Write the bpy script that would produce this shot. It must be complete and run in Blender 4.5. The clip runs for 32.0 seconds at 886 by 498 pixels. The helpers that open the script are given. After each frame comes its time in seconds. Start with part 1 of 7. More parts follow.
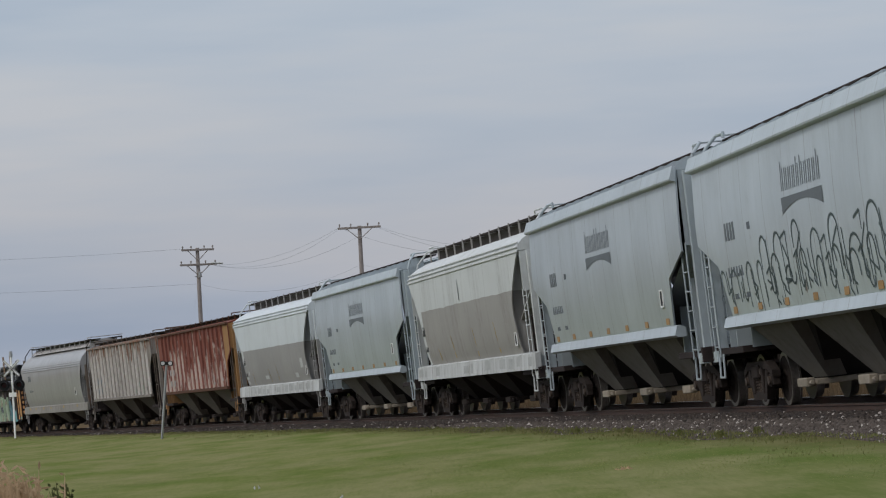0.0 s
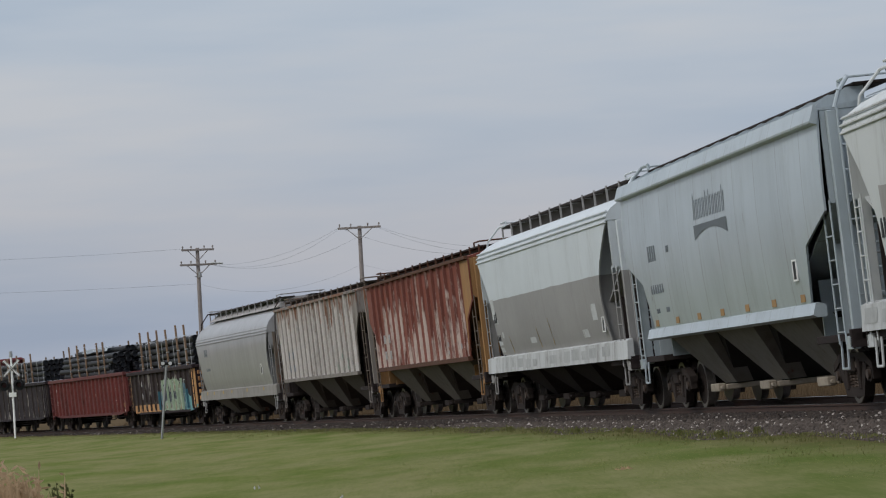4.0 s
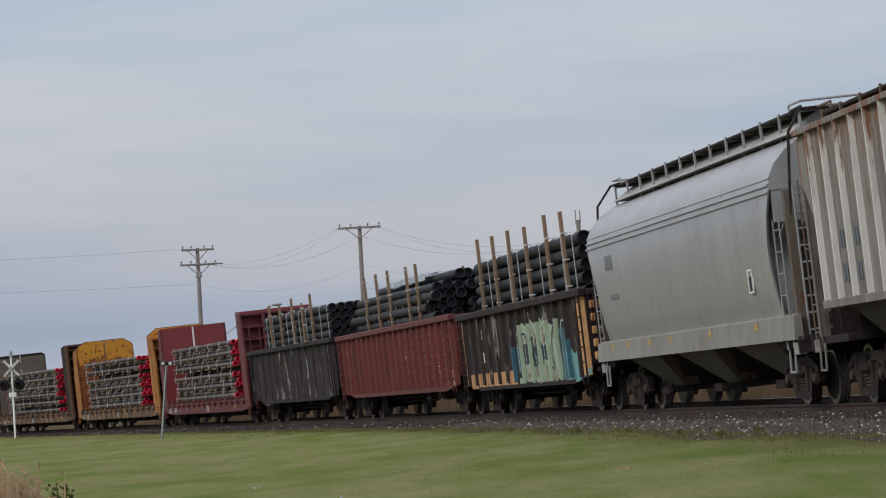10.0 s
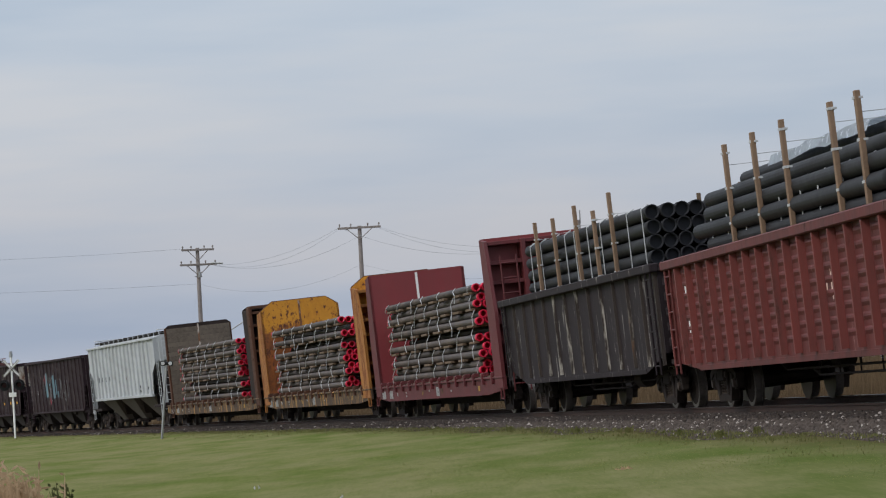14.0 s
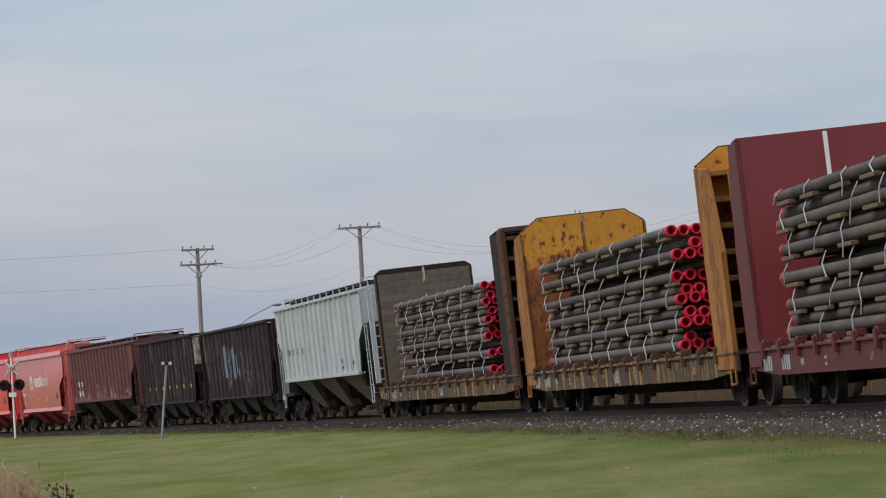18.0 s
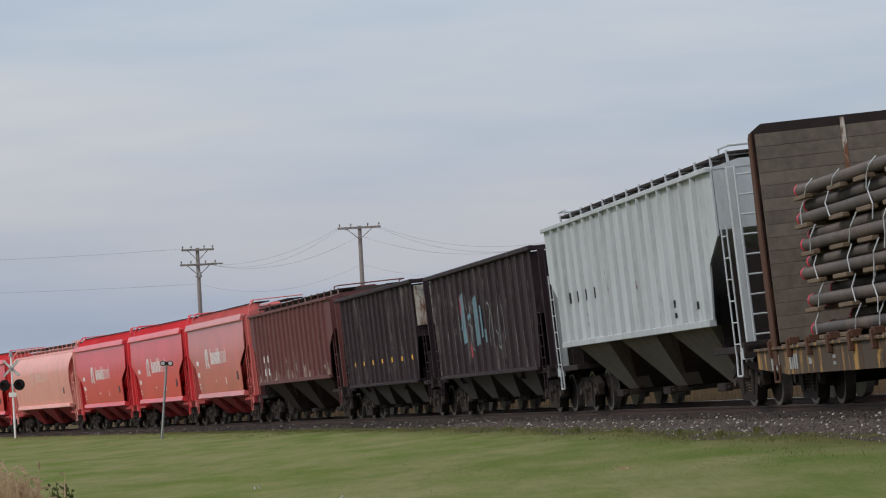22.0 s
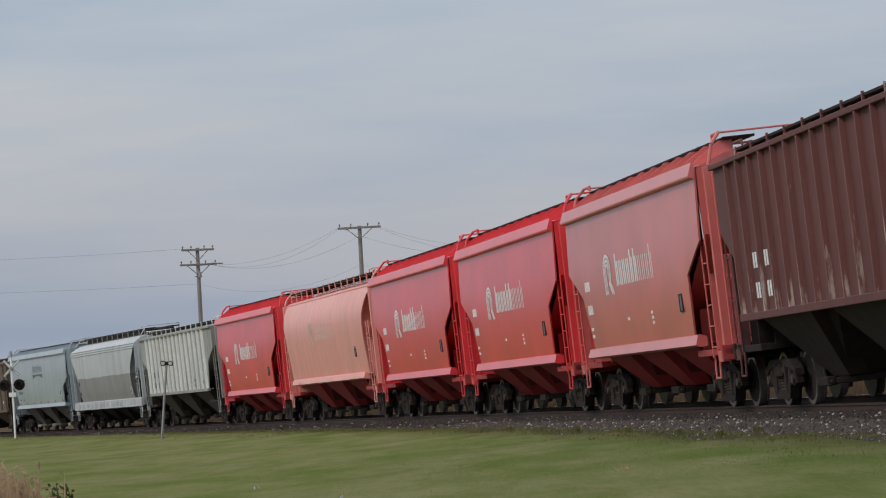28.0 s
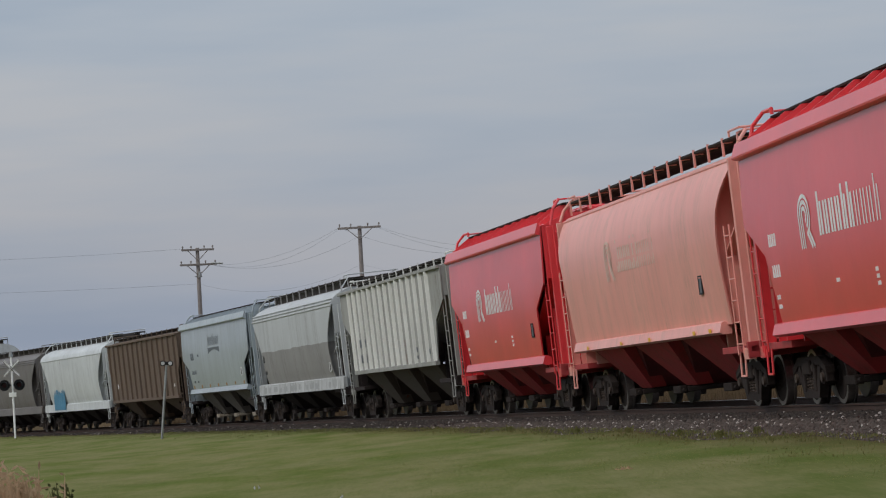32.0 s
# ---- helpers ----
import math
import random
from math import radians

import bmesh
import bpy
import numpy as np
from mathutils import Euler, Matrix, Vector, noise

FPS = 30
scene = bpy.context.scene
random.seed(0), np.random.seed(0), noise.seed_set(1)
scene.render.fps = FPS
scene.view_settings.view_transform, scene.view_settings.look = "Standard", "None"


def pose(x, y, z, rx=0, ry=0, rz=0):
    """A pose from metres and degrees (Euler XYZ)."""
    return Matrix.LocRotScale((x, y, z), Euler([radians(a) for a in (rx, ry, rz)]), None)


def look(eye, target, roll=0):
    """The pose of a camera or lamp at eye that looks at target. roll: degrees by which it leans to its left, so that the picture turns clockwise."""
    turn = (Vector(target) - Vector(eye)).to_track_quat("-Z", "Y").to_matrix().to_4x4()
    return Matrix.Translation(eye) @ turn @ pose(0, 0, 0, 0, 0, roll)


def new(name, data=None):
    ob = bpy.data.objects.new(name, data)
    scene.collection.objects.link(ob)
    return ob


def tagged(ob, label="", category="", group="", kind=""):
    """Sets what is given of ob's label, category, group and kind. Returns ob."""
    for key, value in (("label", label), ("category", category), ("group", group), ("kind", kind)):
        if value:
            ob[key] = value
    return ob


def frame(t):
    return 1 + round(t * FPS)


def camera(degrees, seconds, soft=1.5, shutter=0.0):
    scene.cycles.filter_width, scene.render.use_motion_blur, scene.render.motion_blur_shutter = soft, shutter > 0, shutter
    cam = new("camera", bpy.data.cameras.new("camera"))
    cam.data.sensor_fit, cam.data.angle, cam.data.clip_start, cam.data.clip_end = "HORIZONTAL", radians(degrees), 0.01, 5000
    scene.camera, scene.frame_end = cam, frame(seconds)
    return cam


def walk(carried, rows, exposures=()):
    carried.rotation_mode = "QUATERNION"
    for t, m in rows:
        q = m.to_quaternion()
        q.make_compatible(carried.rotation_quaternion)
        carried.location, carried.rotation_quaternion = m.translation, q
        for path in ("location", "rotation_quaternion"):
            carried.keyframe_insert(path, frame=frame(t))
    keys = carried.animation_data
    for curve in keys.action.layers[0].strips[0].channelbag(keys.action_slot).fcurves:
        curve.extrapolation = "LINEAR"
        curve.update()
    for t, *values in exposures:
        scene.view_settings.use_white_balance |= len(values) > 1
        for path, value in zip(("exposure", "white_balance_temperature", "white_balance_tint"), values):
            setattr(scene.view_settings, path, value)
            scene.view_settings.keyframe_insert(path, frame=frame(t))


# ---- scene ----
# camera: held still on the grass inside the curve, a long lens
cam = camera(16.724, 32.0, soft=1.15)
EYE = (0.0, 0.0, 0.278)
STAND = look(EYE, (0.0, 100.0, 0.278 + 100.0 * math.tan(radians(2.949))), -3.105)
walk(cam, [(0, STAND), (32, STAND)], exposures=[(0, 0.12), (6, 0.18), (10, 0.26), (13, 0.32), (19, 0.29), (25, 0.27), (28, 0.11), (31, -0.04), (32, -0.06)])

# ---- light: a bright overcast sky and a very soft sun ----
SUN_EL, SUN_AZ = radians(40), radians(236)
world = bpy.data.worlds.new("sky")
scene.world = world
world.use_nodes = True
wn, wl = world.node_tree.nodes, world.node_tree.links
wn.clear()
w_out = wn.new("ShaderNodeOutputWorld")
w_bg = wn.new("ShaderNodeBackground")
w_sky = wn.new("ShaderNodeTexSky")
w_sky.sky_type, w_sky.sun_disc = "NISHITA", False
w_sky.sun_elevation, w_sky.sun_rotation = SUN_EL, SUN_AZ
w_sky.dust_density = 2.0
w_co = wn.new("ShaderNodeTexCoord")
w_sep = wn.new("ShaderNodeSeparateXYZ")
wl.new(w_co.outputs["Generated"], w_sep.inputs[0])


def w_noise(scale, sz, detail, rough=0.5, shift=0.0):
    m = wn.new("ShaderNodeMapping")
    m.inputs["Scale"].default_value = (1, 1, sz)
    m.inputs["Location"].default_value = (shift, shift, shift)
    wl.new(w_co.outputs["Generated"], m.inputs[0])
    n = wn.new("ShaderNodeTexNoise")
    n.inputs["Scale"].default_value, n.inputs["Detail"].default_value = scale, detail
    n.inputs["Roughness"].default_value = rough
    wl.new(m.outputs[0], n.inputs["Vector"])
    return n.outputs["Fac"]


def w_math(op, a, b):
    n = wn.new("ShaderNodeMath")
    n.operation = op
    for i, v in enumerate((a, b)):
        if isinstance(v, (int, float)):
            n.inputs[i].default_value = v
        else:
            wl.new(v, n.inputs[i])
    return n.outputs[0]


def w_ramp(fac, stops):
    n = wn.new("ShaderNodeValToRGB")
    e = n.color_ramp.elements
    while len(e) < len(stops):
        e.new(0.5)
    for el, (p, c) in zip(e, stops):
        el.position, el.color = p, (*c, 1)
    wl.new(fac, n.inputs[0])
    return n.outputs[0]


# cloud deck: grey-blue streaks near the horizon, brighter overhead
streaks = w_math("ADD", w_math("MULTIPLY", w_noise(3.2, 9.0, 4, 0.5), 0.7), w_math("MULTIPLY", w_noise(11.0, 6.0, 4, 0.5, 3.1), 0.3))
deck = w_ramp(streaks, [(0.36, (3.50, 4.02, 4.85)), (0.50, (4.10, 4.45, 5.10)), (0.64, (4.72, 4.80, 5.15))])
rise = w_ramp(w_sep.outputs["Z"], [(0.0, (0.85, 0.88, 0.94)), (0.03, (0.80, 0.82, 0.88)), (0.055, (0.88, 0.88, 0.90)), (0.09, (0.98, 0.99, 0.99)), (0.13, (1.02, 1.05, 1.05)), (0.5, (1.4, 1.4, 1.38)), (1.0, (1.9, 1.9, 1.86))])
w_mul = wn.new("ShaderNodeMix")
w_mul.data_type, w_mul.blend_type = "RGBA", "MULTIPLY"
w_mul.inputs["Factor"].default_value = 1.0
wl.new(deck, w_mul.inputs["A"])
wl.new(rise, w_mul.inputs["B"])
w_mix = wn.new("ShaderNodeMix")
w_mix.data_type = "RGBA"
w_mix.inputs["Factor"].default_value = 0.93
wl.new(w_sky.outputs[0], w_mix.inputs["A"])
wl.new(w_mul.outputs["Result"], w_mix.inputs["B"])
w_bg.inputs["Strength"].default_value = 0.1
wl.new(w_mix.outputs["Result"], w_bg.inputs["Color"])
wl.new(w_bg.outputs[0], w_out.inputs["Surface"])

sun = new("sun", bpy.data.lights.new("sun", "SUN"))
sun.data.energy, sun.data.angle, sun.data.color = 1.32, radians(14), (1.0, 0.97, 0.93)
sun_way = Vector((math.sin(SUN_AZ) * math.cos(SUN_EL), math.cos(SUN_AZ) * math.cos(SUN_EL), math.sin(SUN_EL)))
sun.matrix_world = look(sun_way * 60, (0, 0, 0))

# ---- the line of the track ----
X0, Y0, TH0 = 5.86677, 57.17415, 1.7072
K0, K1, K2 = 0.00162058, 0.00029653, -0.00020735
BANK = radians(3.737)


def bend(s):
    c = min(max(s, -25.0), 140.0)
    return K0 + K1 * c / 100 + K2 * c * c / 20000


STEP, S_MIN, S_MAX = 0.5, -420.0, 540.0
_n0, _n1 = int(-S_MIN / STEP), int(S_MAX / STEP)
LINE = [None] * (_n0 + _n1 + 1)
for way in (1, -1):
    x, y, th = X0, Y0, TH0
    for i in range((_n1 if way > 0 else _n0) + 1):
        LINE[_n0 + way * i] = (x, y, th)
        k = bend(way * (i + 0.5) * STEP)
        mid = th + way * k * STEP / 2
        x, y, th = x + way * math.cos(mid) * STEP, y + way * math.sin(mid) * STEP, th + way * k * STEP


def on_line(s):
    u = (min(max(s, S_MIN), S_MAX - STEP) - S_MIN) / STEP
    i = min(int(u), len(LINE) - 2)
    f = u - i
    a, b = LINE[i], LINE[i + 1]
    return tuple(p + (q - p) * f for p, q in zip(a, b))


def track_pose(s, bank=BANK):
    """Rail-top frame: x along the line away from the camera, y to the camera's side, z up, leaning with the bank."""
    x, y, th = on_line(s)
    return Matrix.Translation((x, y, 0)) @ Matrix.Rotation(th, 4, "Z") @ Matrix.Rotation(-bank, 4, "X")


SPEED, SLOW = 11.4565, 0.00179


def rolled(t):
    return SPEED * t - SLOW * t * t


def car_pose(mid, half, t):
    """A car whose truck centres, half apart from its middle, both ride on the line."""
    s = mid - rolled(t)
    ax, ay, _ = on_line(s - half)
    bx, by, _ = on_line(s + half)
    th = math.atan2(by - ay, bx - ax)
    return Matrix.Translation(((ax + bx) / 2, (ay + by) / 2, 0)) @ Matrix.Rotation(th, 4, "Z") @ Matrix.Rotation(-BANK, 4, "X")

# ---- materials ----
def rgb(r, g, b):
    return tuple(((v / 255 + 0.055) / 1.055) ** 2.4 if v > 10 else v / 255 / 12.92 for v in (r, g, b))


class Nodes:
    """A small node writer for one material."""

    def __init__(self, name):
        self.mat = bpy.data.materials.new(name)
        self.mat.use_nodes = True
        self.n, self.l = self.mat.node_tree.nodes, self.mat.node_tree.links
        self.bsdf = self.n["Principled BSDF"]
        self.co = self.n.new("ShaderNodeTexCoord")
        self.offset = None

    def put(self, socket, v):
        if isinstance(v, (int, float)):
            socket.default_value = v
        elif isinstance(v, tuple):
            socket.default_value = v if len(v) == len(socket.default_value) else (*v, 1)
        else:
            self.l.new(v, socket)

    def vary(self):
        """Shifts the patterns by each object's random number, so that alike pieces wear differently."""
        c = self.n.new("ShaderNodeCombineXYZ")
        r = self.rand()
        for k, f in enumerate((61.0, 37.0, 23.0)):
            self.l.new(self.math("MULTIPLY", r, f), c.inputs[k])
        self.offset = c.outputs[0]

    def noise(self, scale=5.0, detail=4.0, rough=0.55, stretch=(1, 1, 1), shift=(0, 0, 0), space="Object"):
        m = self.n.new("ShaderNodeMapping")
        m.inputs["Scale"].default_value, m.inputs["Location"].default_value = stretch, shift
        if self.offset is None:
            self.l.new(self.co.outputs[space], m.inputs[0])
        else:
            a = self.n.new("ShaderNodeVectorMath")
            self.l.new(self.co.outputs[space], a.inputs[0])
            self.l.new(self.offset, a.inputs[1])
            self.l.new(a.outputs[0], m.inputs[0])
        t = self.n.new("ShaderNodeTexNoise")
        t.inputs["Scale"].default_value, t.inputs["Detail"].default_value, t.inputs["Roughness"].default_value = scale, detail, rough
        self.l.new(m.outputs[0], t.inputs["Vector"])
        return t.outputs["Fac"]

    def xyz(self, axis, space="Object"):
        s = self.n.new("ShaderNodeSeparateXYZ")
        self.l.new(self.co.outputs[space], s.inputs[0])
        return s.outputs[axis]

    def rand(self):
        return self.n.new("ShaderNodeObjectInfo").outputs["Random"]

    def island(self):
        return self.n.new("ShaderNodeNewGeometry").outputs["Random Per Island"]

    def math(self, op, a, b=0.0):
        m = self.n.new("ShaderNodeMath")
        m.operation = op
        self.put(m.inputs[0], a)
        self.put(m.inputs[1], b)
        return m.outputs[0]

    def span(self, v, lo, hi, a=0.0, b=1.0):
        r = self.n.new("ShaderNodeMapRange")
        self.put(r.inputs["Value"], v)
        for k, x in (("From Min", lo), ("From Max", hi), ("To Min", a), ("To Max", b)):
            r.inputs[k].default_value = x
        return r.outputs[0]

    def mix(self, f, a, b, blend="MIX"):
        m = self.n.new("ShaderNodeMix")
        m.data_type, m.blend_type = "RGBA", blend
        self.put(m.inputs["Factor"], f)
        self.put(m.inputs["A"], a)
        self.put(m.inputs["B"], b)
        return m.outputs["Result"]

    def bump(self, h, strength=0.3, dist=0.02):
        b = self.n.new("ShaderNodeBump")
        b.inputs["Strength"].default_value, b.inputs["Distance"].default_value = strength, dist
        self.l.new(h, b.inputs["Height"])
        self.l.new(b.outputs[0], self.bsdf.inputs["Normal"])

    def done(self, color, rough=0.6, metal=0.0):
        self.put(self.bsdf.inputs["Base Color"], color)
        self.put(self.bsdf.inputs["Roughness"], rough)
        self.put(self.bsdf.inputs["Metallic"], metal)
        return self.mat


RUST, DIRT = rgb(96, 52, 34), rgb(84, 74, 64)


def paint(name, color, rust=0.1, dirt=0.3, rough=0.5, seed=0, rust_color=RUST, dirt_color=DIRT, pale=None, pale_amount=0.0, dent=0.15, coat=0.0, seam=0.0, spec=0.5, runs=None, scraped=None):
    """Weathered car paint: fading in patches, streaks that run down, rust spots and road dirt low down the sheets."""
    m = Nodes(name)
    m.vary()
    o = (seed * 7.3, seed * 3.1, seed * 5.7)
    big = m.noise(0.55, 3, 0.5, (1, 1, 1), o)
    run = m.noise(2.6, 5, 0.6, (1, 1, 0.10), o)
    fine = m.noise(9, 6, 0.65, (1, 1, 0.35), o)
    grain = m.noise(45, 3, 0.6, (1, 1, 1), o)
    c = m.mix(m.span(big, 0.3, 0.7), tuple(v * 0.88 for v in color), tuple(min(v * 1.08, 0.9) for v in color))
    if pale:
        worn = m.math("ADD", m.math("MULTIPLY", m.noise(5.0, 5, 0.65, (1, 1, 0.09), o), 0.75), m.math("MULTIPLY", fine, 0.25))
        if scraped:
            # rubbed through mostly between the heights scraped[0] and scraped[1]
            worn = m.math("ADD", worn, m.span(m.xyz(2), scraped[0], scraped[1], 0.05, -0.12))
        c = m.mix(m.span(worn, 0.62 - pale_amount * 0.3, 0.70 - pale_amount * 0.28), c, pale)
    if seam:
        line = m.math("LESS_THAN", m.math("FRACT", m.math("ADD", m.math("DIVIDE", m.xyz(0), seam), 100.37)), 0.022)
        c = m.mix(m.math("MULTIPLY", line, m.span(fine, 0.2, 0.8, 0.2, 0.6)), c, dirt_color)
    d = m.math("MULTIPLY", m.span(run, 0.42, 0.75), m.span(fine, 0.3, 0.75))
    c = m.mix(m.math("MULTIPLY", d, dirt * 2.0), c, dirt_color)
    sound = 0.0 if rust else 0.25
    rm = m.span(m.math("ADD", m.math("MULTIPLY", run, 0.5), m.math("MULTIPLY", fine, 0.5)), 0.65 + sound - rust * 0.28, 0.72 + sound - rust * 0.24)
    if runs:
        # rust that runs down from the top edge at height runs[0]
        long = m.math("ADD", m.math("MULTIPLY", m.noise(5.5, 5, 0.65, (1, 1, 0.05), o), 0.75), m.math("MULTIPLY", fine, 0.25))
        rm = m.math("MAXIMUM", rm, m.span(m.math("ADD", long, m.span(m.xyz(2), runs[0] - runs[1], runs[0], -0.14, 0.06)), 0.51, 0.58))
    c = m.mix(rm, c, m.mix(m.span(grain, 0.3, 0.7), rust_color, tuple(v * 1.6 for v in rust_color)))
    c = m.mix(m.math("MULTIPLY", m.span(grain, 0.35, 0.7), min(0.03 if coat else 0.10, dirt * 0.4)), c, dirt_color)
    m.bump(m.math("ADD", m.math("MULTIPLY", m.noise(1.1, 2, 0.4, (1, 1, 0.6), o), 0.8), m.math("MULTIPLY", grain, 0.0 if coat else 0.02)), dent, 0.05)
    m.bsdf.inputs["Specular IOR Level"].default_value = spec
    m.bsdf.inputs["Coat Weight"].default_value, m.bsdf.inputs["Coat Roughness"].default_value = coat, 0.22
    return m.done(c, m.math("ADD", m.math("MULTIPLY", rm, 0.35), m.math("ADD", m.math("MULTIPLY", fine, 0.05 if coat else 0.18), rough - (0.025 if coat else 0.09))))


def plain(name, color, rough=0.6, metal=0.0, amount=0.25, scale=8.0, bump=0.1):
    m = Nodes(name)
    m.vary()
    a, b = m.noise(scale, 5, 0.6), m.noise(scale * 0.12, 2, 0.5)
    f = m.math("ADD", m.math("MULTIPLY", a, 0.6), m.math("MULTIPLY", b, 0.4))
    c = m.mix(m.span(f, 0.3, 0.7), tuple(v * (1 - amount) for v in color), tuple(min(v * (1 + amount), 0.92) for v in color))
    m.bump(a, bump, 0.01)
    if max(color) < 0.05:
        m.bsdf.inputs["Specular IOR Level"].default_value = 0.2
    return m.done(c, m.math("ADD", m.math("MULTIPLY", a, 0.2), rough - 0.1), metal)


M = {}
M["steel_dark"] = plain("truck_steel", rgb(48, 41, 38), 0.85, 0.0, 0.45, 14, 0.3)
M["tread"] = plain("wheel_steel", rgb(128, 122, 118), 0.35, 0.7, 0.35, 20, 0.1)
M["under"] = plain("underframe_black", rgb(48, 41, 40), 0.85, 0.0, 0.4, 6, 0.2)
M["rail"] = plain("rail_rust", rgb(70, 50, 40), 0.6, 0.3, 0.3, 30, 0.1)
M["rail_top"] = plain("rail_worn_top", rgb(140, 138, 135), 0.3, 0.9, 0.15, 30, 0.05)
M["tie"] = plain("creosoted_timber", rgb(58, 48, 42), 0.9, 0.0, 0.35, 18, 0.5)
M["timber"] = plain("weathered_timber", rgb(108, 90, 72), 0.85, 0.0, 0.3, 20, 0.4)
M["white"] = plain("white_lettering", rgb(228, 228, 226), 0.6, 0.0, 0.10, 6, 0.05)
M["letter_grey"] = plain("grey_lettering", rgb(92, 98, 104), 0.6, 0.0, 0.15, 6, 0.05)
M["letter_black"] = plain("black_lettering", rgb(44, 44, 46), 0.6, 0.0, 0.15, 6, 0.05)
M["pole"] = plain("grey_pole_timber", rgb(132, 124, 120), 0.9, 0.0, 0.25, 4, 0.3)
M["wire"] = plain("wire", rgb(160, 164, 172), 0.6, 0.0, 0.1, 4, 0.0)
M["yellow"] = plain("reflector_yellow", rgb(232, 176, 40), 0.5, 0.0, 0.15, 6, 0.05)
M["orange"] = plain("reflector_faded_orange", rgb(150, 116, 72), 0.6, 0.0, 0.25, 9, 0.05)
M["galv"] = plain("galvanised_steel", rgb(150, 152, 152), 0.5, 0.5, 0.2, 12, 0.05)


# ---- mesh helpers ----
def part(name, bm, material, parent, label="", smooth=False):
    """Links a bmesh as one mesh object under a thing or a part."""
    me = bpy.data.meshes.new(name)
    bm.to_mesh(me)
    bm.free()
    if smooth:
        me.polygons.foreach_set("use_smooth", [True] * len(me.polygons))
        me.set_sharp_from_angle(angle=radians(38))
    for mm in (material if isinstance(material, (list, tuple)) else [material]):
        me.materials.append(mm)
    ob = new(name, me)
    ob.parent = parent
    if label:
        ob["label"] = label
    return ob


def share(name, me, parent, m=None, label=""):
    ob = new(name, me)
    ob.parent = parent
    if m is not None:
        ob.matrix_local = m
    if label:
        ob["label"] = label
    return ob


def mesh_of(bm, name, *mats, smooth=False):
    me = bpy.data.meshes.new(name)
    bm.to_mesh(me)
    bm.free()
    if smooth:
        me.polygons.foreach_set("use_smooth", [True] * len(me.polygons))
        me.set_sharp_from_angle(angle=radians(38))
    for mm in mats:
        me.materials.append(mm)
    return me


def box(bm, x0, x1, y0, y1, z0, z1, bevel=0.0, mi=0):
    g = bmesh.ops.create_cube(bm, size=1.0, matrix=Matrix.Translation(((x0 + x1) / 2, (y0 + y1) / 2, (z0 + z1) / 2)) @ Matrix.Diagonal((abs(x1 - x0), abs(y1 - y0), abs(z1 - z0), 1)))
    fs = {f for v in g["verts"] for f in v.link_faces}
    for f in fs:
        f.material_index = mi
    if bevel:
        es = list({e for v in g["verts"] for e in v.link_edges})
        bmesh.ops.bevel(bm, geom=es, offset=bevel, segments=1, affect="EDGES")
    return bm


def rod(bm, a, b, r, seg=6, r2=None, mi=0):
    a, b = Vector(a), Vector(b)
    d = b - a
    m = Matrix.Translation((a + b) / 2) @ d.to_track_quat("Z", "Y").to_matrix().to_4x4()
    g = bmesh.ops.create_cone(bm, cap_ends=True, segments=seg, radius1=r, radius2=r if r2 is None else r2, depth=d.length, matrix=m)
    for f in {f for v in g["verts"] for f in v.link_faces}:
        f.material_index = mi
    return bm


def pipe(bm, pts, r, seg=6):
    for a, b in zip(pts, pts[1:]):
        rod(bm, a, b, r, seg)
    return bm


def prism(bm, poly, axis, a, b, mi=0):
    """A polygon of two coordinates swept along an axis from a to b. axis 0: (y, z); 1: (x, z); 2: (x, y)."""
    def at(p, t):
        return (t, p[0], p[1]) if axis == 0 else (p[0], t, p[1]) if axis == 1 else (p[0], p[1], t)
    va = [bm.verts.new(at(p, a)) for p in poly]
    vb = [bm.verts.new(at(p, b)) for p in poly]
    n = len(poly)
    fs = [bm.faces.new(va[::-1]), bm.faces.new(vb)]
    for i in range(n):
        fs.append(bm.faces.new((va[i], va[(i + 1) % n], vb[(i + 1) % n], vb[i])))
    for f in fs:
        f.material_index = mi
    bmesh.ops.recalc_face_normals(bm, faces=fs)
    return bm


def B():
    return bmesh.new()

# ---- running gear, shared by all cars ----
WHEEL_R = 0.46
# shade under the hopper bays, put into the floor colour
M["bay_shade"] = plain("shaded_bay_floor", rgb(62, 53, 48), 0.85, 0.0, 0.4, 4, 0.2)
M["spring"] = plain("rusty_spring_steel", rgb(66, 54, 46), 0.7, 0.0, 0.4, 14, 0.2)
M["gate"] = plain("dusty_outlet_gate", rgb(142, 132, 118), 0.8, 0.0, 0.4, 6, 0.2)


def make_wheelset():
    bm = B()
    rod(bm, (0, -0.95, 0), (0, 0.95, 0), 0.085, 10)
    for sgn in (1, -1):
        rod(bm, (0, sgn * 0.69, 0), (0, sgn * 0.815, 0), WHEEL_R, 32, mi=1)
        rod(bm, (0, sgn * 0.655, 0), (0, sgn * 0.69, 0), WHEEL_R + 0.028, 32, mi=1)
        rod(bm, (0, sgn * 0.815, 0), (0, sgn * 0.818, 0), WHEEL_R - 0.07, 28)
        rod(bm, (0, sgn * 0.818, 0), (0, sgn * 0.86, 0), 0.16, 16, r2=0.13)
        for k in range(3):
            a = k * math.tau / 3
            rod(bm, (0.25 * math.cos(a), sgn * 0.81, 0.25 * math.sin(a)), (0.25 * math.cos(a), sgn * 0.822, 0.25 * math.sin(a)), 0.03, 8)
    return mesh_of(bm, "wheelset", M["steel_dark"], M["tread"])


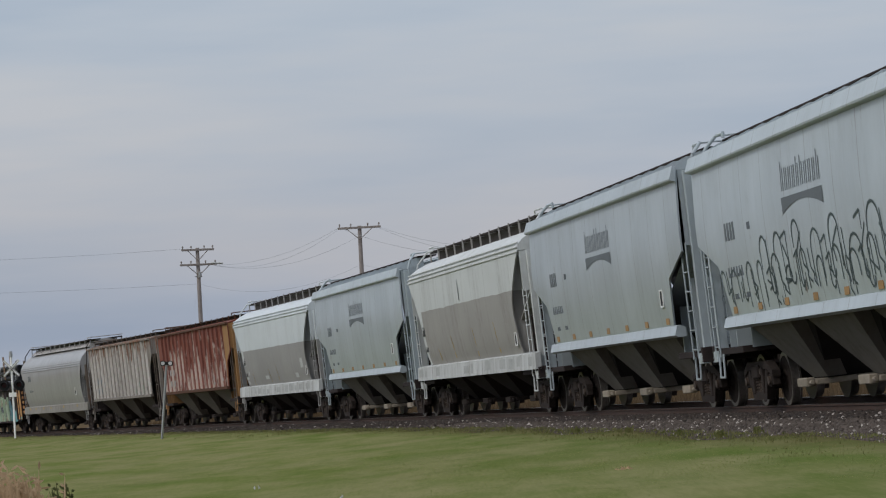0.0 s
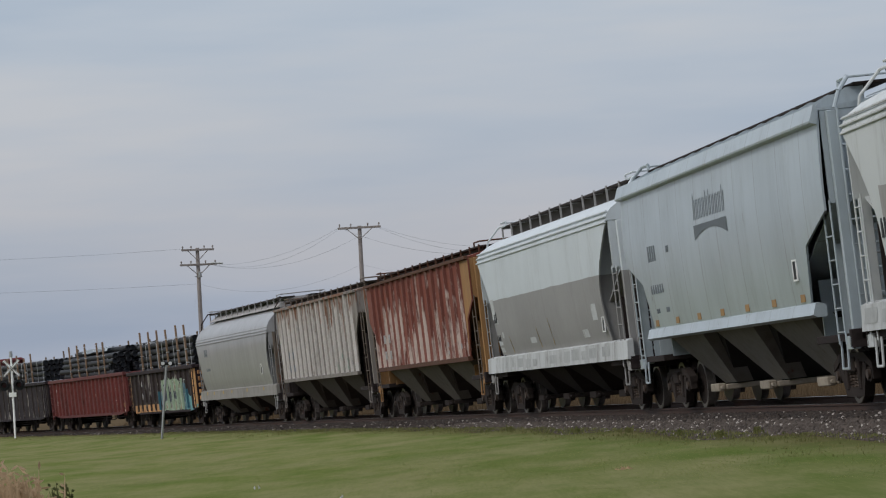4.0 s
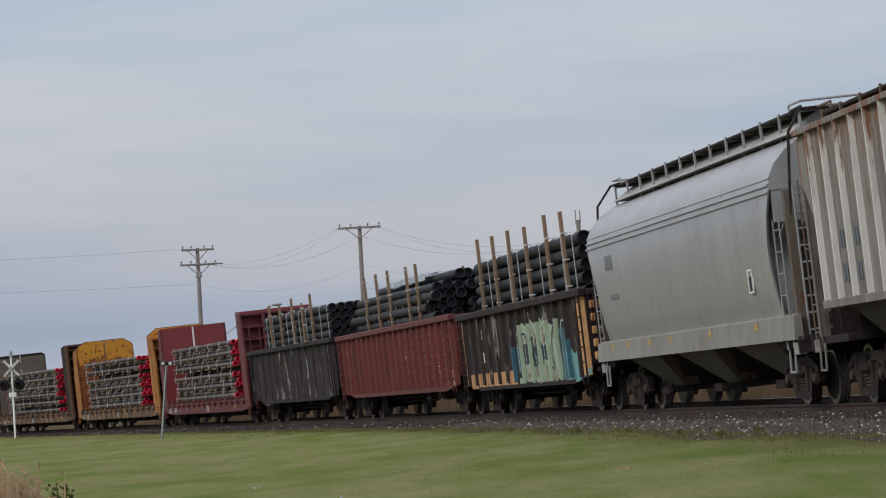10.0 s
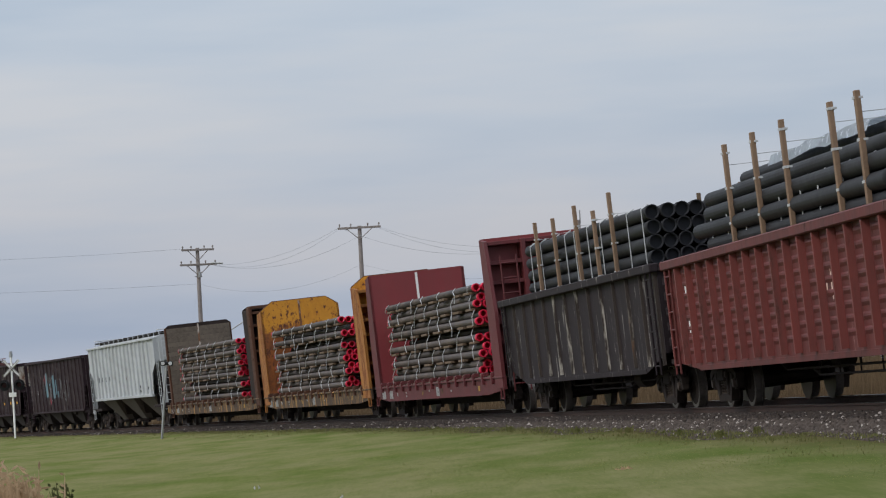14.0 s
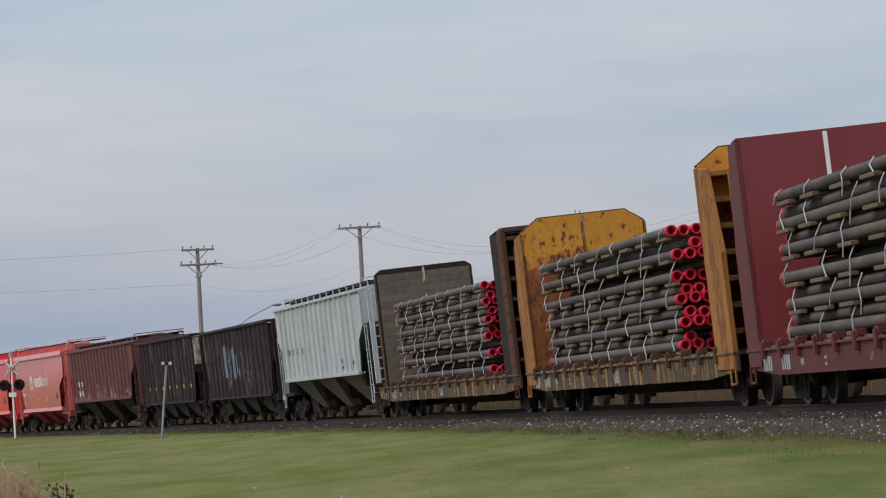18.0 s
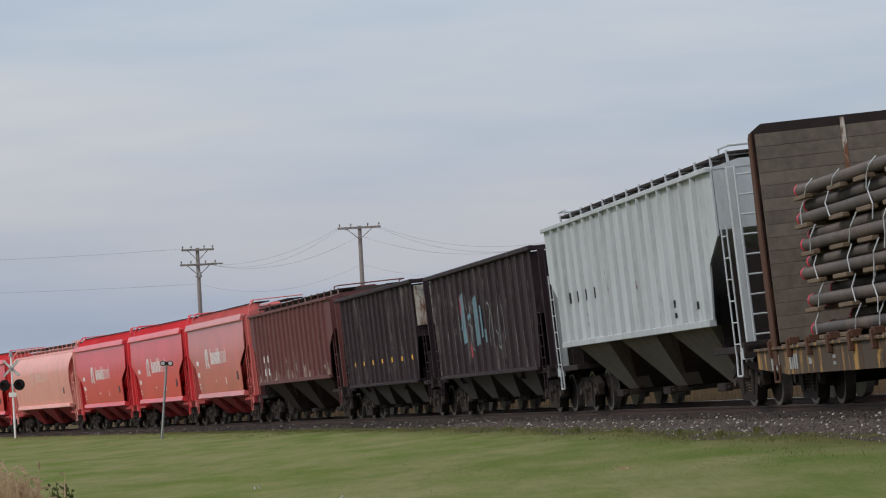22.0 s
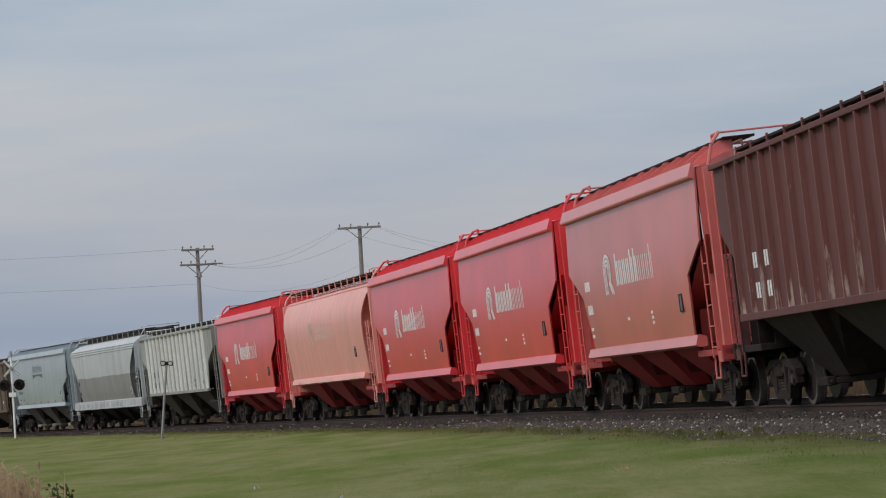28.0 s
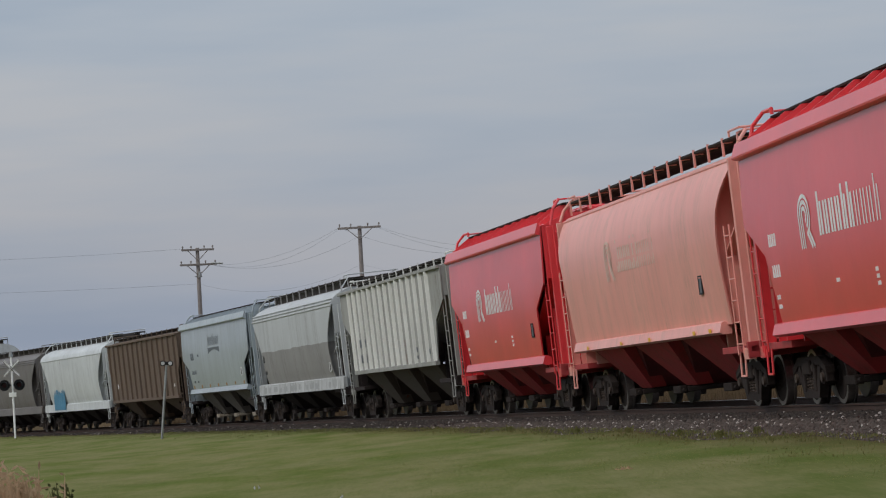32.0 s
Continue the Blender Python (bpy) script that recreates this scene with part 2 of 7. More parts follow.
def make_side_frame():
    """A cast side frame: arched top member, dished bottom member and two columns round the spring opening."""
    bm = B()
    y0, y1 = 0.95, 1.10
    prism(bm, [(-1.12, 0.63), (-0.72, 0.80), (0.72, 0.80), (1.12, 0.63), (1.12, 0.52), (0.74, 0.66), (-0.74, 0.66), (-1.12, 0.52)], 1, y0, y1)
    prism(bm, [(-0.78, 0.60), (-0.62, 0.66), (-0.40, 0.27), (0.40, 0.27), (0.62, 0.66), (0.78, 0.60), (0.50, 0.13), (-0.50, 0.13)], 1, y0, y1)
    for sx in (-1, 1):
        box(bm, sx * 0.31, sx * 0.43, y0 - 0.01, y1 + 0.02, 0.24, 0.70, 0.012)
        box(bm, sx * 0.70, sx * 0.77, y0 + 0.01, y1 - 0.01, 0.36, 0.66, 0.01)
        box(bm, sx * 1.02, sx * 1.10, y0 + 0.01, y1 - 0.01, 0.38, 0.56, 0.01)
    return mesh_of(bm, "side_frame", M["steel_dark"])


def make_spring():
    bm = B()
    for x in (-0.19, 0.0, 0.19):
        pipe(bm, [(x + 0.075 * math.cos(k * 1.05), 1.02 + 0.075 * math.sin(k * 1.05), 0.27 + k * 0.0088) for k in range(34)], 0.018, 5)
    box(bm, -0.29, 0.29, 0.94, 1.12, 0.56, 0.68, 0.02)
    return mesh_of(bm, "spring", M["spring"])


def make_bearing():
    bm = B()
    rod(bm, (0, 0.92, 0), (0, 1.09, 0), 0.115, 14)
    rod(bm, (0, 1.09, 0), (0, 1.13, 0), 0.075, 12, mi=1)
    return mesh_of(bm, "bearing_cap", M["steel_dark"], M["spring"])


def make_bolster():
    bm = B()
    box(bm, -0.22, 0.22, -1.15, 1.15, 0.50, 0.74, 0.03)
    box(bm, -0.17, 0.17, -0.35, 0.35, 0.74, 0.86, 0.02)
    for sx in (-0.42, 0.42):
        box(bm, sx - 0.05, sx + 0.05, -0.9, 0.9, 0.30, 0.42, 0.01)
    for sx in (-0.38, 0.38):
        for sy in (-0.75, 0.75):
            box(bm, sx - 0.06, sx + 0.06, sy - 0.09, sy + 0.09, 0.32, 0.62, 0.015)
    return mesh_of(bm, "bolster", M["steel_dark"])


def make_coupler():
    bm = B()
    box(bm, -0.65, 0.0, -0.10, 0.10, 0.76, 0.96, 0.02)
    prism(bm, [(-0.02, -0.16), (0.22, -0.18), (0.30, -0.02), (0.18, 0.04), (0.24, 0.17), (-0.02, 0.14)], 2, 0.70, 1.0)
    return mesh_of(bm, "coupler", M["steel_dark"])


def make_hose():
    bm = B()
    pipe(bm, [(-0.25, 0.35, 0.75), (-0.05, 0.36, 0.62), (0.12, 0.34, 0.40), (0.28, 0.22, 0.34)], 0.024, 6)
    return mesh_of(bm, "air_hose", M["under"])


def make_brake_cylinder():
    bm = B()
    rod(bm, (-0.3, 0, 0), (0.25, 0, 0), 0.15, 14)
    rod(bm, (0.25, 0, 0), (0.7, 0, 0), 0.03, 6)
    return mesh_of(bm, "brake_cylinder", M["steel_dark"])


M["coaming"] = plain("dusty_dark_roof", rgb(70, 63, 60), 0.85, 0.0, 0.35, 4, 0.2)
WHEELSET, SIDE_FRAME, SPRING, BEARING = make_wheelset(), make_side_frame(), make_spring(), make_bearing()
BOLSTER, COUPLER, HOSE, BRAKE = make_bolster(), make_coupler(), make_hose(), make_brake_cylinder()
FLIP = Matrix.Rotation(math.pi, 4, "Z")
wheelsets, cars = [], []


def add_truck(car, x):
    truck = share("truck", BOLSTER, car, Matrix.Translation((x, 0, 0)))
    for m in (Matrix(), FLIP):
        share("side_frame", SIDE_FRAME, truck, m)
        share("spring", SPRING, truck, m)
    for ax in (-0.89, 0.89):
        w = new("wheelset", WHEELSET)
        w.parent = truck
        w.matrix_parent_inverse = Matrix.Translation((ax, 0, WHEEL_R))
        wheelsets.append(w)
        share("bearing_cap", BEARING, truck, Matrix.Translation((ax, 0, WHEEL_R)))
        share("bearing_cap", BEARING, truck, Matrix.Translation((ax, 0, WHEEL_R)) @ FLIP)
    return truck


def start_car(name, label, category, a, b, truck_in=2.1):
    """A railcar between the coupling points a and b of the line: an empty on the rail, its trucks and couplers."""
    car = new(name)
    tagged(car, label, category, "cars of the freight train")
    half = (b - a) / 2
    for sgn in (-1, 1):
        add_truck(car, sgn * (half - truck_in))
        share("coupler", COUPLER, car, Matrix.Translation((sgn * (half - 0.12), 0, 0)) @ (FLIP if sgn < 0 else Matrix()))
        share("air_hose", HOSE, car, Matrix.Translation((sgn * (half - 0.2), 0, 0)) @ (FLIP if sgn < 0 else Matrix()))
    car.matrix_world = car_pose((a + b) / 2, half - truck_in, 0.0)
    cars.append((car, (a + b) / 2, half - truck_in))
    return car, half


def ladder(name, car, mat, x, y, z0, z1, width=0.42, rungs=8, along="x", r=0.018, deep=0.0):
    """Two rails and their rungs, standing off a sheet."""
    bm = B()
    ends = [(-width / 2, 0), (width / 2, 0)]
    def at(u, z):
        return (x + u, y, z) if along == "x" else (x, y + u, z)
    for u, _ in ends:
        rod(bm, at(u, z0), at(u, z1), r * 1.2, 6)
    for k in range(rungs):
        z = z0 + (z1 - z0) * (k + 0.5) / rungs
        rod(bm, at(-width / 2, z), at(width / 2, z), r, 6)
    return part(name, bm, mat, car)


def marks(car, mat, x, y, z, rows, name="lettering", tilt=0.0, seed=1, name_label=""):
    """Plain bars in rows where lettering stands, a part for each row. rows: (dx, dz, bars, height)."""
    rnd = random.Random(seed)
    for dx, dz, n, h in rows:
        bm = B()
        u, zb = dx, z + dz
        for _ in range(n):
            # the line reads along -x, as seen from the camera's side; each glyph is one plain upright bar
            w = h * rnd.uniform(0.36, 0.48)
            box(bm, x - u - w, x - u, y(zb), y(zb) + 0.008, zb, zb + h)
            u += w + h * 0.26
        part(name, bm, mat, car, name_label)


def stroke(bm, pts, y, w=0.04, mi=0):
    """A painted stroke through points (x, z), a flat ribbon 5 mm off the sheet."""
    for (xa, za), (xb, zb) in zip(pts, pts[1:]):
        d = Vector((xb - xa, zb - za))
        if d.length < 1e-4:
            continue
        n = Vector((-d.y, d.x)).normalized() * w / 2
        q = [(xa + n.x, za + n.y), (xb + n.x, zb + n.y), (xb - n.x, zb - n.y), (xa - n.x, za - n.y)]
        vs = [bm.verts.new((p, y(z), z)) for p, z in q]
        f = bm.faces.new(vs)
        f.material_index = mi
    return bm


# ---- covered hoppers ----
def side_line(points):
    """y of the side sheet at height z, from (y, z) points."""
    def y(z):
        if z <= points[0][1]:
            return points[0][0]
        for (ya, za), (yb, zb) in zip(points, points[1:]):
            if z <= zb:
                return ya + (yb - ya) * (z - za) / max(zb - za, 1e-6)
        return points[-1][0]
    return y


def hopper_shell(car, mat, side, roof, lt, lb, zk, zs, ze, levels=10, slope=3.4, curved=False):
    """The tank of a hopper: thin side sheets that shorten below zk, end sheets, roof and the sloping floors behind the open ends."""
    y = side_line(side)
    km = lb + (lt - lb) * 0.22
    zm = zs + (zk - zs) * 0.68
    xs = [-lt, -km, -lb, -lb * 0.66, -lb * 0.33, 0.0, lb * 0.33, lb * 0.66, lb, km, lt]
    def low(x):
        a = abs(x)
        return zs if a <= lb + 1e-6 else zm if a <= km + 1e-6 else zk
    def across(x, z):
        # a curved sheet draws in smoothly from the eave towards the sill
        if not curved:
            return x
        f = min((ze - z) / (ze - zs) / 0.66, 1.0)
        return x * (1 - (lt - lb) / lt * math.sin(f * math.pi / 2))
    for sy in (1, -1):
        bm = B()
        outer, inner = [], []
        for x in xs:
            z0 = zs if curved else low(x)
            zz = [z0 + (ze - z0) * i / levels for i in range(levels + 1)]
            outer.append([bm.verts.new((across(x, z), sy * y(z), z)) for z in zz])
            inner.append([bm.verts.new((across(x, z), sy * (y(z) - 0.035), z)) for z in zz])
        for g in (outer, inner):
            for a, b in zip(g, g[1:]):
                for i in range(levels):
                    bm.faces.new((a[i], a[i + 1], b[i + 1], b[i]))
        for k in range(len(xs) - 1):
            for i in (0, levels):
                bm.faces.new((outer[k][i], outer[k + 1][i], inner[k + 1][i], inner[k][i]))
        for k in (0, -1):
            for i in range(levels):
                bm.faces.new((outer[k][i], outer[k][i + 1], inner[k][i + 1], inner[k][i]))
        bmesh.ops.recalc_face_normals(bm, faces=bm.faces)
        part("side_sheet", bm, mat, car, smooth=True)
    bm = B()
    top = [(y(ze) - 0.002, ze)] + list(roof)
    prism(bm, top + [(-a, b) for a, b in reversed(top) if a > 1e-6], 0, -lt, lt)
    part("roof", bm, mat, car, smooth=True)
    for sgn in (-1, 1):
        bm = B()
        box(bm, sgn * (lt - 0.05), sgn * (lt - 0.01), -y(ze) + 0.045, y(ze) - 0.045, zk + 0.1, ze - 0.002)
        part("end_sheet", bm, mat, car)
        bm = B()
        x1 = max(lt - slope, 0.8)
        wd = min(y(zs), y(zk)) - 0.05
        prism(bm, [(sgn * (lt - 0.05), zk + 0.12), (sgn * (lt - 0.01), zk + 0.1), (sgn * x1, zs - 0.02), (sgn * (x1 - 0.06), zs)], 1, -wd, wd)
        part("slope_sheet", bm, mat, car)
        if curved:
            # closes the tank across its whole section behind the drawn-in edge
            bm = B()
            half_section = [(y(z) - 0.045, z) for z in [zs + 0.02 + (ze - zs - 0.04) * k / 12 for k in range(13)]]
            prism(bm, half_section + [(-a, b) for a, b in reversed(half_section)], 0, sgn * (lb - 0.10), sgn * (lb - 0.06))
            part("tank_end", bm, mat, car)
    return None, y


def bays(car, mat, xs, zs, width, z_low=0.42, wide=1.38, name="hopper_bay", outlet=0.28, gate=None, chute=None, inner=None, foot_y=0.55):
    """The discharge bays below the sill: a pyramid each, with its outlet gate."""
    for x in xs:
        bm = B()
        h = width / 2
        top = [(x - h, -wide, zs), (x + h, -wide, zs), (x + h, wide, zs), (x - h, wide, zs)]
        o = outlet
        low = [(x - o, -foot_y, z_low), (x + o, -foot_y, z_low), (x + o, foot_y, z_low), (x - o, foot_y, z_low)]
        t, l = [bm.verts.new(p) for p in top], [bm.verts.new(p) for p in low]
        for i in range(4):
            bm.faces.new((t[i], t[(i + 1) % 4], l[(i + 1) % 4], l[i]))
        bm.faces.new(l)
        bm.faces.new(t[::-1])
        bmesh.ops.recalc_face_normals(bm, faces=bm.faces)
        bay = part(name, bm, (inner or M["bay_shade"]) if chute else mat, car)
        if chute:
            # the bay's outer chute sheet, narrower than the sloping floors behind with painted shade
            bm = B()
            a, o2, zc = width * 0.37, outlet + 0.22, z_low + 0.02
            for sy in (1, -1):
                t = [bm.verts.new(p) for p in ((x - a, sy * chute, zs), (x + a, sy * chute, zs), (x + a, sy * (chute - 0.55), zs), (x - a, sy * (chute - 0.55), zs))]
                l = [bm.verts.new(p) for p in ((x - o2, sy * 0.62, zc), (x + o2, sy * 0.62, zc), (x + o2, sy * 0.30, zc), (x - o2, sy * 0.30, zc))]
                for i in range(4):
                    bm.faces.new((t[i], t[(i + 1) % 4], l[(i + 1) % 4], l[i]))
                bm.faces.new(l)
                bm.faces.new(t[::-1])
            bmesh.ops.recalc_face_normals(bm, faces=bm.faces)
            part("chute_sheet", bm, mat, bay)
        bm = B()
        box(bm, x - o - 0.12, x + o + 0.12, -0.8, 0.8, z_low - 0.10, z_low, 0.015)
        box(bm, x - o - 0.05, x + o + 0.05, 0.8, 0.95, z_low - 0.12, z_low + 0.03, 0.015)
        rod(bm, (x - o - 0.2, 0.88, z_low - 0.05), (x + o + 0.2, 0.88, z_low - 0.05), 0.035, 8)
        part("outlet_gate", bm, gate or M["steel_dark"], bay)


def end_works(car, mat, dark, half, lt, lb, zk, zs, ze, post_y=1.38, rungs_to=None, brake_end=1, out=0.60, steps=None, posts=None, closing_mat=None):
    """What stands at each end: corner posts, the end platform, ladders, the shear plate and handrails."""
    for sgn in (-1, 1):
        e = sgn * (half - 0.45)
        i = sgn * (half - out - 0.10)
        lt = half - out
        for yy, ww, zt in ((post_y - 0.05, 0.085, ze - 0.02), (0.05 - post_y, 0.085, ze - 0.02), (0.0, 0.12, zk + 0.2)):
            bm = B()
            box(bm, i - sgn * 0.005, i + sgn * 0.10, yy - ww, yy + ww, 0.95, zt, 0.01)
            part("end_post", bm, posts or mat, car)
        bm = B()
        box(bm, sgn * (lb - 0.3), e, -1.45, 1.45, 0.98, 1.10, 0.01)
        box(bm, e - sgn * 0.10, e, -1.5, 1.5, 0.88, 1.16, 0.01)
        part("end_platform", bm, dark, car)
        # plates added to close the sight line to the sky under the floor
        bm = B()
        top_z, low_z = zk - 0.06, max(zs - 0.02, 1.2)
        prism(bm, [(sgn * (lt - 0.14), 1.06), (sgn * (lt - 0.14), top_z), (sgn * (lt - 3.1), low_z), (sgn * (lt - 3.1), 1.06)], 1, -0.42, -0.38)
        part("slope_brace", bm, closing_mat or M["under"], car)
        for off in (0.42, 1.0, 2.2):
            bm = B()
            zt = zk - 0.08 - (zk - zs) * off / 3.4
            box(bm, sgn * (lt - off), sgn * (lt - off - 0.04), -1.28, 1.28, 1.06, max(zt, 1.2))
            part("cross_web", bm, closing_mat or M["under"], car)
        bm = B()
        box(bm, sgn * (half - 3.6), sgn * (half - 0.5), -0.22, 0.22, 0.72, 1.04, 0.01)
        part("draft_sill", bm, M["under"], car)
        top = ze if rungs_to is None else rungs_to
        ladder("end_ladder", car, steps or mat, sgn * (lt + 0.07), 1.02, 1.1, top, 0.50, 9, "y", 0.016)
        ladder("side_ladder", car, steps or mat, sgn * (half - 0.95), post_y + 0.12, 0.95, zk + 0.15, 0.40, 6, "x", 0.013)
        bm = B()
        f = e - sgn * 0.40
        pipe(bm, [(f, 1.46, 1.0), (f, 1.48, 0.58), (f - sgn * 0.34, 1.48, 0.58), (f - sgn * 0.34, 1.46, 1.0)], 0.020, 6)
        part("stirrup_step", bm, mat, car)
        for z in (1.55, 1.95):
            bm = B()
            pipe(bm, [(sgn * (lt + 0.02), -0.6, z), (sgn * (lt + 0.12), -0.6, z), (sgn * (lt + 0.12), 0.6, z), (sgn * (lt + 0.02), 0.6, z)], 0.018, 6)
            part("grab_iron", bm, mat, car)
        bm = B()
        box(bm, sgn * (half - 0.8), sgn * (half - 0.46), post_y - 0.02, post_y + 0.12, 0.86, 1.06, 0.01)
        part("jacking_pad", bm, mat, car)
        if sgn == brake_end:
            bm = B()
            rod(bm, (sgn * (lt + 0.16), -0.85, 2.3), (sgn * (lt + 0.19), -0.85, 2.3), 0.28, 18)
            rod(bm, (sgn * lt, -0.85, 2.3), (sgn * (lt + 0.16), -0.85, 2.3), 0.04, 8)
            part("brake_wheel", bm, dark, car)
        else:
            bm = B()
            rod(bm, (i - sgn * 0.5, -0.3, 1.35), (i - sgn * 1.4, -0.3, 1.35), 0.17, 14)
            part("air_reservoir", bm, dark, car)
    bm = B()
    pipe(bm, [(-half + 1.0, -0.3, 0.98), (-half * 0.4, -0.35, 0.84), (half * 0.4, -0.35, 0.84), (half - 1.0, -0.3, 0.98)], 0.025, 6)
    part("brake_pipe", bm, M["under"], car)


def running_board(car, mat, grating, lt, z, y_in=0.28, y_out=0.80, post=0.32, step=1.35, seed=0):
    """The walkway along the roof on its brackets, with hand rails at both ends."""
    for sy in (1, -1):
        bm = B()
        box(bm, -lt, lt, min(sy * y_in, sy * y_out), max(sy * y_in, sy * y_out), z - 0.05, z, 0.008)
        part("running_board", bm, grating, car)
    bm = B()
    box(bm, -0.025, 0.025, -0.02, 0.02, -post, 0.03)
    box(bm, -0.02, 0.02, -(y_out - y_in), 0, -0.07, -0.04)
    me = mesh_of(bm, "bracket", mat)
    n = max(2, int(2 * lt / step))
    for k in range(n + 1):
        x = -lt + 0.15 + (2 * lt - 0.3) * k / n
        share("bracket", me, car, Matrix.Translation((x, y_out, z)))
        share("bracket", me, car, Matrix.Translation((x, -y_out, z)) @ FLIP)
    for sgn in (-1, 1):
        bm = B()
        x0, x1 = sgn * (lt - 0.75), sgn * (lt + 0.02)
        pipe(bm, [(x0, y_out, z), (x0, y_out, z + 0.10), (x1, y_out, z + 0.10), (x1, -y_out, z + 0.10), (x0, -y_out, z + 0.10), (x0, -y_out, z)], 0.022, 6)
        part("roof_grab_rail", bm, mat, car)


def coaming(car, lt, z0, z1, w, mat, foot=None):
    bm = B()
    b = foot or w
    prism(bm, [(-b, z0 - 0.03), (b, z0 - 0.03), (w, z1), (-w, z1)], 0, -lt, lt)
    part("hatch_coaming", bm, mat, car)


def hatches(car, mat, lt, z, n=8, w=0.27):
    bm = B()
    seg = 2 * (lt - 0.5) / n
    box(bm, -0.46 * seg, 0.46 * seg, -w, w, 0, 0.12, 0.03)
    box(bm, -0.40 * seg, 0.40 * seg, -w + 0.05, w - 0.05, 0.12, 0.16, 0.02)
    me = mesh_of(bm, "hatch_cover", mat)
    for k in range(n):
        share("hatch_cover", me, car, Matrix.Translation((-lt + 0.5 + seg * (k + 0.5), 0, z)))


def smooth_hopper(name, label, a, b, mat, sill=1.45, eave=4.38, roof_z=4.50, lb=6.9, inset=0.42, zk=2.95, under=None, dark=None, n_bays=3, ribs=True, flap=True, bay_w=None, category="hopper car", gate=None, inner=None):
    """A covered hopper with plain side sheets, a folded eave band and gussets under the running board."""
    car, half = start_car(name, label, category, a, b)
    lt = half - inset - 0.32
    dark = dark or M["under"]
    side = [(1.505, sill), (1.545, sill + 0.35), (1.575, sill + 0.8), (1.59, sill + 1.3), (1.595, sill + 1.7), (1.58, sill + 2.1), (1.56, sill + 2.5), (1.535, eave)]
    roof = [(1.48, eave + 0.02), (1.36, eave + 0.05), (0.95, roof_z - 0.04), (0.5, roof_z), (0, roof_z)]
    if not flap:
        # rounded: the sheet bulges at mid height and rolls over into the roof
        rolled_in = eave - sill
        side = [(1.45, sill)] + [(1.45 + 0.15 * math.sin(f * math.pi * 0.62) - 0.34 * max(f - 0.62, 0) ** 2 / 0.14, sill + rolled_in * f) for f in (0.12, 0.25, 0.4, 0.55, 0.7, 0.8, 0.88, 0.94, 1.0)]
        roof = [(side[-1][0] - 0.10, eave + 0.06), (side[-1][0] - 0.3, eave + 0.10), (0.7, roof_z), (0, roof_z)]
    _, y = hopper_shell(car, mat, side, roof, lt, lb + (-0.15 if flap else 0.65), zk, sill, eave, levels=10 if flap else 16, curved=not flap)
    bm = B()
    if not flap:
        rod(bm, (-lt, y(eave - 0.03) + 0.01, eave - 0.03), (lt, y(eave - 0.03) + 0.01, eave - 0.03), 0.02, 6)
    else:
        prism(bm, [(1.555, eave - 0.20), (1.655, eave - 0.17), (1.66, eave - 0.14), (1.575, eave + 0.09), (1.545, eave + 0.09), (1.53, eave)], 0, -lt - 0.03, lt + 0.03)
    part("eave_band", bm, mat, car)
    bm = B()
    prism(bm, [(1.50, sill + 0.07), (1.55, sill + 0.05), (1.605, sill - 0.12), (1.54, sill - 0.16), (1.38, sill - 0.16), (1.38, sill + 0.02)], 0, -lb - 0.30, lb + 0.30)
    part("side_sill", bm, mat, car)
    if flap:
        bm = B()
        prism(bm, [(0.29, 0.0), (0.22, 0.07), (-0.24, roof_z - eave + 0.14), (-0.5, roof_z - eave + 0.14), (-0.5, 0.0)], 0, -0.015, 0.015)
        me = mesh_of(bm, "gusset", mat)
        n = int(2 * lt / 1.08)
        for k in range(n + 1):
            share("gusset", me, car, Matrix.Translation((-lt + 0.2 + (2 * lt - 0.4) * k / n, 1.22, eave + 0.05)))
    for sy in (1, -1):
        bm = B()
        box(bm, -lt, lt, min(sy * 0.34, sy * 1.02), max(sy * 0.34, sy * 0.92), roof_z + 0.195, roof_z + 0.24, 0.008)
        part("running_board", bm, M["steel_dark"], car)
    hatches(car, mat, lt, roof_z + 0.02, 9, 0.24)
    for sgn in (-1, 1):
        bm = B()
        pipe(bm, [(sgn * (lt - 0.5), 1.0, roof_z + 0.23), (sgn * (lt - 0.5), 1.0, roof_z + 0.32), (sgn * (lt + 0.05), 1.02, roof_z + 0.32), (sgn * (lt + 0.16), 1.2, roof_z + 0.12), (sgn * (lt + 0.18), 1.3, eave)], 0.035, 8)
        pipe(bm, [(sgn * (lt + 0.05), 1.02, roof_z + 0.32), (sgn * (lt + 0.05), -1.02, roof_z + 0.32)], 0.02, 6)
        part("roof_grab_rail", bm, mat, car)
    bw = bay_w or (2 * lb - 0.4) / n_bays
    bays(car, under or mat, [-lb + 0.2 + bw * (k + 0.5) for k in range(n_bays)], sill - 0.1, bw * 0.98, wide=1.12, gate=gate, chute=1.40, inner=inner)
    end_works(car, mat, dark, half, lt, lb, zk, sill, eave, closing_mat=mat)
    return car, y, lt, lb


